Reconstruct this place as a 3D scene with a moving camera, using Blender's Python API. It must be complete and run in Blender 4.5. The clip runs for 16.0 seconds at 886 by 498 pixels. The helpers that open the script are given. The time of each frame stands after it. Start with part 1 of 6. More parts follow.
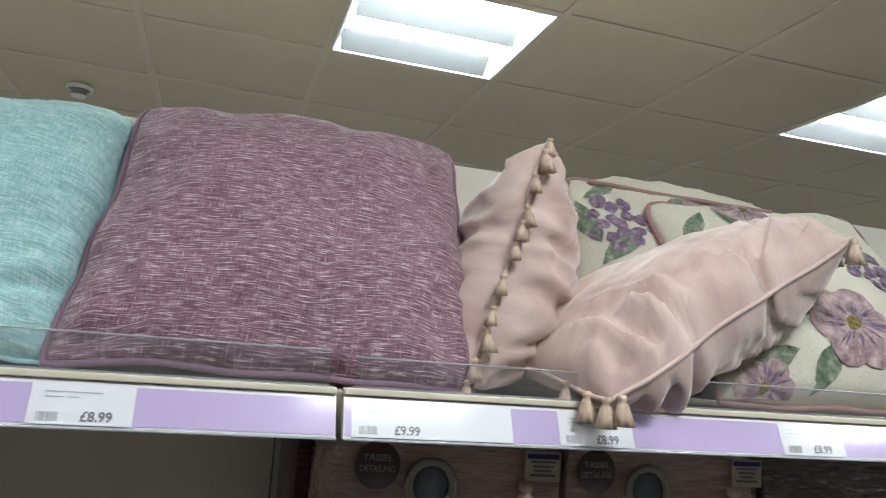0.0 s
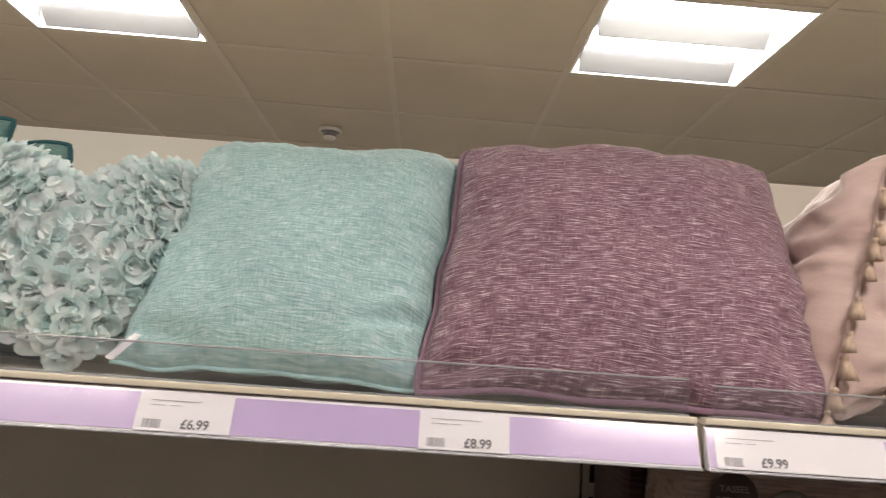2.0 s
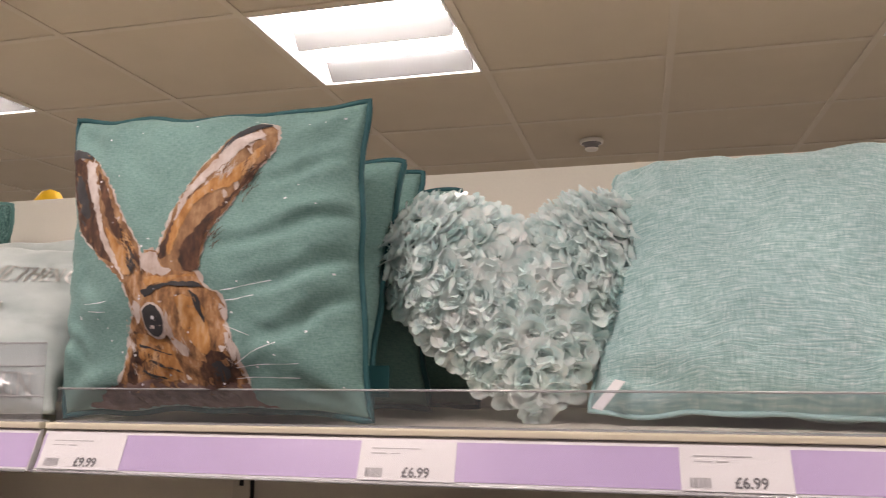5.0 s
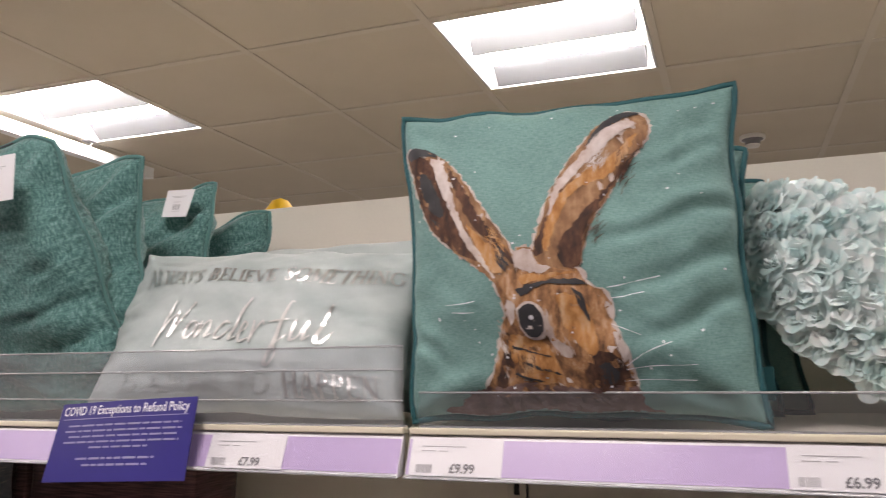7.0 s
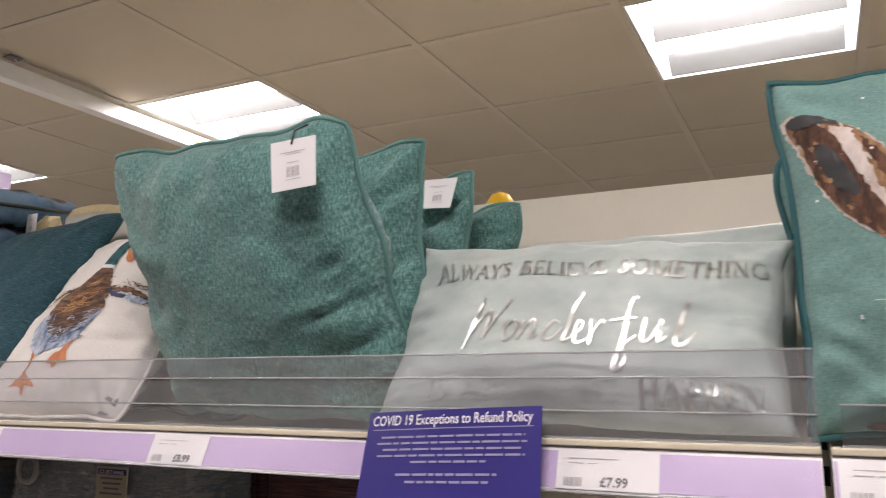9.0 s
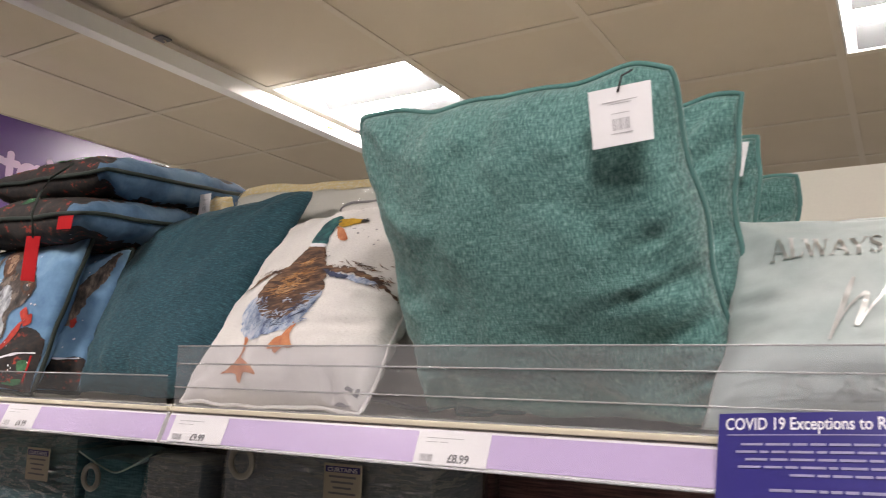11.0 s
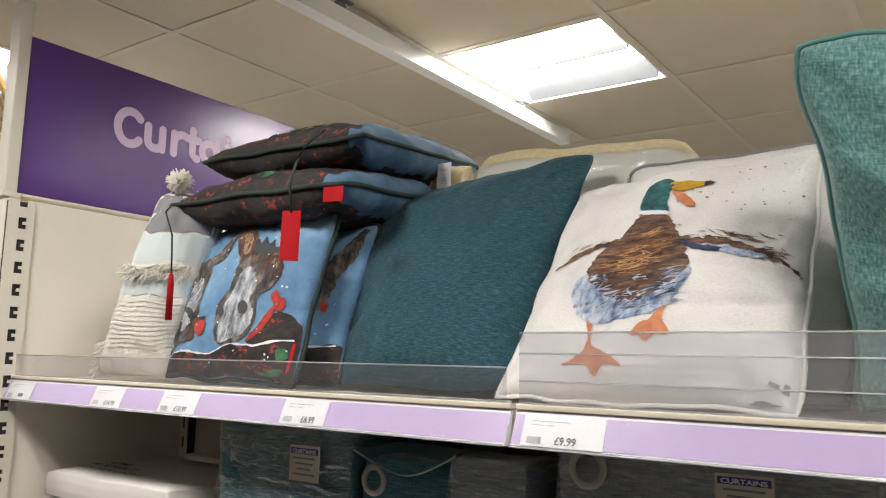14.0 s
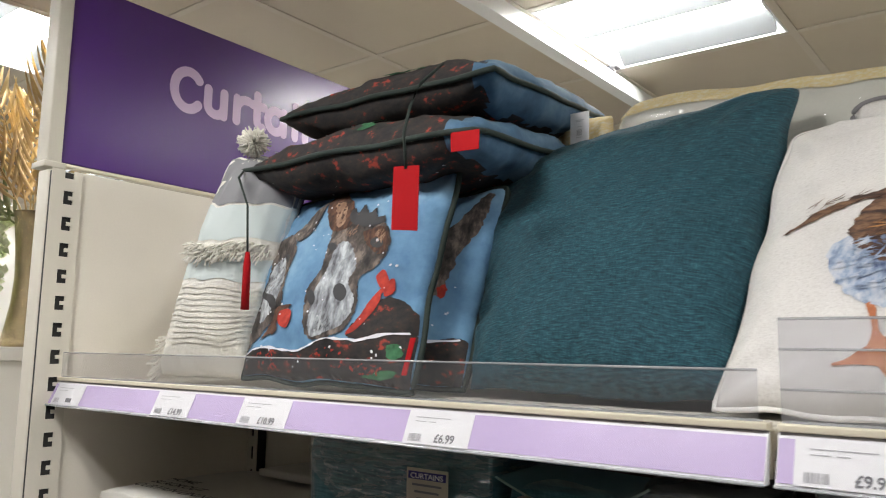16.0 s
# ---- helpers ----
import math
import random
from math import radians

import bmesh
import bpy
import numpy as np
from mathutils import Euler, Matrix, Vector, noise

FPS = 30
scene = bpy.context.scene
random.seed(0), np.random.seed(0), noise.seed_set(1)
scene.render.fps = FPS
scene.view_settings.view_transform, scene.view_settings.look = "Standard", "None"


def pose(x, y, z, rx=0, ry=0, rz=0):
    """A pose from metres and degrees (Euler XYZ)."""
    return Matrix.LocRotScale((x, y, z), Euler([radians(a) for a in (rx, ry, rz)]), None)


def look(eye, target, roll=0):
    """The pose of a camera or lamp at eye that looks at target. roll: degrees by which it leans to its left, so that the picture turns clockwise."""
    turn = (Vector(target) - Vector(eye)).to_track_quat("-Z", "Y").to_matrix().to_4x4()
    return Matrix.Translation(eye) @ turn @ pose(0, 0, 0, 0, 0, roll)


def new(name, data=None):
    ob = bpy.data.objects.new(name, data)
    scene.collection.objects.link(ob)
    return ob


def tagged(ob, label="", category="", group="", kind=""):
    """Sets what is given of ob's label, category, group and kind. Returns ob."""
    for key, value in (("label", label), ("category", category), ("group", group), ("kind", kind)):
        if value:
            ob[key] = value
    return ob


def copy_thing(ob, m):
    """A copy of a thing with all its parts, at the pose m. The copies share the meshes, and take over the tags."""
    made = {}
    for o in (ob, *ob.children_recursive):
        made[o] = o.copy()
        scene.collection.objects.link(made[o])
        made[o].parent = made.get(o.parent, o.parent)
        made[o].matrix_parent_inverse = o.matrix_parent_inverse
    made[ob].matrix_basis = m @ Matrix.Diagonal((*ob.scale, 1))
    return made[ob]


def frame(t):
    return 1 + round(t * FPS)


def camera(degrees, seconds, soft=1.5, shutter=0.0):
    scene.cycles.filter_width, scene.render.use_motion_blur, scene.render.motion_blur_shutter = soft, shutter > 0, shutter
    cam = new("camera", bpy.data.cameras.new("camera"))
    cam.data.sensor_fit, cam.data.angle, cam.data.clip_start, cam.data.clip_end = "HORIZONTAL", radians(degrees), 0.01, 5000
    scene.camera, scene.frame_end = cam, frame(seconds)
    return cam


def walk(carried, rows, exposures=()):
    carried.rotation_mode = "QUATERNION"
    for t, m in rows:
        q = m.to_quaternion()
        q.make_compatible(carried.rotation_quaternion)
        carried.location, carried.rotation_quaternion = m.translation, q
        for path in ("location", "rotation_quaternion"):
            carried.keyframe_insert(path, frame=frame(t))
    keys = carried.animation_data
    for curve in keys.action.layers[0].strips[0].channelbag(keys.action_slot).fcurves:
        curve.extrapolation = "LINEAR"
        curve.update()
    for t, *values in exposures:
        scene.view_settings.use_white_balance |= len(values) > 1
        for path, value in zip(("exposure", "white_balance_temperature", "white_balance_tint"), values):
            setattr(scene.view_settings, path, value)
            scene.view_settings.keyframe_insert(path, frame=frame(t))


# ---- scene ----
cam = camera(60.0, 16.0, 1.1, 0.35)
PATH = [
    (0, (1.546, -2.514, 1.614), (2.093, -0.609, 1.888), 4.8),
    (0.5, (1.518, -2.511, 1.613), (1.962, -0.581, 1.891), 4.8),
    (1, (1.473, -2.513, 1.611), (1.786, -0.557, 1.888), 4.9),
    (1.5, (1.428, -2.517, 1.61), (1.595, -0.543, 1.887), 4.9),
    (2, (1.388, -2.506, 1.614), (1.423, -0.525, 1.89), 4.5),
    (2.5, (1.351, -2.493, 1.613), (1.266, -0.514, 1.889), 4.0),
    (3, (1.308, -2.484, 1.612), (1.121, -0.512, 1.886), 3.4),
    (3.5, (1.26, -2.463, 1.617), (0.979, -0.502, 1.891), 2.4),
    (6, (0.938, -2.462, 1.638), (0.337, -0.577, 1.933), -0.2),
    (6.5, (0.857, -2.484, 1.631), (0.207, -0.617, 1.933), -0.2),
    (7, (0.768, -2.509, 1.625), (0.074, -0.658, 1.933), -0.1),
    (7.5, (0.686, -2.531, 1.634), (-0.054, -0.699, 1.947), 0.0),
    (8, (0.605, -2.543, 1.634), (-0.18, -0.732, 1.955), 0.1),
    (8.5, (0.518, -2.532, 1.627), (-0.31, -0.741, 1.952), 0.2),
    (9, (0.433, -2.514, 1.622), (-0.438, -0.744, 1.95), 0.4),
    (11.5, (0.036, -2.524, 1.61), (-1.011, -0.849, 1.922), 1.8),
    (12, (-0.048, -2.553, 1.617), (-1.115, -0.889, 1.919), 1.8),
    (12.5, (-0.121, -2.589, 1.626), (-1.207, -0.935, 1.918), 1.9),
    (13, (-0.19, -2.601, 1.62), (-1.301, -0.963, 1.906), 1.7),
    (13.5, (-0.257, -2.597, 1.614), (-1.393, -0.975, 1.892), 1.5),
    (14, (-0.324, -2.582, 1.61), (-1.482, -0.974, 1.881), 1.5),
    (14.5, (-0.393, -2.556, 1.612), (-1.572, -0.961, 1.872), 1.5),
    (15, (-0.472, -2.516, 1.613), (-1.672, -0.935, 1.867), 1.5),
    (15.5, (-0.541, -2.478, 1.619), (-1.765, -0.915, 1.864), 1.6),
    (16, (-0.626, -2.433, 1.607), (-1.863, -0.882, 1.865), 1.3),
]
# seconds, stops, white balance
LOOKS = [(0, 0.17, 6480, 5), (0.5, 0.17, 6900, 8), (1, 0.17, 7450, 14), (1.5, 0.12, 7850, 18), (2.5, 0.12, 8100, 22), (3.5, 0.12, 8300, 26), (6, 0.07, 7900, 28),
         (7, 0.07, 7600, 25), (9, 0.07, 7650, 23), (11.5, 0.32, 7600, 20), (12.5, 0.42, 7500, 17), (14, 0.37, 7400, 14), (16, 0.27, 7100, 12)]
walk(cam, [(t, look(eye, aim, roll)) for t, eye, aim, roll in PATH], LOOKS)

# ---- light and world ----
world = bpy.data.worlds.new("shop_surround")
world.use_nodes = True
world.node_tree.nodes["Background"].inputs[0].default_value = (0.9, 0.95, 1.0, 1)
world.node_tree.nodes["Background"].inputs[1].default_value = 0.02
scene.world = world
TUBE_STRENGTH = 46.0

# ---- the gondola's own axes: along the run, into the depth, up; origin at the strip joint ----
G = Matrix.Translation((0.43, -1.717, 1.553)) @ pose(0, 0, 0, 0, 0, 0.55) @ pose(0, 0, 0, 0, -0.5, 0)
ORIGIN = {}
rng = random.Random(7)


# ---- mesh helpers ----
def thing(name, base, label, category, group="", kind="", frame_m=G):
    ob = new(name)
    ob.empty_display_size = 0.05
    ob.matrix_basis = frame_m @ Matrix.Translation(base)
    ORIGIN[ob.name] = Vector(base)
    return tagged(ob, label, category, group, kind)


def part(name, bm, material, parent, label="", smooth=True):
    """One mesh under a thing or a part; the bmesh is given in the thing's surroundings."""
    if parent is not None:
        bmesh.ops.translate(bm, verts=bm.verts, vec=-ORIGIN[parent.name])
    me = bpy.data.meshes.new(name)
    bm.to_mesh(me)
    bm.free()
    if smooth:
        for p in me.polygons:
            p.use_smooth = True
    me.materials.append(material)
    ob = new(name, me)
    if parent is not None:
        ob.parent = parent
        ORIGIN[ob.name] = ORIGIN[parent.name]
    if label:
        ob["label"] = label
    return ob


def solid(name, bm, material, label="", category="", group="", kind="", smooth=False, m=G):
    """A top-level thing of one mesh, its origin at its base."""
    lo = Vector([min(v.co[i] for v in bm.verts) for i in range(3)])
    hi = Vector([max(v.co[i] for v in bm.verts) for i in range(3)])
    base = Vector(((lo.x + hi.x) / 2, (lo.y + hi.y) / 2, lo.z))
    bmesh.ops.translate(bm, verts=bm.verts, vec=-base)
    ob = part(name, bm, material, None, "", smooth)
    ob.matrix_basis = m @ Matrix.Translation(base)
    ORIGIN[ob.name] = base
    return tagged(ob, label, category, group, kind)


def box(lo, hi, bevel=0.0, bm=None):
    bm = bm or bmesh.new()
    made = bmesh.ops.create_cube(bm, size=1.0)["verts"]
    for v in made:
        v.co = Vector([lo[i] + (v.co[i] + 0.5) * (hi[i] - lo[i]) for i in range(3)])
    if bevel:
        es = {e for v in made for e in v.link_edges}
        bmesh.ops.bevel(bm, geom=list(es), offset=bevel, segments=2, affect="EDGES", profile=0.7)
    return bm


def tube(points, radius, sides=8, closed=False, bm=None, taper=None):
    bm = bm or bmesh.new()
    pts = [Vector(p) for p in points]
    n, rings = len(pts), []
    for i, p in enumerate(pts):
        a = pts[i - 1] if (i or closed) else p
        b = pts[(i + 1) % n] if (i < n - 1 or closed) else p
        d = (b - a).normalized() if (b - a).length > 1e-9 else Vector((0, 0, 1))
        x = d.cross(Vector((0.13, 0.37, 0.92))).normalized()
        y = d.cross(x)
        r = radius * (taper[i] if taper else 1)
        rings.append([bm.verts.new(p + r * (math.cos(2 * math.pi * k / sides) * x + math.sin(2 * math.pi * k / sides) * y)) for k in range(sides)])
    for i in range(n if closed else n - 1):
        p, q = rings[i], rings[(i + 1) % n]
        for k in range(sides):
            bm.faces.new((p[k], p[(k + 1) % sides], q[(k + 1) % sides], q[k]))
    if not closed:
        bm.faces.new(rings[0][::-1]), bm.faces.new(rings[-1])
    return bm


def lathe(profile, sides=28, centre=(0, 0, 0), bm=None):
    bm = bm or bmesh.new()
    c = Vector(centre)
    rings = [[bm.verts.new(c + Vector((r * math.cos(2 * math.pi * k / sides), r * math.sin(2 * math.pi * k / sides), z))) for k in range(sides)] for r, z in profile]
    for p, q in zip(rings, rings[1:]):
        for k in range(sides):
            bm.faces.new((p[k], p[(k + 1) % sides], q[(k + 1) % sides], q[k]))
    bm.faces.new(rings[0][::-1]), bm.faces.new(rings[-1])
    return bm


def quad_sheet(fn, nu, nv, bm=None):
    bm = bm or bmesh.new()
    g = [[bm.verts.new(fn(i / nu, j / nv)) for j in range(nv + 1)] for i in range(nu + 1)]
    for i in range(nu):
        for j in range(nv):
            bm.faces.new((g[i][j], g[i + 1][j], g[i + 1][j + 1], g[i][j + 1]))
    return bm


def letters(body, size, shear=0.0, bold=0.0):
    """Lettering as a flat mesh in x and y, from its lower left."""
    cu = bpy.data.curves.new("lettering", "FONT")
    cu.body, cu.size, cu.shear, cu.offset = body, size, shear, bold
    cu.resolution_u = 3
    ob = bpy.data.objects.new("lettering", cu)
    scene.collection.objects.link(ob)
    me = bpy.data.meshes.new_from_object(ob.evaluated_get(bpy.context.evaluated_depsgraph_get()))
    bpy.data.objects.remove(ob)
    bm = bmesh.new()
    bm.from_mesh(me)
    bpy.data.meshes.remove(me)
    return bm


def add_letters(bm, body, size, fn, shear=0.0, bold=0.0, width=None, fine=0.0):
    """Adds lettering to bm, each of its points laid by fn(x, y); width: its length in metres."""
    tx = letters(body, size, shear, bold)
    if fine:
        bmesh.ops.triangulate(tx, faces=tx.faces)
        for _ in range(2):
            bmesh.ops.subdivide_edges(tx, edges=[e for e in tx.edges if e.calc_length() > fine], cuts=1)
            bmesh.ops.triangulate(tx, faces=tx.faces)
    wide = max(v.co.x for v in tx.verts)
    k = width / wide if width else 1
    at = {v: bm.verts.new(fn(v.co.x * k, v.co.y)) for v in tx.verts}
    for f in tx.faces:
        try:
            bm.faces.new([at[v] for v in f.verts])
        except ValueError:
            pass
    tx.free()
    return bm


# ---- materials ----
def shader(name, colour=(0.8, 0.8, 0.8), rough=0.5, metal=0.0):
    m = bpy.data.materials.new(name)
    m.use_nodes = True
    b = m.node_tree.nodes["Principled BSDF"]
    b.inputs["Base Color"].default_value = (*colour, 1)
    b.inputs["Roughness"].default_value = rough
    b.inputs["Metallic"].default_value = metal
    return m, m.node_tree, b


def noise_of(nt, source, scale, detail=3.0, stretch=(1, 1, 1), rough=0.55):
    co = nt.nodes.new("ShaderNodeTexCoord")
    mp = nt.nodes.new("ShaderNodeMapping")
    mp.inputs["Scale"].default_value = stretch
    tx = nt.nodes.new("ShaderNodeTexNoise")
    tx.inputs["Scale"].default_value = scale
    tx.inputs["Detail"].default_value = detail
    tx.inputs["Roughness"].default_value = rough
    nt.links.new(co.outputs[source], mp.inputs[0])
    nt.links.new(mp.outputs[0], tx.inputs["Vector"])
    return tx.outputs["Fac"]


def ramp_of(nt, fac, stops):
    r = nt.nodes.new("ShaderNodeValToRGB")
    while len(r.color_ramp.elements) < len(stops):
        r.color_ramp.elements.new(0.5)
    for e, (pos, col) in zip(r.color_ramp.elements, stops):
        e.position, e.color = pos, (*col, 1)
    nt.links.new(fac, r.inputs[0])
    return r.outputs[0]


def blend_of(nt, kind, fac, a, b):
    n = nt.nodes.new("ShaderNodeMix")
    n.data_type, n.blend_type = "RGBA", kind
    for value, slot in ((fac, n.inputs[0]), (a, n.inputs[6]), (b, n.inputs[7])):
        if isinstance(value, (int, float)):
            slot.default_value = value
        elif isinstance(value, tuple):
            slot.default_value = (*value, 1)
        else:
            nt.links.new(value, slot)
    return n.outputs[2]


def bump_of(nt, b, height, strength, distance=0.002):
    n = nt.nodes.new("ShaderNodeBump")
    n.inputs["Strength"].default_value = strength
    n.inputs["Distance"].default_value = distance
    nt.links.new(height, n.inputs["Height"])
    nt.links.new(n.outputs[0], b.inputs["Normal"])


def painted(name, colour, rough=0.5, vary=0.06, grain=220.0, bump=0.05, metal=0.0):
    m, nt, b = shader(name, colour, rough, metal)
    big = noise_of(nt, "Object", 3.0, 4)
    fine = noise_of(nt, "Object", grain, 3)
    dark = tuple(c * (1 - 2 * vary) for c in colour)
    c1 = ramp_of(nt, big, [(0.3, dark), (0.7, colour)])
    c2 = blend_of(nt, "MULTIPLY", vary * 2, c1, ramp_of(nt, fine, [(0.35, (0.7, 0.7, 0.7)), (0.65, (1, 1, 1))]))
    nt.links.new(c2, b.inputs["Base Color"])
    bump_of(nt, b, fine, bump, 0.001)
    return m


def fabric(name, dark, mid, light, along=30.0, across=420.0, cross=0.35, bump=0.5, sheen=0.3, flecks=0.62, rough=0.85, dim=0.33, mean=0.48, threads=False):
    """Woven cloth, laid by the cushion's own measure: long slubs one way, shorter ones the other."""
    m, nt, b = shader(name, mid, rough)
    weft = noise_of(nt, "UV", 1.0, 4, (along, across, 1), 0.6)
    warp = noise_of(nt, "UV", 1.0, 3, (across, along * 1.6, 1), 0.6)
    both = blend_of(nt, "LIGHTEN" if threads else "MIX", 0.6 if threads else cross, weft, warp)
    col = ramp_of(nt, both, [(dim, dark), (mean, mid), (flecks, light)])
    wide = noise_of(nt, "UV", 9.0, 4)
    col = blend_of(nt, "MULTIPLY", 0.5, col, ramp_of(nt, wide, [(0.3, (0.72, 0.72, 0.74)), (0.65, (1, 1, 1))]))
    nt.links.new(col, b.inputs["Base Color"])
    b.inputs["Sheen Weight"].default_value = sheen
    b.inputs["Sheen Roughness"].default_value = 0.4
    bump_of(nt, b, both, bump, 0.002)
    return m


def velvet(name, dark, light, sheen=0.8):
    m, nt, b = shader(name, light, 0.7)
    nap = noise_of(nt, "UV", 11.0, 5, (1, 1.6, 1))
    pile = noise_of(nt, "UV", 900.0, 2)
    col = ramp_of(nt, nap, [(0.35, dark), (0.62, light)])
    col = blend_of(nt, "MULTIPLY", 0.25, col, ramp_of(nt, pile, [(0.3, (0.75, 0.75, 0.75)), (0.6, (1, 1, 1))]))
    nt.links.new(col, b.inputs["Base Color"])
    b.inputs["Sheen Weight"].default_value = sheen
    b.inputs["Sheen Roughness"].default_value = 0.35
    bump_of(nt, b, pile, 0.15, 0.001)
    return m


def brushed(name, stops, stretch=(14, 60, 14), rough=0.85, turn=0.0):
    """Printed brush strokes in a few colours."""
    m, nt, b = shader(name, stops[0], rough)
    f = noise_of(nt, "Object", 1.0, 5, stretch, 0.65)
    n = len(stops)
    col = ramp_of(nt, f, [(0.34 + 0.32 * i / max(1, n - 1), c) for i, c in enumerate(stops)])
    nt.links.new(col, b.inputs["Base Color"])
    return m


def clear(name, tint, gloss, haze=0.0, rough=0.05, wrinkle=0.0):
    """Thin clear plastic: it lets light through, mirrors a little and is slightly milky."""
    m = bpy.data.materials.new(name)
    m.use_nodes = True
    nt = m.node_tree
    nt.nodes.remove(nt.nodes["Principled BSDF"])
    out = nt.nodes["Material Output"]
    see = nt.nodes.new("ShaderNodeBsdfTransparent")
    see.inputs[0].default_value = (*tint, 1)
    milk = nt.nodes.new("ShaderNodeBsdfDiffuse")
    milk.inputs[0].default_value = (0.8, 0.8, 0.82, 1)
    shine = nt.nodes.new("ShaderNodeBsdfGlossy")
    shine.inputs["Roughness"].default_value = rough
    a, c = nt.nodes.new("ShaderNodeMixShader"), nt.nodes.new("ShaderNodeMixShader")
    a.inputs[0].default_value = haze
    fr = nt.nodes.new("ShaderNodeLayerWeight")
    fr.inputs["Blend"].default_value = 0.5
    rise = nt.nodes.new("ShaderNodeMath")
    rise.operation, rise.inputs[1].default_value = "POWER", 5.0
    level = nt.nodes.new("ShaderNodeMath")
    level.operation, level.inputs[1].default_value, level.inputs[2].default_value = "MULTIPLY_ADD", 0.5, gloss
    nt.links.new(fr.outputs["Facing"], rise.inputs[0])
    nt.links.new(rise.outputs[0], level.inputs[0])
    nt.links.new(level.outputs[0], c.inputs[0])
    nt.links.new(see.outputs[0], a.inputs[1]), nt.links.new(milk.outputs[0], a.inputs[2])
    nt.links.new(a.outputs[0], c.inputs[1]), nt.links.new(shine.outputs[0], c.inputs[2])
    nt.links.new(c.outputs[0], out.inputs["Surface"])
    if wrinkle:
        bp = nt.nodes.new("ShaderNodeBump")
        bp.inputs["Strength"].default_value, bp.inputs["Distance"].default_value = wrinkle, 0.014
        nt.links.new(noise_of(nt, "Object", 1.0, 1.6, (26, 26, 80), 0.45), bp.inputs["Height"])
        nt.links.new(bp.outputs[0], shine.inputs["Normal"])
    return m


def glowing(name, colour, strength):
    m = bpy.data.materials.new(name)
    m.use_nodes = True
    b = m.node_tree.nodes["Principled BSDF"]
    b.inputs["Base Color"].default_value = (0.9, 0.9, 0.9, 1)
    b.inputs["Emission Color"].default_value = (*colour, 1)
    b.inputs["Emission Strength"].default_value = strength
    return m


M_TILE = painted("ceiling_board", (0.62, 0.555, 0.455), 0.9, 0.03, 400, 0.25)
M_TBAR = painted("ceiling_bar_paint", (0.62, 0.56, 0.47), 0.5, 0.03)
M_TRAY = painted("lamp_white_enamel", (0.82, 0.85, 0.86), 0.35, 0.01)
M_BAFFLE = painted("lamp_grey_aluminium", (0.13, 0.139, 0.144), 0.6, 0.02, 200, 0.02)
M_TUBE = glowing("lamp_tube_glow", (0.93, 0.97, 1.0), TUBE_STRENGTH)
M_STEEL = painted("cream_powder_coat", (0.74, 0.70, 0.61), 0.42, 0.04, 300, 0.05)
M_STEEL_EDGE = painted("cream_edge_coat", (0.72, 0.66, 0.53), 0.35, 0.04)
M_PANEL = painted("cream_back_panel", (0.84, 0.79, 0.70), 0.5, 0.04, 260, 0.04)
M_WALL = painted("shop_wall_paint", (0.74, 0.72, 0.67), 0.8, 0.05)
# near-black, only for unseen surfaces that would bounce light under the top shelf
M_LOW_BOUNCE = painted("bounce_cutting_dark", (0.07, 0.06, 0.055), 0.8, 0.1)
M_FLOOR = painted("grey_vinyl_floor", (0.055, 0.05, 0.045), 0.35, 0.1, 90, 0.05)
# shade inside the uprights' slots, given as a colour
M_DARK = painted("slot_shadow_steel", (0.02, 0.02, 0.02), 0.7, 0.1)
M_LILAC = painted("lilac_card", (0.49, 0.385, 0.63), 0.45, 0.03)
M_TICKET = painted("white_card", (0.76, 0.76, 0.79), 0.5, 0.02)
M_INK = painted("black_ink", (0.03, 0.03, 0.035), 0.6, 0.05)
M_GREYINK = painted("grey_ink", (0.22, 0.22, 0.24), 0.6, 0.05)
M_ACRYLIC = clear("clear_acrylic", (0.90, 0.90, 0.92), 0.035, 0.03, 0.03)
M_CARD_FINE = painted("fine_white_print", (0.30, 0.29, 0.46), 0.5, 0.02)
M_TICKETINK = painted("faded_ticket_print", (0.17, 0.17, 0.19), 0.6, 0.05)
M_FINEPRINT = painted("fine_grey_print", (0.42, 0.42, 0.45), 0.6, 0.05)
M_ACRYLIC_RIBBED = clear("ribbed_clear_acrylic", (0.90, 0.90, 0.92), 0.05, 0.085, 0.08)
M_ACRYLIC_EDGE = clear("acrylic_edge", (0.78, 0.80, 0.83), 0.12, 0.35, 0.2)
M_FILM = clear("crinkled_film", (0.93, 0.95, 0.95), 0.20, 0.0, 0.10, 1.0)
M_BAG = clear("clear_bag_film", (0.95, 0.96, 0.96), 0.05, 0.0, 0.12, 0.35)
M_COVER = clear("ticket_cover", (0.98, 0.98, 0.99), 0.03, 0.0, 0.10)
M_WHITE_PLASTIC = painted("white_plastic", (0.78, 0.78, 0.76), 0.4, 0.02)
M_PURPLE = painted("purple_sign_print", (0.080, 0.010, 0.215), 0.34, 0.04, 200, 0.01)
M_PURPLE.node_tree.nodes["Principled BSDF"].inputs["Specular IOR Level"].default_value = 1.0
M_SIGN_TEXT = painted("pale_lilac_vinyl", (0.72, 0.55, 0.80), 0.4, 0.02)
M_NAVY = painted("navy_card", (0.035, 0.03, 0.20), 0.3, 0.04)
M_CARD_TEXT = painted("white_print", (0.80, 0.80, 0.86), 0.5, 0.02)
M_RED = painted("red_card", (0.42, 0.006, 0.010), 0.85, 0.05)
M_RED.node_tree.nodes["Principled BSDF"].inputs["Specular IOR Level"].default_value = 0.2
M_YELLOW = painted("yellow_cloth", (0.85, 0.50, 0.02), 0.6, 0.05)

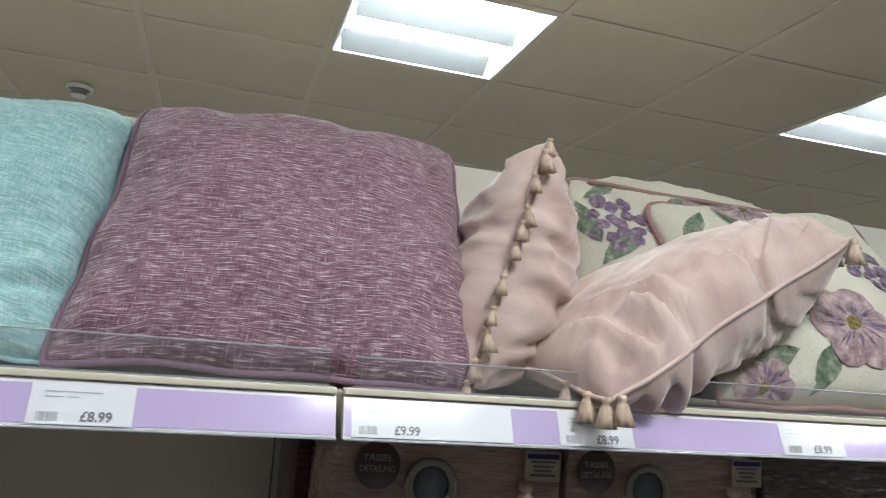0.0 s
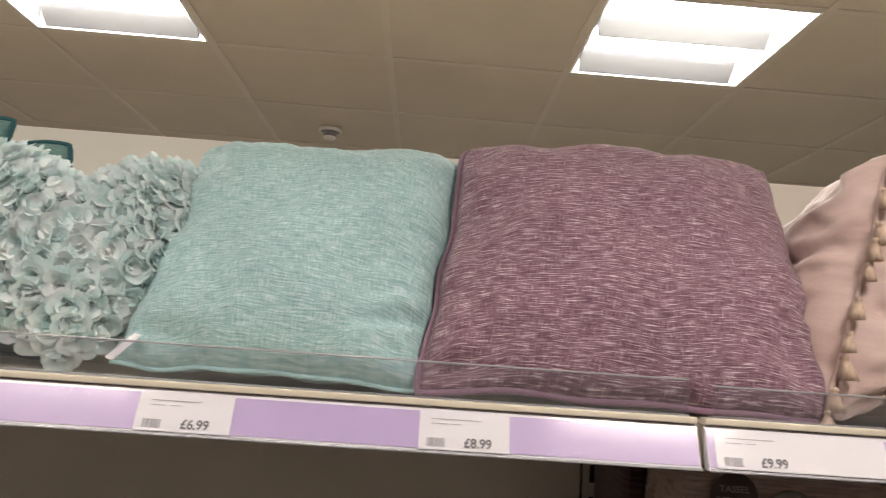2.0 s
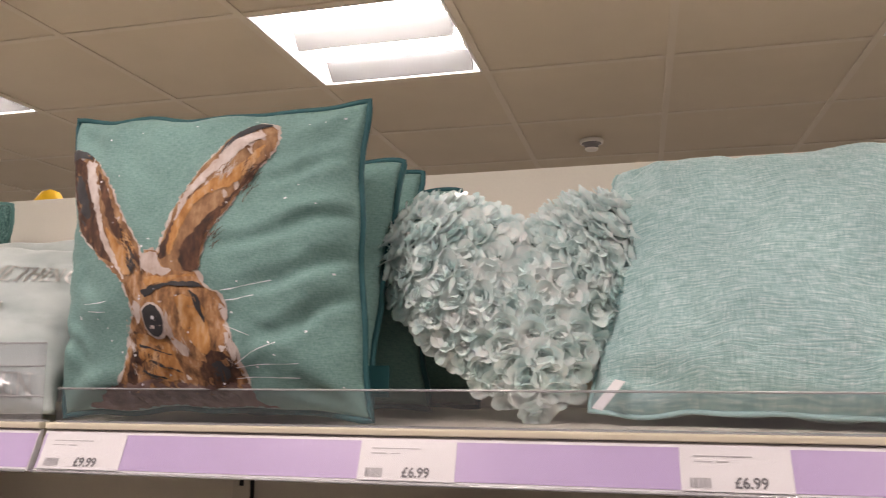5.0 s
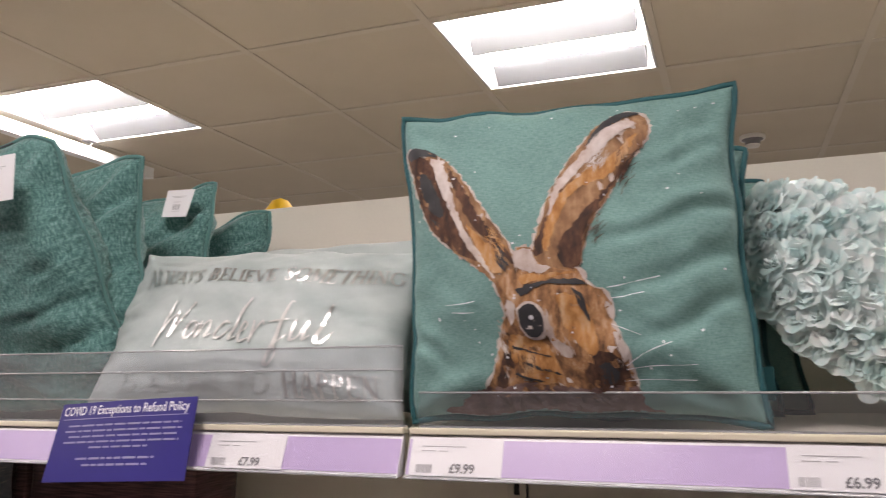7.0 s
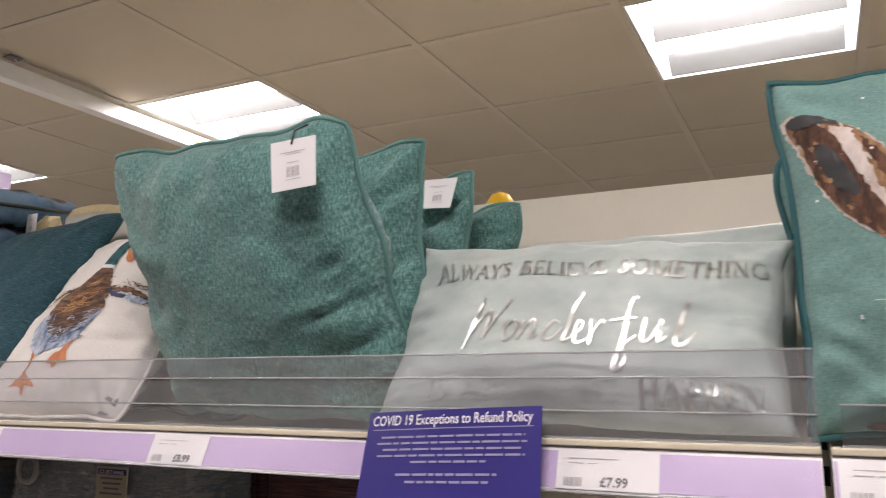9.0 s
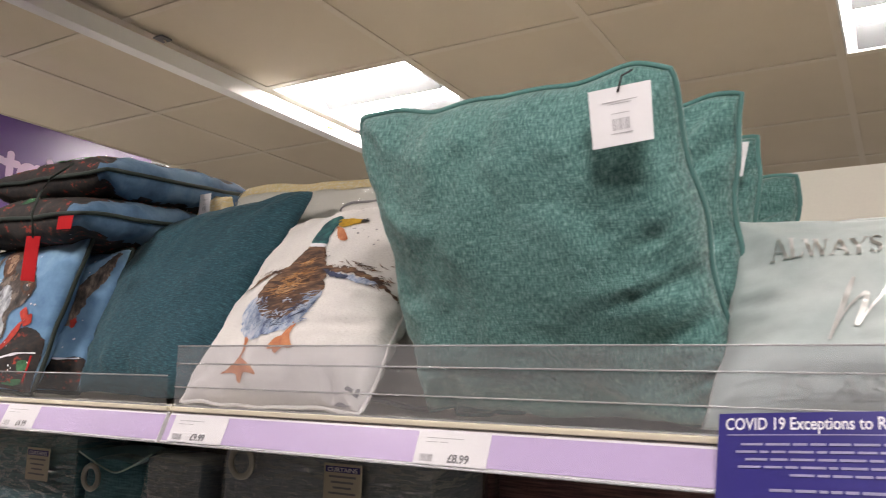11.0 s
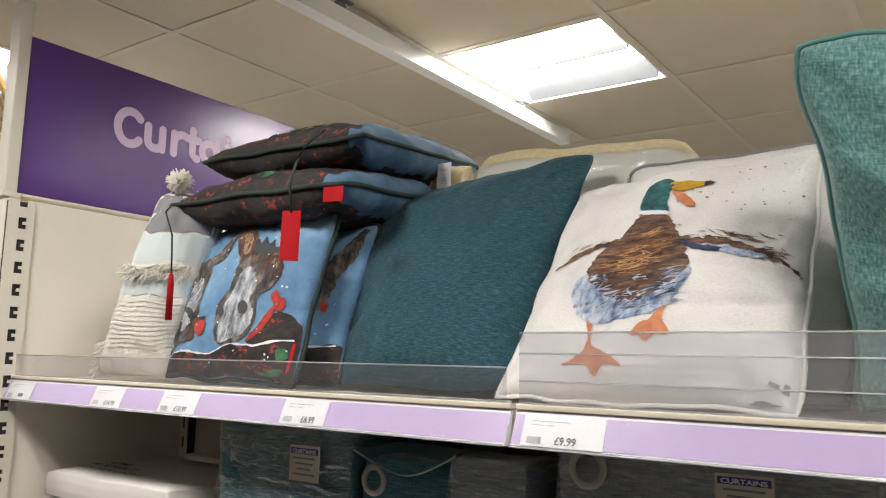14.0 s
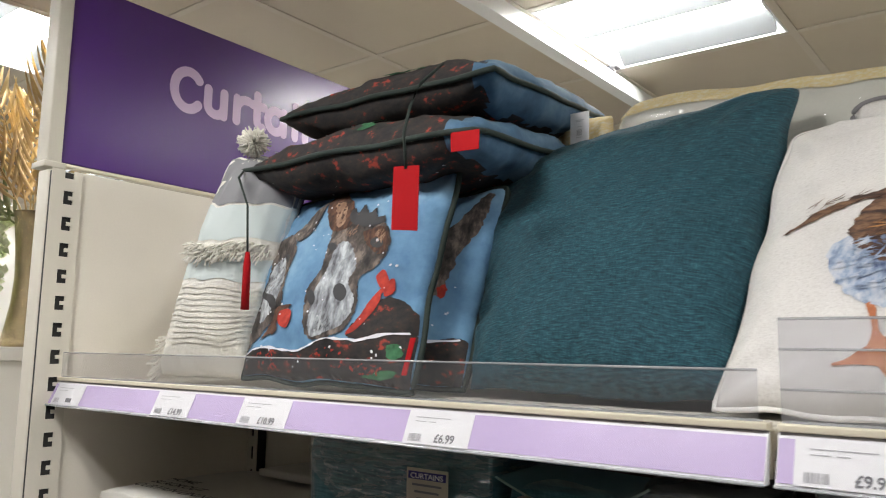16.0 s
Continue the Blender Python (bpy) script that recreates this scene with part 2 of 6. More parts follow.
M_MAUVE = fabric("mauve_chenille", (0.13, 0.060, 0.088), (0.29, 0.158, 0.202), (0.88, 0.76, 0.78), 44, 700, 0.42, 1.0, 0.25, 0.70, 0.85, 0.43, 0.55, True)
M_MAUVE_TRIM = fabric("mauve_trim", (0.09, 0.035, 0.06), (0.19, 0.10, 0.15), (0.4, 0.28, 0.36), 60, 500)
M_AQUA = fabric("aqua_chenille", (0.22, 0.42, 0.43), (0.36, 0.59, 0.60), (0.70, 0.84, 0.84), 45, 520, 0.40, 1.0, 0.3, 0.66, 0.85, 0.36, 0.5)
M_GREEN = fabric("sea_green_chenille", (0.025, 0.102, 0.102), (0.078, 0.222, 0.210), (0.25, 0.46, 0.435), 80, 560, 0.70, 1.0, 0.35, 0.67, 0.85, 0.36, 0.50)
M_CANVAS = fabric("teal_canvas", (0.095, 0.22, 0.208), (0.148, 0.302, 0.285), (0.22, 0.385, 0.366), 120, 700, 0.5, 0.25, 0.1, 0.66)
M_TEALPIPE = painted("teal_piping", (0.006, 0.10, 0.115), 0.7, 0.08)
M_TEAL = fabric("dark_teal_cotton", (0.003, 0.026, 0.042), (0.007, 0.058, 0.084), (0.030, 0.150, 0.180), 70, 520, 0.3, 1.0, 0.05, 0.68, 0.85, 0.36, 0.5)
M_LINEN = fabric("off_white_linen", (0.58, 0.56, 0.54), (0.72, 0.70, 0.68), (0.80, 0.79, 0.77), 200, 600, 0.5, 0.2, 0.1, 0.66)
M_SAGE = velvet("pale_sage_velvet", (0.37, 0.445, 0.445), (0.49, 0.565, 0.56), 0.4)
M_FAINT = painted("faint_foil", (0.45, 0.51, 0.505), 0.45, 0.06, 300, 0.1, 0.1)
M_SILVER = painted("silver_foil", (0.72, 0.73, 0.72), 0.36, 0.06, 300, 0.1, 0.85)
M_PINK = velvet("blush_velvet", (0.44, 0.30, 0.268), (0.68, 0.53, 0.485), 0.9)
M_TASSEL = brushed("beige_thread", [(0.42, 0.30, 0.22), (0.62, 0.48, 0.38)], (300, 300, 20))
M_FLORAL = fabric("cream_floral_linen", (0.50, 0.47, 0.38), (0.62, 0.59, 0.49), (0.70, 0.67, 0.58), 200, 500, 0.5, 0.3, 0.1, 0.66)
M_NIGHT = brushed("snowy_blue_print", [(0.08, 0.19, 0.34), (0.13, 0.28, 0.45), (0.21, 0.38, 0.54)], (9, 9, 9))
M_BERRY = brushed("dark_berry_print", [(0.010, 0.010, 0.011), (0.016, 0.015, 0.017), (0.022, 0.019, 0.020), (0.030, 0.024, 0.022), (0.045, 0.025, 0.022), (0.36, 0.045, 0.03)], (48, 48, 70))
M_BLUEPRINT = brushed("dusk_blue_print", [(0.03, 0.07, 0.13), (0.06, 0.14, 0.24), (0.12, 0.22, 0.33)], (8, 8, 8))
M_CORD = painted("dark_green_cord", (0.02, 0.035, 0.03), 0.8, 0.1)
M_PETAL = brushed("pale_aqua_satin", [(0.60, 0.81, 0.82), (0.83, 0.94, 0.945), (0.97, 0.985, 0.99)], (45, 45, 45), 0.32)
nt_ = M_PETAL.node_tree
thin_, mix_ = nt_.nodes.new("ShaderNodeBsdfTranslucent"), nt_.nodes.new("ShaderNodeMixShader")
thin_.inputs[0].default_value, mix_.inputs[0].default_value = (0.80, 0.93, 0.92, 1), 0.22
nt_.links.new(nt_.nodes["Principled BSDF"].outputs[0], mix_.inputs[1]), nt_.links.new(thin_.outputs[0], mix_.inputs[2])
nt_.links.new(mix_.outputs[0], nt_.nodes["Material Output"].inputs["Surface"])
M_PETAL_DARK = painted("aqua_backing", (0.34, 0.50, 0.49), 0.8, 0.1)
M_THROW = fabric("cream_striped_weave", (0.66, 0.64, 0.58), (0.80, 0.78, 0.72), (0.86, 0.84, 0.80), 60, 300, 0.4, 0.8, 0.1, 0.66)
M_FRINGE = brushed("cream_yarn", [(0.70, 0.67, 0.60), (0.88, 0.86, 0.80)], (200, 200, 200))
M_GREYBAND = fabric("grey_band_weave", (0.10, 0.10, 0.11), (0.22, 0.22, 0.24), (0.42, 0.42, 0.43), 120, 500, 0.5)
M_BLUEBAND = fabric("pale_blue_band_weave", (0.52, 0.60, 0.60), (0.62, 0.70, 0.70), (0.72, 0.78, 0.77), 120, 500, 0.5)

# ---- structure: room, ceiling, lamps ----
CEIL = 2.6
X0, X1, Y0, Y1 = -7.2, 7.2, -3.75, 5.4
ID = Matrix.Identity(4)
solid("floor", box((X0, Y0, -0.1), (X1, Y1, 0)), M_FLOOR, "grey speckled vinyl shop floor", "floor", "", "structure", False, ID)
for nm, lo, hi in (("wall_north", (X0, Y1, 0), (X1, Y1 + 0.2, 2.9)), ("wall_south", (X0, Y0 - 0.2, 0), (X1, Y0, 2.9)),
                   ("wall_west", (X0 - 0.2, Y0, 0), (X0, Y1, 2.9)), ("wall_east", (X1, Y0, 0), (X1 + 0.2, Y1, 2.9))):
    # the unseen south wall is added close and dark to block and absorb light
    solid(nm, box(lo, hi), M_LOW_BOUNCE if nm == "wall_south" else M_WALL, "plain painted shop wall", "wall", "", "structure", False, ID)

# lamps stand in every third column of the grid and every fourth row
lamp_cells = [(3 * a, 4 * b - 1) for a in range(-4, 4) for b in range(-1, 3)] + [(-6, -3)]
cells = [(k, j) for k in range(-12, 12) for j in range(-6, 9)]
bm = bmesh.new()
for k, j in cells:
    if (k, j) in lamp_cells:
        continue
    box((0.6 * k + 0.0095, 0.6 * j + 0.0095, CEIL + 0.004), (0.6 * k + 0.5905, 0.6 * j + 0.5905, CEIL + 0.02), 0, bm)
ceiling = solid("ceiling", bm, M_TILE, "suspended ceiling of pale mineral fibre tiles", "ceiling", "", "structure", False, ID)
bm = bmesh.new()
for k in range(-12, 13):
    box((0.6 * k - 0.012, Y0, CEIL), (0.6 * k + 0.012, Y1, CEIL + 0.0035), 0, bm)
    box((0.6 * k - 0.003, Y0, CEIL + 0.005), (0.6 * k + 0.003, Y1, CEIL + 0.03), 0, bm)
for j in range(-6, 10):
    for k in range(-12, 12):
        box((0.6 * k + 0.0122, 0.6 * j - 0.012, CEIL + 0.0006), (0.6 * k + 0.5878, 0.6 * j + 0.012, CEIL + 0.0035), 0, bm)
solid("ceiling_grid", bm, M_TBAR, "pale metal grid bars between ceiling tiles", "ceiling grid", "", "structure", False, ID)
solid("ceiling_slab", box((X0, Y0, 2.80), (X1, Y1, 2.88)), M_WALL, "plain slab above the suspended ceiling", "ceiling", "", "structure", False, ID)


def ceiling_lamp():
    """A square recessed fitting with two tube troughs between white wedge baffles."""
    w = thing("ceiling_lamp", (0.3, 0.3, CEIL), "square recessed fluorescent light with white baffles, lit", "ceiling light", "recessed ceiling lights", "", ID)
    a, b, z = 0.0135, 0.5865, CEIL
    bm = bmesh.new()
    for lo, hi in (((a, a, z), (b, a + 0.006, z + 0.1)), ((a, b - 0.006, z), (b, b, z + 0.1)), ((a, a + 0.006, z), (a + 0.006, b - 0.006, z + 0.1)),
                   ((b - 0.006, a + 0.006, z), (b, b - 0.006, z + 0.1)), ((a, a, z + 0.1), (b, b, z + 0.106))):
        box(lo, hi, 0, bm)
    part("housing", bm, M_TRAY, w, "", False)
    for y0, y1, apex in ((0.0200, 0.075, 0.021), (0.232, 0.352, 0.292), (0.50, 0.580, 0.579)):
        bm = bmesh.new()
        prof = [(y0, z + 0.075), (apex - 0.001, z + 0.006), (apex + 0.001, z + 0.006), (y1, z + 0.075)]
        ends = [[bm.verts.new((x, y, h)) for y, h in prof] for x in (0.045, 0.555)]
        for i in range(4):
            bm.faces.new((ends[0][i], ends[0][(i + 1) % 4], ends[1][(i + 1) % 4], ends[1][i]))
        bm.faces.new(ends[0][::-1]), bm.faces.new(ends[1])
        part("baffle", bm, M_BAFFLE, w, "satin metal baffle", False)
    for y0, y1 in ((0.078, 0.229), (0.355, 0.497)):
        bm = quad_sheet(lambda s, t: Vector((0.045 + 0.51 * t, y0 + (y1 - y0) * s, z + 0.052 + 0.02 * math.sin(math.pi * s))), 6, 1)
        part("tube_lens", bm, M_TUBE, w, "glowing white tube cover")
        for x in (0.036, 0.564):
            pts = [(x, y0 + 0.02 + 0.035 * k, z + 0.045 - 0.02 * math.sin(math.pi * k / 3)) for k in range(4)]
            part("wire_clip", tube(pts, 0.004, 6), M_STEEL, w, "thin curved retaining wire")
    return w


first_lamp = ceiling_lamp()
first_lamp.matrix_basis = pose(0.6 * lamp_cells[0][0] + 0.3, 0.6 * lamp_cells[0][1] + 0.3, CEIL)
for k, j in lamp_cells[1:]:
    copy_thing(first_lamp, pose(0.6 * k + 0.3, 0.6 * j + 0.3, CEIL))

sd = thing("smoke_detector", (0.894, 0.90, CEIL), "round white plastic smoke detector on the ceiling", "smoke detector", "", "", ID)
c = (0.894, 0.90, CEIL - 0.052)
part("mounting_base", lathe([(0.050, 0.034), (0.052, 0.037), (0.052, 0.050), (0.050, 0.0515)], 32, c), M_WHITE_PLASTIC, sd)
part("sensor_ring", lathe([(0.028, 0.014), (0.030, 0.012), (0.030, 0.028), (0.044, 0.034)], 32, c), M_GREYINK, sd, "dark slotted ring")
part("sensor_cap", lathe([(0.012, 0.0), (0.026, 0.003), (0.030, 0.010), (0.029, 0.013)], 32, c), M_WHITE_PLASTIC, sd)

rail = thing("hanging_rail", (-1.786, -1.4, 2.52), "long white metal rail hung under the ceiling on hooks", "ceiling rail", "", "", ID)
part("channel_floor", box((-1.811, -3.6, 2.518), (-1.763, 0.33, 2.522)), M_TRAY, rail, "", False)
part("channel_lip", box((-1.811, -3.6, 2.5222), (-1.808, 0.33, 2.568)), M_TRAY, rail, "", False)
part("channel_lip", box((-1.766, -3.6, 2.5222), (-1.763, 0.33, 2.568)), M_TRAY, rail, "", False)
for y in (-2.3, -1.07, -0.05):
    bm = tube([(-1.783, y, 2.53), (-1.783, y, 2.572), (-1.779, y + 0.012, 2.588), (-1.783, y, CEIL)], 0.003, 6)
    part("hook", bm, M_STEEL, rail, "bent wire hook")
    part("clip", box((-1.803, y - 0.02, CEIL - 0.006), (-1.763, y + 0.02, CEIL - 0.001), 0.001), M_GREYINK, rail)
part("sticker", box((-1.7629, -0.30, 2.538), (-1.7622, -0.27, 2.549)), M_YELLOW, rail, "small yellow sticker")

# ---- gondola: uprights, back panels, end panel, shelves ----
FLOOR_W = -1.553
TOP = 0.385
BAYS = ((-2.516, -1.25), (-1.25, 0.0), (0.0, 1.25), (1.25, 2.5))
for n, (u0, u1) in enumerate(BAYS):
    solid(f"wall_panel_{n + 1}", box((u0 + 0.016, 0.470, FLOOR_W), (u1 - 0.016, 0.492, TOP), 0.002), M_PANEL, "cream steel back panel of the shelving", "back panel", "shelving back panels", "structure")


def slotted_post(name, u, v0, v1, w1, face, label):
    """An upright; a near-black block behind its slots paints in the shade of a hollow. face: 'v' towards the aisle, 'u'
    along the run.
    """
    p = thing(name, (u, v0, FLOOR_W), label, "upright", "slotted uprights")
    wide = 0.03
    bm = bmesh.new()
    if face == "v":
        box((u - wide / 2, v0 + 0.004, FLOOR_W), (u + wide / 2, v1, w1), 0.0, bm)
        part("tube", bm, M_DARK, p, "", False)
        bm = bmesh.new()
        for a, b in ((-wide / 2, -0.005), (0.005, wide / 2)):
            box((u + a, v0, FLOOR_W), (u + b, v0 + 0.0035, w1), 0, bm)
        w = FLOOR_W
        while w < w1:
            box((u - 0.005, v0, w), (u + 0.005, v0 + 0.0035, min(w1, w + 0.022)), 0, bm)
            w += 0.05
        part("slotted_face", bm, M_STEEL, p, "", False)
    else:
        box((u - 0.058, v0, FLOOR_W), (u - 0.0145, v1, w1), 0.003, bm)
        part("tube", bm, M_STEEL, p)
        part("inside", box((u - 0.0140, v0 + 0.002, FLOOR_W), (u - 0.0036, v1 - 0.002, w1 - 0.004)), M_DARK, p, "", False)
        bm = bmesh.new()
        mid = (v0 + v1) / 2 + 0.004
        box((u - 0.0032, v0, FLOOR_W), (u, mid - 0.009, w1), 0, bm), box((u - 0.0032, mid + 0.009, FLOOR_W), (u, v1, w1), 0, bm)
        w = FLOOR_W + 0.011
        while w < w1:
            box((u - 0.0032, mid - 0.009, w), (u, mid + 0.009, min(w1, w + 0.024)), 0, bm)
            if w + 0.05 < w1:
                box((u - 0.0032, mid + 0.001, w + 0.0335), (u, mid + 0.009, w + 0.0405), 0, bm)
            w += 0.05
        part("slotted_face", bm, M_STEEL, p, "", False)
    return p


for u in (-1.25, 0.0, 1.25, 2.5):
    slotted_post("upright", u, 0.455, 0.51, TOP + 0.004, "v", "cream slotted steel upright between back panels")
slotted_post("end_upright", -2.511, -0.046, 0.012, 0.398, "u", "cream steel end upright with a row of slots")
slotted_post("back_upright", -2.498, 0.440, 0.468, TOP, "v", "cream slotted steel upright in the rear corner")
solid("end_panel", box((-2.550, 0.014, FLOOR_W), (-2.519, 0.98, 0.400), 0.002), M_PANEL, "plain cream side panel closing the shelving run", "end panel", "", "structure")

sign = thing("hanging_sign", (-2.52, 0.4, 0.40), "purple board sign with pale lilac lettering above the end panel", "sign")
part("sign_post", box((-2.548, -0.036, 0.40), (-2.503, -0.008, 0.86), 0.003), M_STEEL, sign, "pale steel post")
part("post_collar", box((-2.553, -0.042, 0.392), (-2.498, -0.002, 0.404), 0.002), M_STEEL, sign)
part("board", box((-2.527, -0.0075, 0.408), (-2.512, 0.95, 0.782), 0.002), M_PURPLE, sign)


def round_stroke(points, width, lift, bm):
    """A flat stroke with round ends on the sign's face, along points given as depth and height."""
    pts = [Vector(q) for q in points]
    rows = []
    for k, q in enumerate(pts):
        d = (pts[min(k + 1, len(pts) - 1)] - pts[max(k - 1, 0)]).normalized()
        rows.append((q, Vector((-d.y, d.x)) * width / 2, d * width / 2))
    put = lambda q: bm.verts.new((-2.5116 + lift, q.x, q.y))
    edge = [put(q + n) for q, n, d in rows]
    other = [put(q - n) for q, n, d in rows]
    for k in range(len(rows) - 1):
        bm.faces.new((edge[k], edge[k + 1], other[k + 1], other[k]))
    for (q, n, d), a, b, way in ((rows[0], edge[0], other[0], -1), (rows[-1], edge[-1], other[-1], 1)):
        arc = [put(q + n * math.cos(math.pi * k / 8) + d * way * math.sin(math.pi * k / 8)) for k in range(1, 8)]
        bm.faces.new([a] + arc + [b])


def arc(cx, cy, rx, ry, a0, a1, n=14):
    return [(cx + rx * math.cos(math.radians(a0 + (a1 - a0) * k / n)), cy + ry * math.sin(math.radians(a0 + (a1 - a0) * k / n))) for k in range(n + 1)]


SIGN_WORD = (("C", (arc(0.263, 0.630, 0.036, 0.043, 42, 318, 22),)),
             ("u", ([(0.315, 0.648)] + arc(0.337, 0.612, 0.022, 0.020, 180, 360) + [(0.359, 0.648)], [(0.359, 0.648), (0.359, 0.593)])),
             ("r", ([(0.396, 0.648), (0.396, 0.593)], arc(0.423, 0.622, 0.027, 0.027, 170, 75, 8))),
             ("t", ([(0.456, 0.671), (0.456, 0.612)] + arc(0.472, 0.610, 0.016, 0.017, 190, 275, 6), [(0.440, 0.645), (0.477, 0.645)])),
             ("a", (arc(0.514, 0.620, 0.025, 0.027, 0, 350, 22), [(0.540, 0.648), (0.540, 0.593)])),
             ("i", ([(0.578, 0.648), (0.578, 0.593)], [(0.578, 0.673), (0.578, 0.675)])),
             ("n", ([(0.613, 0.648), (0.613, 0.593)], arc(0.636, 0.626, 0.023, 0.021, 180, 0) + [(0.659, 0.593)])),
             ("s", (arc(0.706, 0.634, 0.019, 0.013, 40, 270, 12) + arc(0.706, 0.606, 0.019, 0.014, 90, -140, 12),)))
for letter_, lines_ in SIGN_WORD:
    bm = bmesh.new()
    for k, line_ in enumerate(lines_):
        round_stroke(line_, 0.0225, 0.0006 + 0.0003 * k, bm)
    part("letter", bm, M_SIGN_TEXT, sign, "rounded pale lilac letter", False)
sign.matrix_basis = G @ Matrix.Translation(ORIGIN[sign.name] + Vector((-0.035, -0.010, 0.012)))
part("lower_rail", box((-2.53, -0.0075, 0.3995), (-2.512, 0.95, 0.4065)), M_STEEL_EDGE, sign)

PRICES = {0: ((-2.500, -2.400, ""), (-2.173, -2.076, "£14.99"), (-1.960, -1.858, "£10.99"), (-1.653, -1.560, "£6.99")),
          1: ((-1.232, -1.125, "£9.99"), (-0.813, -0.717, "£8.99"), (-0.250, -0.147, "£7.99")),
          2: ((0.008, 0.110, "£9.99"), (0.378, 0.476, "£6.99"), (0.682, 0.776, "£6.99"), (0.962, 1.053, "£8.99")),
          3: ((1.262, 1.440, "£9.99"), (1.496, 1.589, "£8.99"), (1.795, 1.889, "£8.99"), (2.2, 2.3, ""))}
GUARD = {0: 0.053, 1: 0.097, 2: 0.046, 3: 0.041}


def strip_at(h, out=0.0):
    """Depth of the leaning ticket strip at height h below its top edge."""
    return 0.0 - 0.018 * h / 0.042 - out


def strip_sheet(u0, u1, h0, h1, out):
    return quad_sheet(lambda s, t: Vector((u0 + (u1 - u0) * s, strip_at(h0 + (h1 - h0) * t, out), -(h0 + (h1 - h0) * t))), 1, 1)


def top_shelf(n, u0, u1):
    u0, u1 = u0 + 0.004, u1 - 0.004
    sh = thing("shelf", ((u0 + u1) / 2, 0.23, -0.03), "cream steel shelf with a lilac price strip along its front", "shelf", "top shelves")
    bm = box((u0, 0.012, -0.026), (u1, 0.452, 0.004), 0.002)
    part("board", bm, M_STEEL, sh)
    bm = box((u0, -0.006, 0.0015), (u1, 0.011, 0.0085), 0.0015)
    box((u0, 0.003, -0.040), (u1, 0.010, 0.0012), 0.001, bm)
    part("front_lip", bm, M_STEEL_EDGE, sh, "rounded cream front lip")
    bm = bmesh.new()
    lo = [(u, v, w) for u in (u0, u1) for v, w in ((0.002, 0.0008), (-0.0025, 0.0008), (-0.0205, -0.0425), (-0.006, -0.0425))]
    vs = [bm.verts.new(p) for p in lo]
    for a, b in ((0, 1), (1, 2), (2, 3), (3, 0)):
        bm.faces.new((vs[a], vs[b], vs[b + 4], vs[a + 4]))
    bm.faces.new(vs[:4][::-1]), bm.faces.new(vs[4:])
    part("price_channel", bm, M_TICKET, sh, "", False)
    part("lilac_insert", strip_sheet(u0 + 0.001, u1 - 0.001, 0.0035, 0.0385, 0.0032), M_LILAC, sh, "plain lilac card strip", False)
    for a, b, price in PRICES[n]:
        tk = part("ticket", strip_sheet(max(a, u0 + 0.001), min(b, u1), 0.003, 0.039, 0.0040), M_TICKET, sh, "white price ticket", False)
        bm = bmesh.new()
        lay = lambda x, y, a=a: Vector((a + x, strip_at(0.042 - y, 0.0046), -(0.042 - y)))
        if price:
            add_letters(bm, price, 0.0125, lambda x, y: lay(x + min(b - a - 0.042, 0.045), y + 0.0065), 0, 0.0003)
        part("price", bm if price else strip_sheet(a + 0.05, a + 0.07, 0.027, 0.034, 0.0046), M_TICKETINK, tk, "dark printed price", False)
        bm = bmesh.new()
        x = 0.008
        while x < 0.026:
            wd = rng.choice((0.0006, 0.0011, 0.0016))
            f = [bm.verts.new(lay(x + p, 0.006 + q)) for p, q in ((0, 0), (wd, 0), (wd, 0.008), (0, 0.008))]
            bm.faces.new(f)
            x += wd + rng.choice((0.0005, 0.0009))
        for x0, x1, y0 in ((0.012, 0.062, 0.0315), (0.012, 0.028, 0.0270), (0.032, 0.042, 0.0270)):
            f = [bm.verts.new(lay(p, q)) for p, q in ((x0, y0), (x1, y0), (x1, y0 + 0.0008), (x0, y0 + 0.0008))]
            bm.faces.new(f)
        part("barcode", bm, M_FINEPRINT, tk, "grey barcode and unreadable small print", False)
    part("ticket_cover", strip_sheet(u0 + 0.0005, u1 - 0.0005, 0.001, 0.0415, 0.0064), M_COVER, sh, "clear ticket cover", False).visible_shadow = False
    bm = tube([(u0, -0.0235, -0.0415), (u1, -0.0235, -0.0415)], 0.0016, 8)
    part("cover_edge", bm, M_ACRYLIC_EDGE, sh, "clear lower edge of the ticket cover")
    for u in (u0 + 0.012, u1 - 0.012):
        bm = bmesh.new()
        pr = [(0.452, -0.10), (0.452, -0.027), (0.06, -0.027), (0.06, -0.042)]
        sides = [[bm.verts.new((u + d, v, w)) for v, w in pr] for d in (-0.0015, 0.0015)]
        bm.faces.new(sides[0]), bm.faces.new(sides[1][::-1])
        for i in range(4):
            bm.faces.new((sides[0][i], sides[1][i], sides[1][(i + 1) % 4], sides[0][(i + 1) % 4]))
        part("bracket", bm, M_STEEL, sh, "", False)
    g = thing("shelf_guard", ((u0 + u1) / 2, 0.03, 0.0085), "low clear acrylic guard along the front of the shelf", "shelf guard", "clear shelf guards")
    top = GUARD[n]
    e0, e1 = u0 + (0.010, 0.003, 0.010, 0.010)[n], u1 - (0.008, 0.001, 0.008, 0.008)[n]
    part("panel", box((e0, -0.0030, 0.0088), (e1, -0.0010, top)), M_ACRYLIC_RIBBED if n == 1 else M_ACRYLIC, g, "", False).visible_shadow = False
    bm = tube([(e0, -0.0020, top), (e1, -0.0020, top)], 0.0012, 6)
    part("top_edge", bm, M_ACRYLIC_EDGE, g, "bright upper edge")
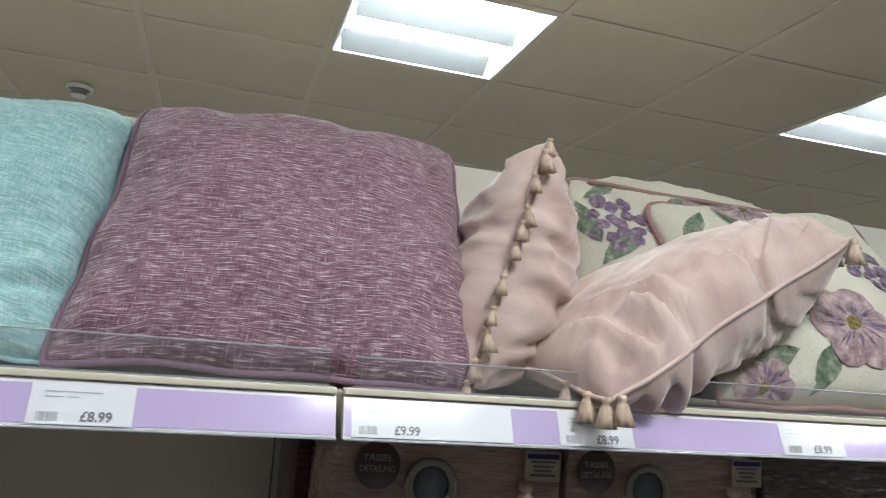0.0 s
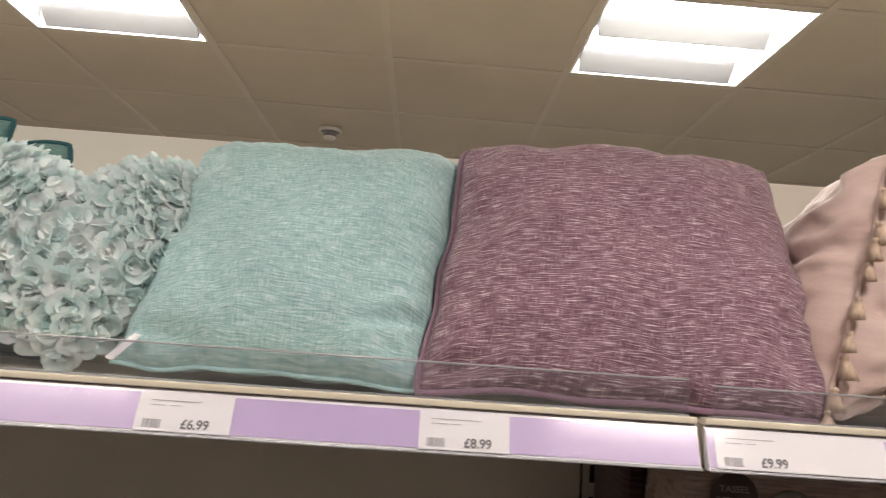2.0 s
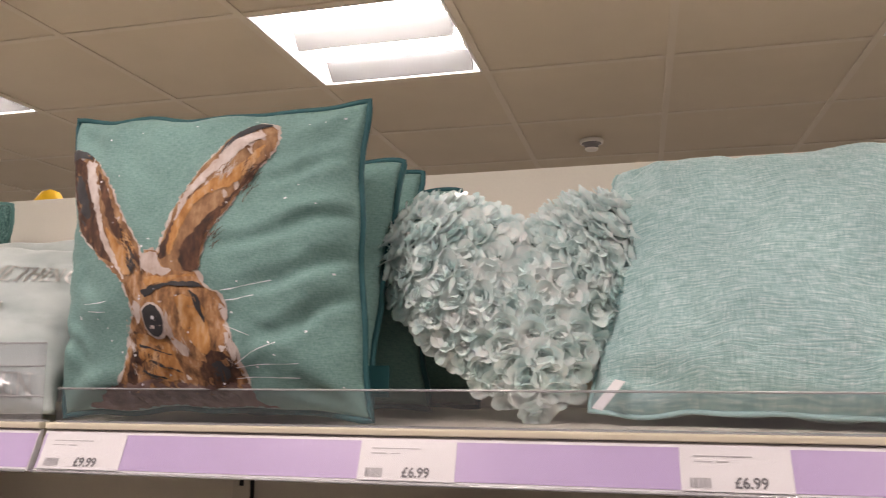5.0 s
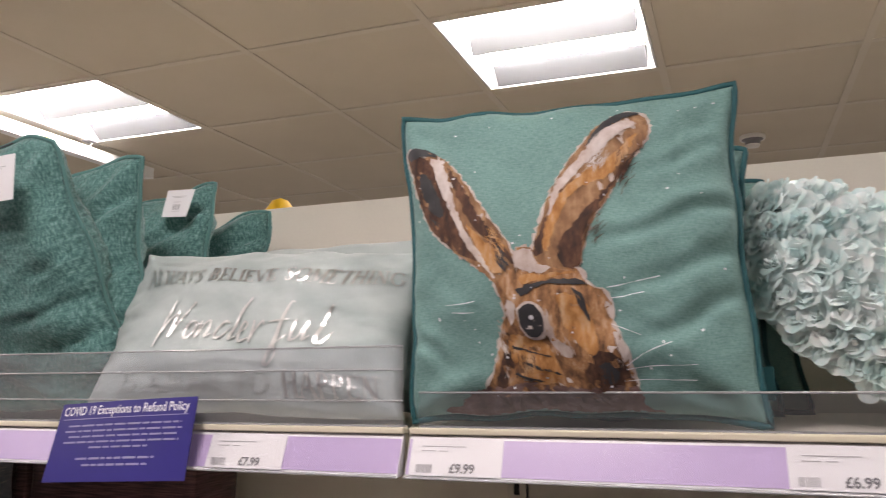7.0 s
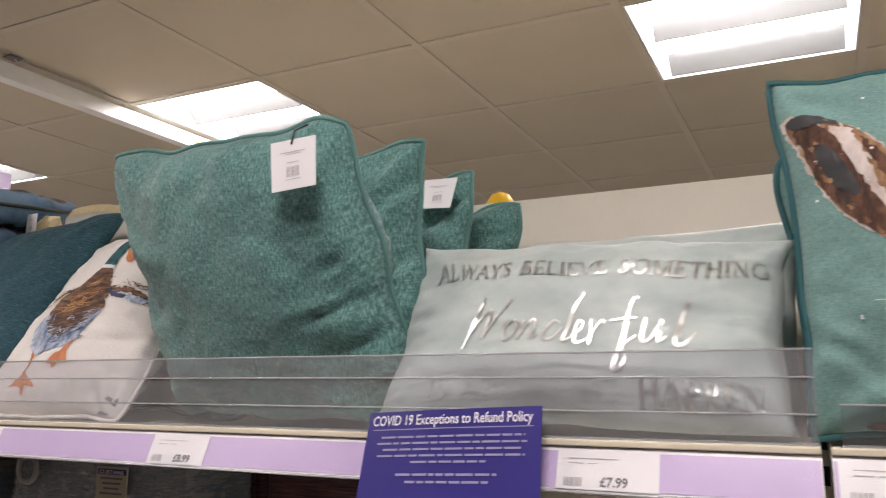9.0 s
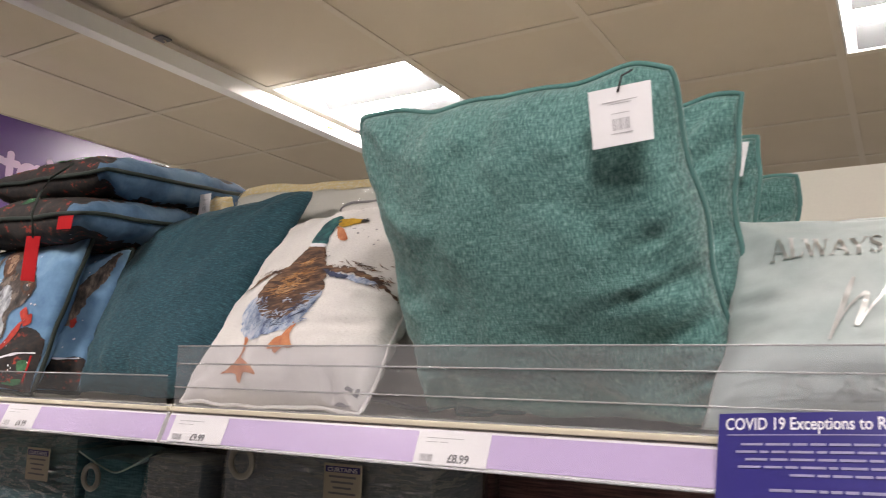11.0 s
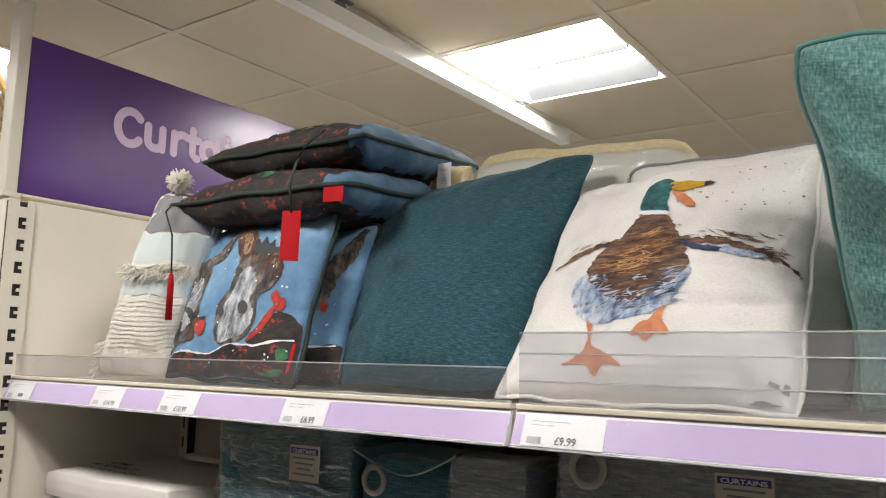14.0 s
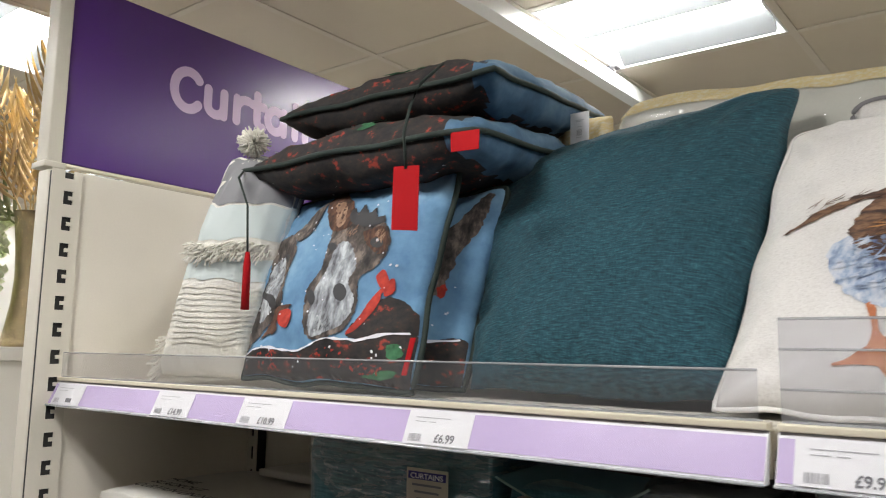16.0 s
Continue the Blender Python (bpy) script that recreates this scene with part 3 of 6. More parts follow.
    if n == 1:
        for w in (0.071, 0.037):
            part("rib", tube([(e0, -0.0034, w), (e1, -0.0034, w)], 0.0011, 6), M_ACRYLIC_EDGE, g, "bright moulded rib")
    part("foot", box((e0, -0.0008, 0.0087), (e1, 0.009, 0.0102)), M_ACRYLIC_EDGE, g, "", False)


for n, (u0, u1) in enumerate(BAYS):
    top_shelf(n, u0, u1)
for n, (u0, u1) in enumerate(BAYS):
    for w in ((-0.80, -1.25) if n == 2 else (-0.36, -0.80, -1.25)):
        sh = thing("shelf", ((u0 + u1) / 2, 0.23, w - 0.03), "steel lower shelf out of view", "shelf", "lower shelves")
        # third bay's unseen boards are near-black, so less bounce lights the space above
        part("board", box((u0 + 0.004, 0.008, w - 0.03), (u1 - 0.004, 0.452, w), 0.002), M_LOW_BOUNCE if n == 2 else M_STEEL, sh)
        part("price_channel", box((u0 + 0.004, -0.012, w - 0.042), (u1 - 0.004, 0.006, w + 0.004), 0.002), M_LILAC, sh, "lilac price strip")
    solid("base_plinth", box((u0 + 0.002, 0.05, FLOOR_W), (u1 - 0.002, 0.08, -1.285)), M_STEEL, "cream steel base plinth", "plinth", "base plinths")
    sh = thing("rear_shelf", ((u0 + u1) / 2, 0.73, -0.03), "cream steel shelf on the far side of the panel", "shelf", "rear shelves")
    part("board", box((u0 + 0.004, 0.512, -0.03), (u1 - 0.004, 0.96, 0.0), 0.002), M_STEEL, sh)

# ---- cushions ----
from mathutils import geometry


class Pillow:
    """The shape of a stuffed cover on four corners (lower left, lower right, upper right, upper left)."""

    def __init__(self, corners, thick, pull=0.05, crease=0.006, seed=0, sag=0.2, power=0.5, round_=0.05, folds=()):
        self.c = [Vector(p) for p in corners]
        self.thick, self.pull, self.crease, self.seed, self.sag, self.power = thick, pull, crease, seed, sag, power
        self.round, self.folds = round_, folds
        a, b, c, d = self.c
        self.n = ((c - a).cross(d - b)).normalized()
        self.wide, self.high = ((b - a).length + (c - d).length) / 2, ((d - a).length + (c - b).length) / 2

    def at(self, s, t, side=1, lift=0.0):
        a, b = 2 * s - 1, 2 * t - 1
        a2, b2 = a * (1 - self.pull * (1 - b * b)), b * (1 - self.pull * (1 - a * a))
        k = 1 - self.round * (a * b) ** 10 * (1 if b > 0 else 0.15)
        a2, b2 = a2 * k, b2 * k
        wave = noise.noise(Vector((a * 2.2 + self.seed * 5, b * 2.2, 4.0))) * self.crease * 1.1 / max(0.1, self.wide)
        wave2 = noise.noise(Vector((a * 2.6, b * 2.6 + self.seed * 7, 8.0))) * self.crease * 1.1 / max(0.1, self.high)
        s2, t2 = (a2 + 1) / 2 + wave, max(0.0, (b2 + 1) / 2 + wave2)
        p = self.c[0] * (1 - s2) * (1 - t2) + self.c[1] * s2 * (1 - t2) + self.c[2] * s2 * t2 + self.c[3] * (1 - s2) * t2
        body = max(0.0, (1 - abs(a) ** 2.3) * (1 - abs(b) ** 2.3)) ** self.power
        q = Vector((s * 5 + self.seed * 3.1, t * 5, self.seed * 1.7 + side))
        edge = max(abs(a), abs(b))
        rumple = noise.fractal(q * 1.3, 0.9, 2.1, 4) * self.crease * (0.35 + edge * edge)
        # folds that run in from the corners
        for i, j in ((-1, -1), (1, -1), (1, 1), (-1, 1)):
            dx, dy = a - i, b - j
            r = math.hypot(dx, dy)
            if r < 0.75:
                ang = math.atan2(dy * j, dx * i)
                rumple += self.crease * 0.9 * math.sin(ang * 7 + self.seed + i * 2 + j) * (1 - r / 0.75) * min(1, r * 6)
        h = self.thick / 2 * body * (1 - self.sag * b) + rumple * min(1.0, body * 2.2)
        for s0, t0, s1, t1, deep, wide in self.folds:
            # a pinched line with a swollen lip on either side, fading towards its far end
            dx, dy = s1 - s0, t1 - t0
            k = max(0.0, min(1.0, ((s - s0) * dx + (t - t0) * dy) / (dx * dx + dy * dy)))
            d = math.hypot(s - s0 - k * dx + 0.012 * math.sin(9 * k), t - t0 - k * dy) / wide
            h += deep * (1 - k * 0.85) * (0.45 * math.exp(-((d - 1.6) ** 2)) - math.exp(-d * d)) * min(1.0, body * 2.5)
        drift = noise.noise(Vector((s * 3 + self.seed, t * 3, 9.0))) * self.crease * 0.8
        return p + self.n * (side * (h + lift) + drift)

    def body(self, n=44):
        nn = n + 1
        verts, uvs, faces, face_uv = [], [], [], []
        front, back = {}, {}
        for i in range(nn):
            for j in range(nn):
                s, t = i / n, j / n
                front[i, j] = len(verts)
                verts.append(self.at(s, t, 1))
        for i in range(nn):
            for j in range(nn):
                if 0 < i < n and 0 < j < n:
                    back[i, j] = len(verts)
                    verts.append(self.at(i / n, j / n, -1))
                else:
                    back[i, j] = front[i, j]
        bm = bmesh.new()
        vs = [bm.verts.new(v) for v in verts]
        uv = bm.loops.layers.uv.new("UVMap")
        for side, ids in ((1, front), (-1, back)):
            for i in range(n):
                for j in range(n):
                    loop = [(i, j), (i + 1, j), (i + 1, j + 1), (i, j + 1)]
                    if side < 0:
                        loop.reverse()
                    f = bm.faces.new([vs[ids[k]] for k in loop])
                    for l, k in zip(f.loops, loop):
                        l[uv].uv = (k[0] / n * self.wide + (0 if side > 0 else 3), k[1] / n * self.high)
        return bm

    def rim(self, radius=0.004, out=0.001):
        n = 40
        loop = [(i / n, 0) for i in range(n)] + [(1, i / n) for i in range(n)] + [(1 - i / n, 1) for i in range(n)] + [(0, 1 - i / n) for i in range(n)]
        mid = sum(self.c, Vector()) / 4
        return tube([self.at(s, t) + (self.at(s, t) - mid).normalized() * out for s, t in loop], radius, 7, True)

    def patch(self, shapes, lift=0.0012, rough_edge=0.006, step=0.03, smooth=True, seed=1, bm=None):
        """Printed areas: outlines in parts of the width and height, laid on the cloth."""
        bm = bm or bmesh.new()
        r = random.Random(seed)
        for shape in shapes:
            pts = [Vector(p) for p in shape]
            n, fine = len(pts), []
            for i in range(n):
                p0, p1, p2, p3 = pts[i - 1], pts[i], pts[(i + 1) % n], pts[(i + 2) % n]
                cuts = max(1, int((p2 - p1).length / step)) * (2 if smooth else 1)
                for k in range(cuts):
                    x = k / cuts
                    if smooth:
                        q = 0.5 * (2 * p1 + (p2 - p0) * x + (2 * p0 - 5 * p1 + 4 * p2 - p3) * x * x + (3 * p1 - p0 - 3 * p2 + p3) * x ** 3)
                    else:
                        q = p1.lerp(p2, x)
                    fine.append(q + Vector((r.uniform(-1, 1), r.uniform(-1, 1))) * rough_edge)
            edges = [(i, (i + 1) % len(fine)) for i in range(len(fine))]
            xs, ys = [p.x for p in fine], [p.y for p in fine]
            inner = []
            x = min(xs)
            while x < max(xs):
                y = min(ys)
                while y < max(ys):
                    inner.append(Vector((x, y)))
                    y += step
                x += step
            vs, _, fs, *_ = geometry.delaunay_2d_cdt(fine + inner, edges, [], 1, 1e-5)
            made = [bm.verts.new(self.at(min(0.995, max(0.005, v.x)), min(0.995, max(0.005, v.y)), 1, 0.0009 + lift * 0.45)) for v in vs]
            for f in fs:
                try:
                    bm.faces.new([made[i] for i in f])
                except ValueError:
                    pass
        return bm


def cushion(label, corners, thick, material, piping=None, category="cushion", group="", name="cushion", rim=0.004, n=44, **shape):
    p = Pillow(corners, thick, **shape)
    base = sum(p.c, Vector()) / 4
    base.z = min(q.z for q in p.c)
    w = thing(name, base, label, category, group)
    part("cover", p.body(n), material, w)
    if piping:
        part("piping", p.rim(rim), piping, w, "seam piping")
    return w, p


def brushwork(w, p, blobs, count, length, wide, angle, material, label, seed, lift=0.0024):
    """Loose printed brush marks, centred within ovals (centre, half width, half height)."""
    r = random.Random(seed)
    bm = bmesh.new()
    for i in range(int(count * 1.5)):
        cx, cy, rx, ry = blobs[i % len(blobs)]
        d, a = math.sqrt(r.random()), r.uniform(0, 2 * math.pi)
        ln, an = length * r.uniform(0.3, 0.9), angle + r.gauss(0, 0.3)
        x, y = cx + rx * 0.9 * d * math.cos(a) - ln / 2 * math.cos(an), cy + ry * 0.9 * d * math.sin(a) - ln / 2 * math.sin(an)
        p.patch([blade(x, y, ln, wide * r.uniform(0.3, 0.9), an)], lift + 0.00015 * (i % 6), 0.0008, 0.03, False, i, bm)
    part("brushwork", bm, material, w, label)["kind"] = "stuff"


def disc(cx, cy, r, n=7, squash=1.0):
    return [(cx + r * math.cos(2 * math.pi * k / n), cy + r * squash * math.sin(2 * math.pi * k / n)) for k in range(n)]


def blade(cx, cy, length, wide, angle):
    """A pointed leaf or petal outline from its foot."""
    out = []
    for k in range(10):
        t = k / 10 * 2
        f = t if t <= 1 else 2 - t
        sd = 1 if t <= 1 else -1
        x, y = length * f, sd * wide * math.sin(math.pi * f) * 0.5
        out.append((cx + x * math.cos(angle) - y * math.sin(angle), cy + x * math.sin(angle) + y * math.cos(angle)))
    return out


def tassel(at, size, parent, lean=(0, 0)):
    at = Vector(at)
    pr = [(0.10, 0), (0.16, -0.05), (0.17, -0.16), (0.10, -0.22), (0.16, -0.32), (0.24, -0.6), (0.32, -1.0), (0.05, -0.99)]
    bm = bmesh.new()
    sides = 14
    rings = []
    for r, z in pr:
        ring = []
        for k in range(sides):
            a = 2 * math.pi * k / sides
            rr = r * (1 + (0.18 if k % 2 else -0.12) * (1 if z < -0.3 else 0.2))
            ring.append(bm.verts.new(at + size * Vector((rr * math.cos(a) + lean[0] * -z, rr * math.sin(a) + lean[1] * -z, z))))
        rings.append(ring)
    for p, q in zip(rings, rings[1:]):
        for k in range(sides):
            bm.faces.new((p[k], p[(k + 1) % sides], q[(k + 1) % sides], q[k]))
    bm.faces.new(rings[0][::-1]), bm.faces.new(rings[-1])
    bmesh.ops.recalc_face_normals(bm, faces=bm.faces)
    return part("tassel", bm, M_TASSEL, parent, "beige thread tassel")


def tag(name, corners, material, parent, label, lines=True):
    """A flat card with printed bars, hung on a loop."""
    c = [Vector(p) for p in corners]
    at = lambda s, t: c[0] * (1 - s) * (1 - t) + c[1] * s * (1 - t) + c[2] * s * t + c[3] * (1 - s) * t
    nrm = (c[1] - c[0]).cross(c[3] - c[0]).normalized()
    bm = bmesh.new()
    f = [bm.verts.new(at(*q) + nrm * d) for d in (0, 0.001) for q in ((0, 0), (1, 0), (1, 1), (0, 1))]
    bm.faces.new(f[:4][::-1]), bm.faces.new(f[4:])
    for i in range(4):
        bm.faces.new((f[i], f[(i + 1) % 4], f[4 + (i + 1) % 4], f[4 + i]))
    card = part(name, bm, material, parent, label, False)
    if lines:
        bm = bmesh.new()
        bars = [(0.36 + 0.037 * k, 0.25, 0.018 if k % 3 else 0.026, 0.20) for k in range(8)] + [(0.22, 0.74, 0.56, 0.014), (0.32, 0.70, 0.36, 0.012), (0.36, 0.53, 0.28, 0.014), (0.32, 0.19, 0.36, 0.012)]
        for x, y, a, b in bars:
            bm.faces.new([bm.verts.new(at(p, q) + nrm * 0.0016) for p, q in ((x, y), (x + a, y), (x + a, y + b), (x, y + b))])
        part("print", bm, M_FINEPRINT, card, "grey barcode and unreadable print", False)
    return card


# mauve and aqua chenille
cushion("mauve purple chenille cushion standing on the top shelf", ((0.956, 0.050, 0.012), (1.412, 0.032, 0.010), (1.432, 0.248, 0.342), (1.000, 0.256, 0.346)), 0.15, M_MAUVE, M_MAUVE_TRIM, seed=1, crease=0.008, pull=0.03, sag=-0.15, power=0.45, n=56, folds=((0.0, 0.05, 0.3, 0.02, 0.012, 0.03), (1.0, 0.55, 0.9, 0.5, 0.006, 0.02), (1.0, 0.3, 0.88, 0.25, 0.007, 0.02)))
cushion("pale aqua chenille cushion leaning beside the mauve cushion", ((0.596, 0.130, 0.013), (0.968, 0.070, 0.012), (1.002, 0.252, 0.327), (0.628, 0.310, 0.332)), 0.16, M_AQUA, M_AQUA, rim=0.003, seed=2, crease=0.009, pull=0.05, sag=-0.05, power=0.45, n=56, folds=((1.0, 0.22, 0.72, 0.12, 0.014, 0.025), (1.0, 0.30, 0.84, 0.28, 0.010, 0.02), (1.0, 0.42, 0.86, 0.36, 0.009, 0.02), (1.0, 0.55, 0.9, 0.52, 0.007, 0.018), (0.0, 0.08, 0.25, 0.10, 0.010, 0.03)))
cushion("pale aqua chenille cushion tucked behind the front one", ((0.64, 0.27, 0.013), (0.985, 0.24, 0.012), (0.99, 0.38, 0.32), (0.660, 0.42, 0.366)), 0.10, M_AQUA, seed=3)
cushion("mauve purple chenille cushion tucked behind the front one", ((1.01, 0.26, 0.012), (1.40, 0.25, 0.012), (1.39, 0.41, 0.325), (1.02, 0.42, 0.345)), 0.10, M_MAUVE, seed=4)

# blush velvet with tassels
w, p = cushion("blush pink velvet cushion standing edge on, tassel trimmed", ((1.400, 0.035, 0.014), (1.58, 0.40, 0.012), (1.58, 0.40, 0.31), (1.498, 0.055, 0.332)), 0.19, M_PINK, M_PINK, rim=0.003, seed=5, crease=0.010, pull=0.0, n=56, folds=((0.0, 0.62, 0.5, 0.5, 0.014, 0.03), (0.0, 0.4, 0.4, 0.28, 0.016, 0.035), (0.05, 0.2, 0.45, 0.32, 0.012, 0.03), (0.1, 0.85, 0.5, 0.7, 0.010, 0.03)))
for k in range(11):
    t = 0.04 + 0.95 * k / 10
    tassel(p.at(0, min(0.99, t + rng.uniform(-0.03, 0.03))) + Vector((-0.003, -0.012, 0.004)), rng.uniform(0.022, 0.030), w, (rng.uniform(-0.2, 0.2), -0.1))
w, p = cushion("blush pink velvet cushion slumped forward, tassel trimmed", ((1.542, -0.050, 0.012), (1.893, -0.02, 0.236), (1.925, 0.16, 0.236), (1.455, 0.18, 0.060)), 0.165, M_PINK, M_PINK, rim=0.003, seed=6, crease=0.009, pull=0.02, power=0.5, n=60, folds=((0.33, 0.0, 0.20, 0.34, 0.042, 0.024), (0.20, 0.05, 0.12, 0.45, 0.024, 0.032), (0.64, 0.0, 0.54, 0.22, 0.034, 0.020), (0.62, 0.0, 0.80, 0.38, 0.022, 0.024), (0.75, 0.02, 0.95, 0.22, 0.010, 0.018), (0.12, 0.0, 0.05, 0.35, 0.014, 0.03), (0.5, 0.05, 0.58, 0.3, 0.008, 0.02)))
for s, t in ((0.0, 0.05), (0.0, 0.18), (0.0, 0.32), (0.02, 0.0), (1.0, 0.02), (1.0, 0.2)):
    tassel(p.at(s, t) + Vector((0, -0.008, 0.002)), 0.034, w, (rng.uniform(-0.2, 0.2), -0.1))

# floral linen
M_FL_PURPLE = brushed("muted_plum_print", [(0.07, 0.045, 0.085), (0.18, 0.12, 0.19), (0.36, 0.27, 0.34)], (90, 90, 90))
M_FL_PALE = brushed("dusty_rose_print", [(0.18, 0.115, 0.13), (0.36, 0.25, 0.26), (0.52, 0.41, 0.39)], (60, 60, 60))
M_FL_GREEN = brushed("sage_leaf_print", [(0.05, 0.08, 0.055), (0.15, 0.19, 0.13), (0.34, 0.37, 0.28)], (60, 60, 60))
M_FL_DARK = brushed("dark_stamen_print", [(0.04, 0.035, 0.03), (0.3, 0.22, 0.05)], (150, 150, 150))


def floral(w, p, flowers, clusters, leaves, seed):
    r = random.Random(seed)
    for l in leaves:
        part("printed_leaf", p.patch([blade(*l)], 0.0010, 0.002, 0.03, False, seed), M_FL_GREEN, w, "sage green printed leaf")
    for x, y, s in flowers:
        bm = bmesh.new()
        for k in range(6):
            a = k * math.pi / 3 + r.uniform(-0.2, 0.2)
            p.patch([disc(x + s * 0.55 * math.cos(a), y + s * 0.55 * math.sin(a), s * 0.48, 8)], 0.0016 + 0.0003 * k, 0.003, 0.03, True, seed + k, bm)
        part("printed_flower", bm, M_FL_PALE, w, "dusty mauve printed flower")
        part("printed_centre", p.patch([disc(x, y, s * 0.18, 8)], 0.0042, 0.004, 0.02, True, seed), M_FL_DARK, w, "dark printed flower centre")
        bm = bmesh.new()
        for k in range(30):
            a = r.uniform(0, 2 * math.pi)
            p.patch([blade(x + s * 0.2 * math.cos(a), y + s * 0.2 * math.sin(a), s * r.uniform(0.3, 0.75), s * 0.05, a)], 0.0036, 0.0005, 0.03, False, k, bm)
        part("petal_vein", bm, M_FL_PURPLE, w, "plum printed petal veins")["kind"] = "stuff"
    for x, y, s in clusters:
        bm = bmesh.new()
        for k in range(16):
            a, d = k * 2.4, s * math.sqrt(k / 14)
            p.patch([disc(x + d * math.cos(a), y + d * math.sin(a), s * r.uniform(0.18, 0.27), 7)], 0.0016 + 0.0002 * (k % 11), 0.004, 0.03, True, seed + k, bm)
        part("blossom_print", bm, M_FL_PURPLE, w, "plum printed blossom cluster")["kind"] = "stuff"


M_ROSE_TRIM = painted("dusty_rose_trim", (0.36, 0.20, 0.19), 0.8, 0.1)
w, p = cushion("cream linen cushion printed with plum flowers and leaves", ((1.595, 0.20, 0.012), (2.015, 0.18, 0.012), (2.015, 0.33, 0.345), (1.645, 0.32, 0.358)), 0.13, M_FLORAL, M_ROSE_TRIM, group="floral cushions", seed=7)
floral(w, p, ((0.62, 0.86, 0.11), (0.35, 0.25, 0.14)), ((0.19, 0.72, 0.14), (0.8, 0.3, 0.1)), ((0.1, 0.6, 0.25, 0.09, 1.9), (0.1, 0.5, 0.25, 0.1, 0.8), (0.05, 0.85, 0.2, 0.07, 0.6), (0.5, 0.5, 0.2, 0.08, 2.4), (0.45, 0.9, 0.15, 0.06, 0.2)), 3)
w, p = cushion("cream linen floral cushion with a fringed rose edge", ((1.75, 0.045, 0.012), (2.17, 0.03, 0.012), (2.16, 0.25, 0.335), (1.752, 0.26, 0.318)), 0.14, M_FLORAL, M_ROSE_TRIM, group="floral cushions", seed=8)
floral(w, p, ((0.50, 0.25, 0.17), (0.14, 0.03, 0.10), (0.35, 0.9, 0.12)), ((0.76, 0.60, 0.13), (0.12, 0.36, 0.09), (0.9, 0.3, 0.1)), ((0.20, 0.26, 0.2, 0.04, 0.3), (0.06, 0.07, 0.22, 0.09, 0.35), (0.30, 0.015, 0.20, 0.09, 0.9), (0.25, 0.55, 0.2, 0.07, 2.6), (0.3, 0.7, 0.2, 0.06, 2.0), (0.7, 0.62, 0.2, 0.07, 0.3), (0.05, 0.7, 0.2, 0.07, 1.0)), 11)
cushion("cream linen floral cushion lying over the backs of others", ((1.68, 0.30, 0.345), (2.02, 0.28, 0.335), (2.03, 0.45, 0.335), (1.70, 0.46, 0.350)), 0.06, M_FLORAL, M_ROSE_TRIM, group="floral cushions", seed=9, n=30)

# teal canvas with a brown animal print, kept as plain shapes
HARE = ((-0.008, 0.040, 0.012), (0.368, 0.048, 0.012), (0.357, 0.062, 0.373), (-0.030, 0.052, 0.379))
w, p = cushion("teal canvas cushion with a long-eared brown printed shape", HARE, 0.15, M_CANVAS, M_TEALPIPE, group="printed canvas cushions", seed=10, crease=0.008, pull=0.06, sag=0.02, power=0.52, round_=0.0, n=60, folds=((1.0, 0.62, 0.62, 0.50, 0.012, 0.025), (1.0, 0.50, 0.68, 0.36, 0.012, 0.025), (1.0, 0.36, 0.70, 0.20, 0.011, 0.025), (0.95, 0.80, 0.70, 0.70, 0.007, 0.02), (0.0, 0.25, 0.15, 0.15, 0.010, 0.025)))
M_RUSSET = brushed("russet_brush_print", [(0.08, 0.038, 0.02), (0.22, 0.105, 0.048), (0.40, 0.20, 0.09), (0.54, 0.37, 0.26)], (110, 110, 40))
M_UMBER = brushed("umber_brush_print", [(0.03, 0.018, 0.015), (0.08, 0.035, 0.022), (0.16, 0.075, 0.045)], (120, 120, 45))
M_MAUVEBROWN = brushed("mauve_brown_print", [(0.10, 0.055, 0.05), (0.17, 0.10, 0.09), (0.25, 0.17, 0.155)], (60, 60, 90))
M_MIDBROWN = brushed("mid_brown_brush_print", [(0.14, 0.07, 0.04), (0.27, 0.14, 0.07), (0.42, 0.25, 0.14)], (90, 90, 30))
M_CHALK = brushed("pale_brush_print", [(0.42, 0.32, 0.28), (0.66, 0.60, 0.58)], (60, 60, 30))
M_ORANGE = brushed("orange_brush_print", [(0.30, 0.12, 0.035), (0.48, 0.23, 0.08), (0.55, 0.36, 0.22)], (100, 100, 35))
ear_a = [(0.026, 0.860), (0.065, 0.872), (0.112, 0.846), (0.160, 0.813), (0.213, 0.754), (0.271, 0.674), (0.326, 0.593), (0.369, 0.514), (0.393, 0.447), (0.384, 0.408), (0.341, 0.384), (0.294, 0.415), (0.238, 0.461), (0.163, 0.513), (0.105, 0.579), (0.067, 0.661), (0.041, 0.752)]
ear_b = [(0.441, 0.464), (0.452, 0.519), (0.478, 0.601), (0.505, 0.680), (0.550, 0.761), (0.600, 0.829), (0.655, 0.893), (0.703, 0.929), (0.749, 0.925), (0.773, 0.889), (0.771, 0.843), (0.746, 0.786), (0.705, 0.724), (0.659, 0.657), (0.617, 0.585), (0.586, 0.507), (0.565, 0.428), (0.526, 0.409), (0.471, 0.422)]
head = [(0.404, 0.487), (0.438, 0.492), (0.465, 0.425), (0.556, 0.408), (0.575, 0.366), (0.618, 0.354), (0.634, 0.314), (0.630, 0.265), (0.643, 0.226), (0.664, 0.169), (0.676, 0.110), (0.673, 0.073), (0.587, 0.055), (0.386, 0.061), (0.259, 0.069), (0.282, 0.146), (0.311, 0.218), (0.340, 0.293), (0.339, 0.345), (0.322, 0.389), (0.362, 0.423), (0.396, 0.440)]
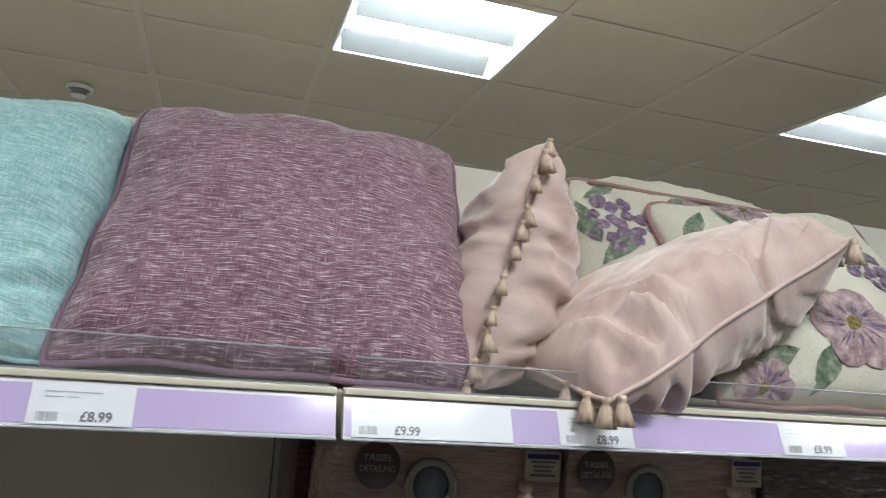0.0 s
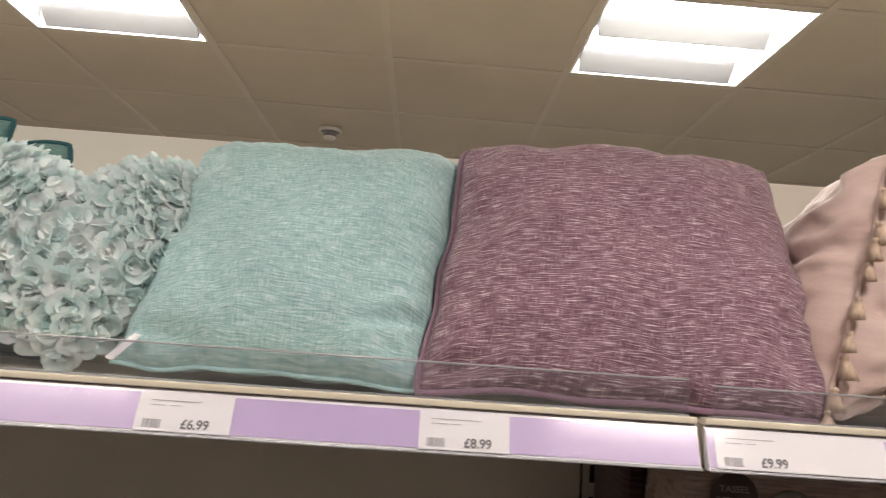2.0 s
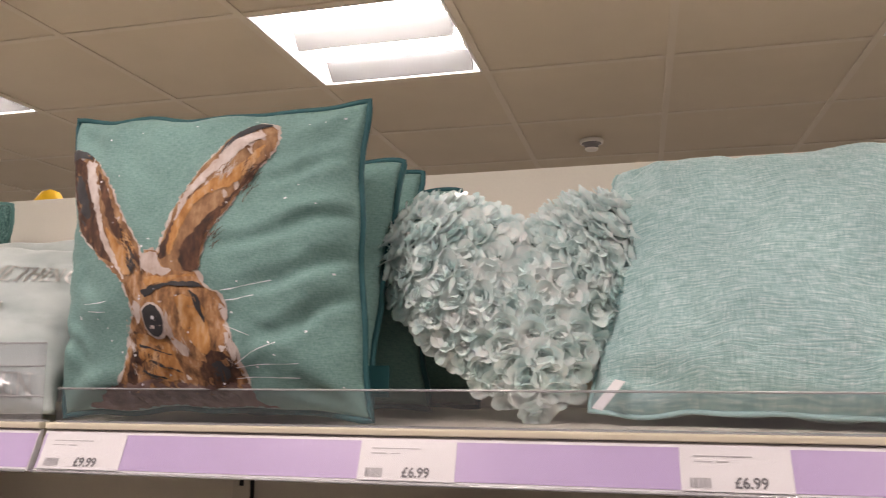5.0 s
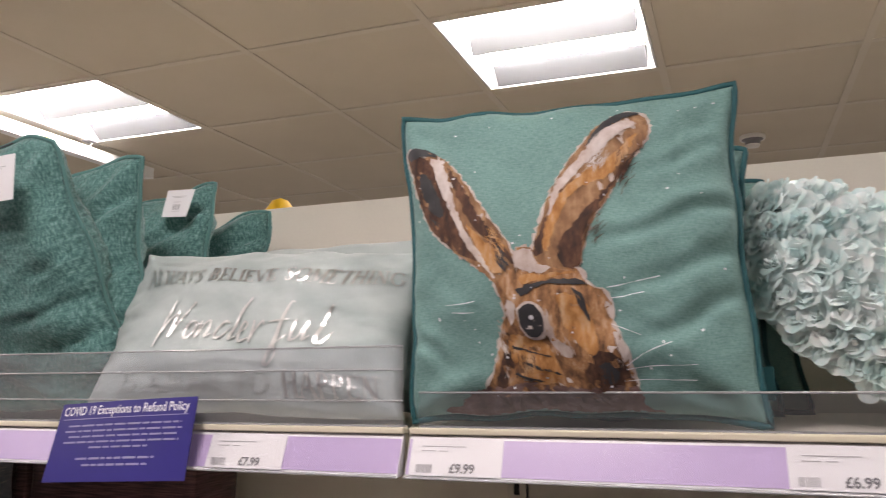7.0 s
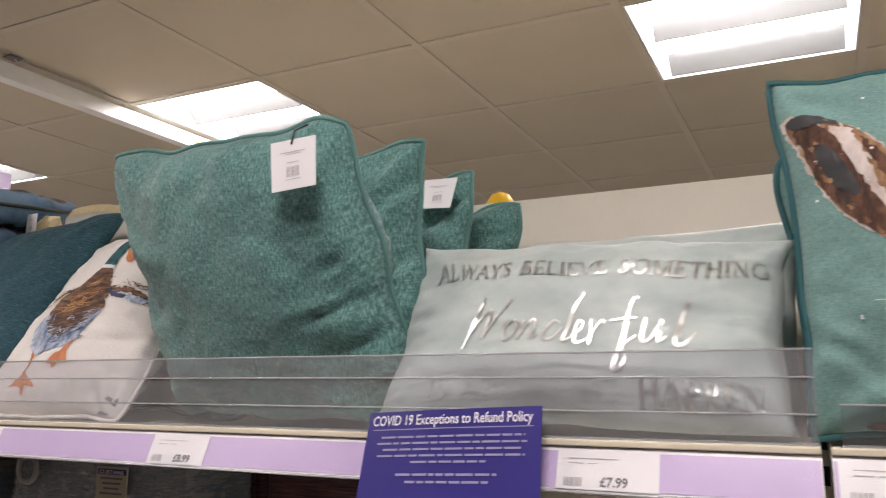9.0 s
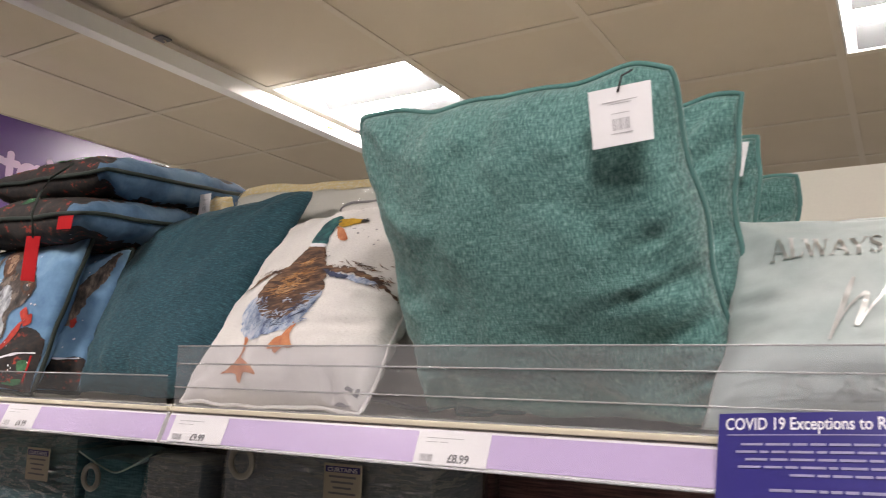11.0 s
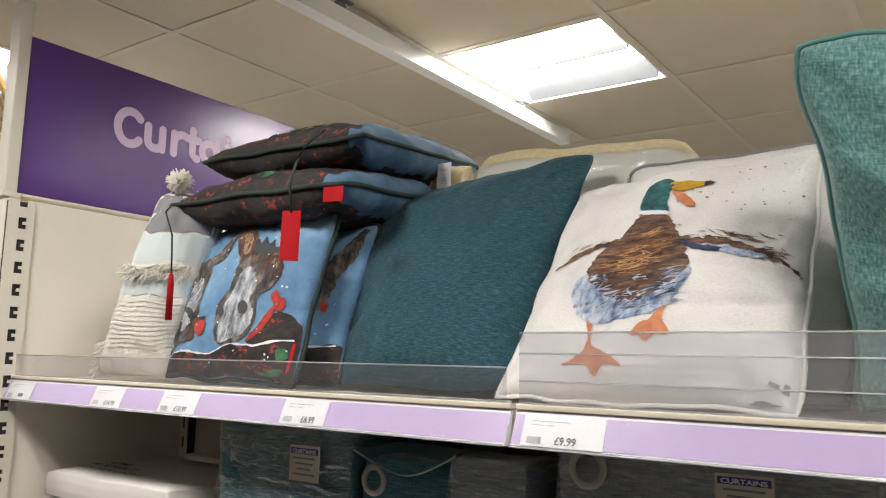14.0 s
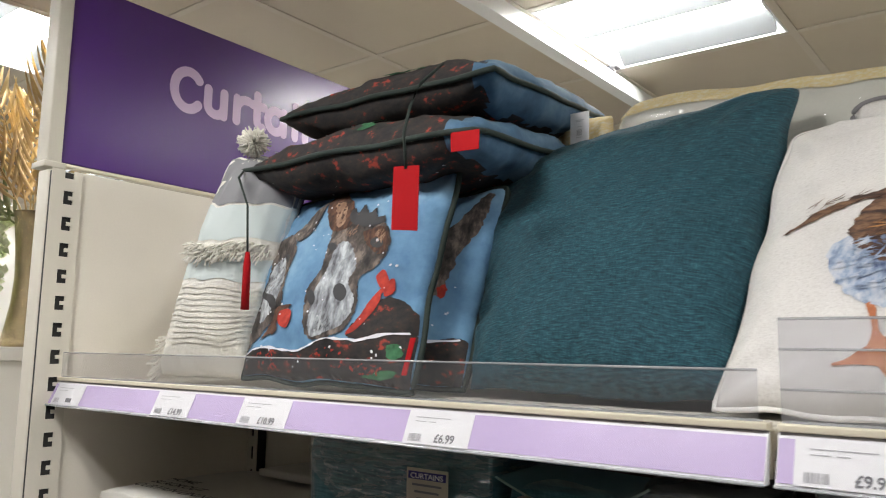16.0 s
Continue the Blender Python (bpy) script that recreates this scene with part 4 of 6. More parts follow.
neck = [(0.212, 0.085), (0.314, 0.093), (0.508, 0.080), (0.674, 0.090), (0.70, 0.025), (0.735, 0.008), (0.434, 0.008), (0.125, 0.008), (0.167, 0.040)]
for outline_ in (ear_a, ear_b, head):
    mx_, my_ = sum(q[0] for q in outline_) / len(outline_), sum(q[1] for q in outline_) / len(outline_)
    part("printed_fringe", p.patch([[(mx_ + (x - mx_) * 1.055, max(0.05, my_ + (y - my_) * 1.02)) for x, y in outline_]], 0.0002, 0.005, 0.018), M_CHALK, w, "pale printed fringe")
part("printed_ear", p.patch([ear_a], 0.0012, 0.004, 0.03), M_MIDBROWN, w, "brown printed patch")
part("printed_ear", p.patch([ear_b], 0.0012, 0.004, 0.03), M_MIDBROWN, w, "brown printed patch")
part("printed_head", p.patch([head], 0.0018, 0.006, 0.03), M_RUSSET, w, "russet printed patch")
part("printed_neck", p.patch([neck], 0.0022, 0.005, 0.014), M_MAUVEBROWN, w, "muted brown printed patch")
strokes = ((M_UMBER, "dark brown", 0.0022, 0.004, [
    [(0.040, 0.831), (0.103, 0.817), (0.140, 0.762), (0.183, 0.670), (0.213, 0.591), (0.235, 0.517), (0.272, 0.471), (0.216, 0.482), (0.152, 0.524), (0.102, 0.590), (0.066, 0.672), (0.044, 0.759)],
    [(0.190, 0.767), (0.261, 0.660), (0.316, 0.572), (0.368, 0.486), (0.390, 0.438), (0.357, 0.464), (0.307, 0.523), (0.252, 0.605), (0.217, 0.680)],
    [(0.754, 0.805), (0.705, 0.728), (0.643, 0.644), (0.597, 0.565), (0.568, 0.471), (0.560, 0.418), (0.516, 0.420), (0.511, 0.484), (0.554, 0.553), (0.606, 0.620), (0.681, 0.706)],
    [(0.446, 0.471), (0.464, 0.546), (0.485, 0.589), (0.492, 0.550), (0.466, 0.476)],
    [(0.332, 0.236), (0.305, 0.163), (0.281, 0.096), (0.323, 0.094), (0.342, 0.173)],
    [(0.544, 0.141), (0.584, 0.182), (0.639, 0.168), (0.667, 0.122), (0.671, 0.081), (0.602, 0.070), (0.550, 0.105)]]),
    (M_ORANGE, "orange", 0.0028, 0.004, [
    [(0.245, 0.587), (0.293, 0.529), (0.332, 0.459), (0.345, 0.417), (0.296, 0.435), (0.264, 0.504)],
    [(0.520, 0.649), (0.606, 0.721), (0.670, 0.765), (0.719, 0.824), (0.743, 0.851), (0.706, 0.762), (0.644, 0.691), (0.557, 0.650), (0.504, 0.543), (0.480, 0.476), (0.476, 0.531)],
    [(0.492, 0.345), (0.562, 0.315), (0.590, 0.216), (0.573, 0.168), (0.529, 0.216), (0.504, 0.279)],
    [(0.344, 0.223), (0.444, 0.206), (0.465, 0.157), (0.479, 0.108), (0.427, 0.082), (0.357, 0.108), (0.332, 0.161)],
    [(0.400, 0.410), (0.470, 0.405), (0.550, 0.400), (0.470, 0.392), (0.400, 0.385)]]),
    (M_CHALK, "pale", 0.0032, 0.004, [
    [(0.124, 0.814), (0.169, 0.782), (0.196, 0.703), (0.222, 0.609), (0.258, 0.519), (0.295, 0.446), (0.317, 0.403), (0.277, 0.448), (0.232, 0.513), (0.201, 0.601), (0.168, 0.695), (0.140, 0.759)],
    [(0.521, 0.700), (0.582, 0.774), (0.643, 0.846), (0.706, 0.895), (0.738, 0.881), (0.695, 0.840), (0.633, 0.775), (0.570, 0.715), (0.525, 0.660), (0.495, 0.590), (0.498, 0.640)],
    [(0.394, 0.479), (0.438, 0.485), (0.449, 0.437), (0.479, 0.435), (0.478, 0.414), (0.418, 0.415), (0.385, 0.438)],
    [(0.462, 0.310), (0.474, 0.265), (0.481, 0.215), (0.510, 0.200), (0.520, 0.170), (0.495, 0.160), (0.472, 0.191), (0.460, 0.225)],
    [(0.619, 0.324), (0.639, 0.308), (0.638, 0.267), (0.622, 0.277)],
    [(0.637, 0.228), (0.669, 0.175), (0.660, 0.151), (0.645, 0.180)],
    [(0.350, 0.340), (0.375, 0.330), (0.368, 0.290), (0.352, 0.255), (0.345, 0.300)]]),
    (M_INK, "dark", 0.0038, 0.003, [
    [(0.026, 0.860), (0.065, 0.872), (0.125, 0.840), (0.147, 0.815), (0.095, 0.824), (0.048, 0.824)],
    [(0.075, 0.760), (0.120, 0.745), (0.160, 0.670), (0.165, 0.620), (0.130, 0.625), (0.090, 0.680)],
    [(0.667, 0.904), (0.703, 0.929), (0.747, 0.926), (0.706, 0.902), (0.646, 0.846), (0.592, 0.789), (0.619, 0.844)],
    [(0.382, 0.369), (0.457, 0.386), (0.543, 0.380), (0.573, 0.362), (0.541, 0.366), (0.456, 0.374), (0.398, 0.352)],
    [(0.532, 0.359), (0.563, 0.325), (0.574, 0.259), (0.552, 0.303)],
    [(0.585, 0.144), (0.614, 0.150), (0.636, 0.127), (0.623, 0.098), (0.594, 0.100)],
    [(0.340, 0.190), (0.400, 0.172), (0.460, 0.160), (0.400, 0.166), (0.342, 0.183)],
    [(0.365, 0.148), (0.420, 0.128), (0.480, 0.112), (0.420, 0.121), (0.366, 0.140)],
    [(0.345, 0.120), (0.390, 0.100), (0.430, 0.090), (0.390, 0.093), (0.346, 0.112)]]))
for mat_, colour_, lift_, rough_, shapes_ in strokes:
    for i_, shape_ in enumerate(shapes_):
        part("printed_stroke", p.patch([shape_], lift_, rough_, 0.02, True, i_), mat_, w, colour_ + " printed stroke")
for blobs_, n_, len_, wd_, ang_, mat_, lab_, sd_, lift_ in (
        (((0.36, 0.14, 0.05, 0.05), (0.46, 0.04, 0.22, 0.02), (0.60, 0.12, 0.05, 0.04)), 60, 0.07, 0.004, 1.8, M_UMBER, "dark printed brush marks", 52, 0.0034),
        (((0.54, 0.27, 0.04, 0.07), (0.40, 0.16, 0.06, 0.05)), 40, 0.07, 0.005, 1.9, M_ORANGE, "orange printed brush marks", 51, 0.0032),
        (((0.50, 0.19, 0.03, 0.03), (0.315, 0.20, 0.012, 0.10), (0.42, 0.44, 0.04, 0.02), (0.65, 0.19, 0.012, 0.05)), 50, 0.045, 0.004, 1.9, M_CHALK, "pale printed brush marks", 53, 0.0040),
        (((0.70, 0.72, 0.03, 0.07), (0.60, 0.55, 0.03, 0.07)), 40, 0.10, 0.004, 1.0, M_UMBER, "umber printed brush marks", 54, 0.0036),
        (((0.62, 0.77, 0.03, 0.06),), 24, 0.09, 0.005, 0.95, M_CHALK, "pale printed brush marks", 57, 0.0038),
        (((0.33, 0.50, 0.03, 0.06),), 24, 0.08, 0.005, 2.2, M_ORANGE, "orange printed brush marks", 55, 0.0034),
        (((0.12, 0.66, 0.03, 0.08), (0.35, 0.46, 0.02, 0.04)), 26, 0.08, 0.005, 2.1, M_INK, "dark printed brush marks", 58, 0.0036)):
    brushwork(w, p, blobs_, n_, len_, wd_, ang_, mat_, lab_, sd_, lift_)
part("printed_spot", p.patch([[(0.378, 0.314), (0.415, 0.336), (0.450, 0.313), (0.464, 0.268), (0.458, 0.230), (0.432, 0.212), (0.396, 0.218), (0.379, 0.259)]], 0.0044, 0.002, 0.02), M_CHALK, w, "pale printed ring")
part("printed_spot", p.patch([[(0.384, 0.311), (0.416, 0.329), (0.443, 0.309), (0.455, 0.268), (0.443, 0.230), (0.408, 0.220), (0.384, 0.258)]], 0.0052, 0.001, 0.02), M_INK, w, "dark round printed spot")
part("printed_spot", p.patch([disc(0.420, 0.288, 0.007, 6)], 0.0060, 0.0, 0.02), M_CARD_TEXT, w, "small white printed spot")
flecks = [disc(0.5 + rng.uniform(-0.46, 0.46), rng.uniform(0.05, 0.95), rng.uniform(0.002, 0.0045), 5) for _ in range(46)]
part("pale_flecks", p.patch(flecks, 0.0042, 0.0, 0.03, False), M_CARD_TEXT, w, "small white printed flecks")["kind"] = "stuff"
hairs = [[(x, y), (x + d, y + e), (x + d, y + e + 0.0016), (x, y + 0.0022)] for x, y, d, e in ((0.65, 0.10, 0.20, 0.01), (0.66, 0.14, 0.14, 0.08), (0.66, 0.13, 0.20, 0.03), (0.63, 0.36, 0.16, 0.05), (0.25, 0.345, -0.10, 0.0), (0.25, 0.31, -0.08, 0.01), (0.63, 0.25, 0.08, -0.03), (0.64, 0.33, 0.10, 0.03))]
part("pale_hairlines", p.patch(hairs, 0.0048, 0.001, 0.03, False), M_CARD_TEXT, w, "thin white printed lines")["kind"] = "stuff"
for k, (u, v, top) in enumerate(((0.372, 0.170, 0.332), (0.369, 0.270, 0.342), (0.404, 0.380, 0.341))):
    c2, q2 = cushion("teal canvas cushion standing behind the printed one", ((-0.01 + 0.02 * k, v - 0.05, 0.012), (0.345 + 0.045 * k, v - 0.06, 0.012), (u, v, top), (-0.03, v, top - 0.005)), 0.10, M_CANVAS, M_TEALPIPE, group="printed canvas cushions", seed=20 + k, n=36, crease=0.008, round_=0.03, folds=((1.0, 0.6, 0.7, 0.45, 0.010, 0.025), (1.0, 0.35, 0.7, 0.2, 0.009, 0.025)))
tag("side_label", ((0.348, 0.085, 0.035), (0.378, 0.082, 0.035), (0.378, 0.084, 0.07), (0.348, 0.087, 0.07)), M_TEALPIPE, c2, "small teal cloth label", False)

# lettered sage cushion
LET = ((-0.500, 0.042, 0.012), (-0.022, 0.037, 0.010), (-0.016, 0.130, 0.222), (-0.472, 0.125, 0.247))
w, p = cushion("pale sage velvet oblong cushion with silver lettering", LET, 0.11, M_SAGE, group="lettered cushions", seed=12, crease=0.006, pull=0.05, sag=0.05, power=0.5, round_=0.0, n=56, folds=((0.0, 0.55, 0.12, 0.5, 0.008, 0.03), (0.5, 1.0, 0.48, 0.88, 0.006, 0.03), (0.75, 1.0, 0.74, 0.9, 0.006, 0.03)))


def stroke_on(p, points, widths, lift, bm):
    """A printed pen stroke on a cushion; points and widths in parts of its width, smoothed."""
    pts, tall = [Vector(q) for q in points], p.wide / p.high
    fine, wide = [], []
    for i in range(len(pts) - 1):
        a, b, c, d = pts[max(i - 1, 0)], pts[i], pts[i + 1], pts[min(i + 2, len(pts) - 1)]
        for k in range(5):
            x = k / 5
            fine.append(0.5 * (2 * b + (c - a) * x + (2 * a - 5 * b + 4 * c - d) * x * x + (3 * b - a - 3 * c + d) * x ** 3))
            wide.append(widths[i] * (1 - x) + widths[i + 1] * x)
    fine.append(pts[-1]), wide.append(widths[-1])
    rows = []
    for k, q in enumerate(fine):
        d = fine[min(k + 1, len(fine) - 1)] - fine[max(k - 1, 0)]
        d = Vector((d.x, d.y / tall)).normalized()
        n = Vector((-d.y, d.x * tall)) * wide[k] / 2
        rows.append([bm.verts.new(p.at(min(0.998, max(0.002, e.x)), min(0.998, max(0.002, e.y)), 1, lift)) for e in (q + n, q - n)])
    for (a, b), (c, d) in zip(rows, rows[1:]):
        bm.faces.new((a, c, d, b))


THICK, THIN = 0.17, 0.065


def bow(cx, cy, rx, ry, a0, a1, n=12):
    """A round stroke, thick at its sides and thin at its top and foot."""
    an = [math.radians(a0 + (a1 - a0) * k / n) for k in range(n + 1)]
    return [(cx + rx * math.cos(a), cy + ry * math.sin(a)) for a in an], [THIN + (THICK - THIN) * abs(math.cos(a)) ** 1.5 for a in an]


def line(x0, y0, x1, y1, wide):
    return [(x0, y0), ((x0 + x1) / 2, (y0 + y1) / 2), (x1, y1)], [wide] * 3


def feet(*at):
    return [line(x - 0.14, y, x + 0.14, y, 0.05) for x, y in at]


SERIF = {"A": (0.80, [line(0.08, 0, 0.40, 1, THIN), line(0.40, 1, 0.72, 0, THICK), line(0.2, 0.35, 0.6, 0.35, THIN)] + feet((0.08, 0.02), (0.72, 0.02))),
         "L": (0.66, [line(0.18, 0, 0.18, 1, THICK), line(0.18, 0.03, 0.58, 0.03, THIN), line(0.58, 0, 0.60, 0.25, THIN)] + feet((0.18, 0.98), (0.18, 0.02))),
         "W": (1.10, [line(0.1, 1, 0.33, 0, THICK), line(0.33, 0, 0.54, 1, THIN), line(0.54, 1, 0.78, 0, THICK), line(0.78, 0, 1.0, 1, THIN)] + feet((0.1, 0.98), (0.54, 0.98), (1.0, 0.98))),
         "Y": (0.78, [line(0.1, 1, 0.39, 0.45, THICK), line(0.68, 1, 0.39, 0.45, THIN), line(0.39, 0.5, 0.39, 0, THICK)] + feet((0.1, 0.98), (0.68, 0.98), (0.39, 0.02))),
         "S": (0.62, [([(0.50, 0.76), (0.42, 0.95), (0.28, 0.98), (0.13, 0.86), (0.17, 0.66), (0.33, 0.52), (0.47, 0.36), (0.48, 0.14), (0.32, 0.02), (0.18, 0.05), (0.10, 0.26)], [THIN, THIN, THIN, 0.12, THICK, THICK, THICK, 0.13, THIN, THIN, THIN])]),
         "B": (0.72, [line(0.18, 0, 0.18, 1, THICK), bow(0.26, 0.76, 0.26, 0.22, 90, -90), bow(0.28, 0.27, 0.30, 0.25, 90, -90)] + feet((0.14, 0.98), (0.14, 0.02))),
         "E": (0.70, [line(0.18, 0, 0.18, 1, THICK), line(0.18, 0.97, 0.58, 0.97, THIN), line(0.18, 0.52, 0.46, 0.52, THIN), line(0.18, 0.03, 0.60, 0.03, THIN), line(0.58, 1, 0.58, 0.80, THIN), line(0.46, 0.62, 0.46, 0.42, THIN), line(0.61, 0, 0.63, 0.24, THIN)] + feet((0.14, 0.98), (0.14, 0.02))),
         "I": (0.40, [line(0.2, 0, 0.2, 1, THICK)] + feet((0.2, 0.98), (0.2, 0.02))),
         "V": (0.80, [line(0.1, 1, 0.41, 0, THICK), line(0.41, 0, 0.70, 1, THIN)] + feet((0.1, 0.98), (0.70, 0.98))),
         "O": (0.86, [bow(0.43, 0.5, 0.33, 0.49, 0, 360, 20)]),
         "M": (1.02, [line(0.15, 0, 0.15, 1, THIN), line(0.17, 1, 0.50, 0.08, THICK), line(0.50, 0.08, 0.84, 1, THIN), line(0.84, 0, 0.84, 1, THICK)] + feet((0.13, 0.98), (0.13, 0.02), (0.86, 0.98), (0.84, 0.02))),
         "T": (0.76, [line(0.38, 0, 0.38, 1, THICK), line(0.06, 0.97, 0.70, 0.97, THIN), line(0.07, 1, 0.07, 0.76, THIN), line(0.69, 1, 0.69, 0.76, THIN)] + feet((0.38, 0.02))),
         "H": (0.88, [line(0.18, 0, 0.18, 1, THICK), line(0.70, 0, 0.70, 1, THICK), line(0.18, 0.52, 0.70, 0.52, THIN)] + feet((0.18, 0.98), (0.18, 0.02), (0.70, 0.98), (0.70, 0.02))),
         "N": (0.86, [line(0.16, 0, 0.16, 1, THIN), line(0.16, 1, 0.68, 0, THICK), line(0.68, 0, 0.68, 1, THIN)] + feet((0.12, 0.98), (0.16, 0.02), (0.68, 0.98))),
         "G": (0.84, [bow(0.44, 0.5, 0.34, 0.49, 45, 320, 18), line(0.68, 0.06, 0.68, 0.42, THICK)] + feet((0.68, 0.43))),
         "U": (0.82, [([(0.16, 1), (0.16, 0.55), (0.17, 0.25), (0.26, 0.06), (0.42, 0.01), (0.58, 0.07), (0.66, 0.28), (0.67, 0.55), (0.67, 1)], [THICK, THICK, THICK, 0.12, 0.08, THIN, THIN, THIN, THIN])] + feet((0.16, 0.98), (0.67, 0.98))),
         "P": (0.68, [line(0.18, 0, 0.18, 1, THICK), bow(0.26, 0.73, 0.28, 0.25, 90, -90)] + feet((0.14, 0.98), (0.18, 0.02)))}


def serif_on(w, p, text, s0, s1, t0, high, material, label):
    """A line of serif capitals across a cushion, a part for each letter."""
    total = sum(0.45 if c == " " else SERIF[c][0] for c in text)
    k, x = (s1 - s0) / total, 0.0
    for c in text:
        if c == " ":
            x += 0.45
            continue
        bm = bmesh.new()
        for i, (points, widths) in enumerate(SERIF[c][1]):
            stroke_on(p, [(s0 + k * (x + a), t0 + high * b) for a, b in points], [k * q for q in widths], 0.0016 + 0.00012 * i, bm)
        part("letter", bm, material, w, label)
        x += SERIF[c][0]


serif_on(w, p, "ALWAYS BELIEVE SOMETHING", 0.095, 0.972, 0.715, 0.092, M_SILVER, "silver foil capital")
serif_on(w, p, "IS ABOUT TO", 0.150, 0.655, 0.080, 0.105, M_FAINT, "faint silver capital")
serif_on(w, p, "HAPPEN", 0.690, 0.955, 0.066, 0.130, M_SILVER, "silver foil capital")
SCRIPT = (("W", [(0.078, 1.0), (0.055, 0.72), (0.028, 0.35), (0.005, -0.02)], [0.012, 0.020, 0.020, 0.010]),
          ("W", [(0.005, 0.0), (0.050, 0.38), (0.118, 0.72), (0.108, 0.45), (0.092, 0.14), (0.12, 0.32), (0.165, 0.66), (0.205, 0.94)], [0.006, 0.008, 0.014, 0.020, 0.016, 0.008, 0.010, 0.014]),
          ("o", [(0.235, 0.44), (0.212, 0.42), (0.190, 0.25), (0.200, 0.06), (0.228, 0.10), (0.244, 0.30), (0.232, 0.45), (0.262, 0.36)], [0.008, 0.012, 0.016, 0.012, 0.010, 0.014, 0.008, 0.005]),
          ("n", [(0.272, 0.46), (0.266, 0.25), (0.262, 0.05), (0.285, 0.34), (0.318, 0.48), (0.322, 0.30), (0.314, 0.08), (0.345, 0.16)], [0.010, 0.016, 0.012, 0.008, 0.010, 0.016, 0.014, 0.006]),
          ("d", [(0.440, 0.44), (0.405, 0.46), (0.372, 0.26), (0.378, 0.07), (0.412, 0.12), (0.448, 0.36)], [0.008, 0.010, 0.016, 0.014, 0.010, 0.006]),
          ("d", [(0.538, 1.0), (0.505, 0.72), (0.474, 0.36), (0.456, 0.08), (0.490, 0.16)], [0.010, 0.016, 0.018, 0.014, 0.006]),
          ("e", [(0.490, 0.20), (0.530, 0.34), (0.542, 0.46), (0.522, 0.48), (0.506, 0.28), (0.514, 0.06), (0.560, 0.16)], [0.006, 0.008, 0.010, 0.010, 0.016, 0.014, 0.006]),
          ("r", [(0.578, 0.54), (0.574, 0.30), (0.568, 0.06), (0.588, 0.34), (0.625, 0.52), (0.632, 0.44)], [0.010, 0.016, 0.012, 0.008, 0.012, 0.008]),
          ("f", [(0.778, 0.98), (0.755, 0.95), (0.728, 0.60), (0.706, 0.10), (0.684, -0.34), (0.708, -0.42), (0.728, -0.20), (0.712, 0.02), (0.760, 0.20)], [0.010, 0.012, 0.018, 0.022, 0.022, 0.014, 0.014, 0.010, 0.006]),
          ("f", [(0.655, 0.50), (0.700, 0.52), (0.760, 0.54)], [0.006, 0.010, 0.006]),
          ("u", [(0.800, 0.54), (0.785, 0.28), (0.785, 0.08), (0.820, 0.14), (0.862, 0.52), (0.852, 0.26), (0.852, 0.08), (0.885, 0.18)], [0.010, 0.018, 0.016, 0.010, 0.012, 0.018, 0.016, 0.006]),
          ("l", [(0.978, 0.98), (0.950, 0.66), (0.925, 0.30), (0.918, 0.06), (0.955, 0.06), (1.0, 0.30)], [0.010, 0.016, 0.020, 0.020, 0.014, 0.006]))
for i_, (letter_, points_, widths_) in enumerate(SCRIPT):
    bm = bmesh.new()
    stroke_on(p, [(0.235 + 0.583 * x, 0.335 + 0.262 * y) for x, y in points_], [0.62 * q for q in widths_], 0.0018 + 0.0001 * (i_ % 3), bm)
    part("script_letter", bm, M_SILVER, w, "silver foil brush script letter")
cushion("pale sage velvet oblong cushion tucked behind its twin", ((-0.46, 0.22, 0.012), (-0.02, 0.21, 0.012), (0.0, 0.29, 0.275), (-0.40, 0.30, 0.272)), 0.10, M_SAGE, group="lettered cushions", seed=13, n=30)

# sea-green chenille row
w, p = cushion("sea green chenille cushion tipped forward, with a white tag", ((-0.880, 0.126, 0.014), (-0.452, 0.130, 0.012), (-0.494, -0.040, 0.388), (-0.906, -0.030, 0.396)), 0.17, M_GREEN, M_GREEN, group="sea green cushions", rim=0.0035, seed=14, crease=0.010, round_=0.03, pull=0.055, sag=0.05, power=0.45, n=60, folds=((1.0, 0.45, 0.72, 0.40, 0.012, 0.025), (1.0, 0.34, 0.78, 0.28, 0.012, 0.022), (1.0, 0.62, 0.8, 0.55, 0.008, 0.02), (0.0, 0.20, 1.3, 0.18, 0.005, 0.02), (1.0, 0.2, 0.8, 0.12, 0.010, 0.02)))
tg = tag("swing_tag", ((-0.566, -0.0890, 0.286), (-0.506, -0.0865, 0.290), (-0.508, -0.0865, 0.350), (-0.571, -0.0885, 0.347)), M_TICKET, w, "white swing tag")
part("tag_loop", tube([(-0.540, -0.090, 0.342), (-0.536, -0.090, 0.358), (-0.530, -0.073, 0.370)], 0.0012, 5), M_INK, tg)
for k, (u, v, top, back) in enumerate(((-0.447, 0.075, 0.384, 0.125), (-0.458, 0.262, 0.388, 0.225), (-0.424, 0.375, 0.356, 0.345))):
    w, p = cushion("sea green chenille cushion standing behind the front one", ((-0.84 + 0.01 * k, back, 0.012), (-0.455 + 0.01 * k, back, 0.012), (u, v, top), (-0.86 + 0.015 * k, v + 0.02, top - 0.03)), 0.13, M_GREEN, M_GREEN, group="sea green cushions", rim=0.0035, seed=15 + k, crease=0.013, round_=0.02, pull=0.07, n=44, folds=((1.0, 0.88, 0.62, 0.62, 0.016, 0.03), (1.0, 0.62, 0.66, 0.40, 0.014, 0.03), (1.0, 0.40, 0.7, 0.25, 0.012, 0.025)))
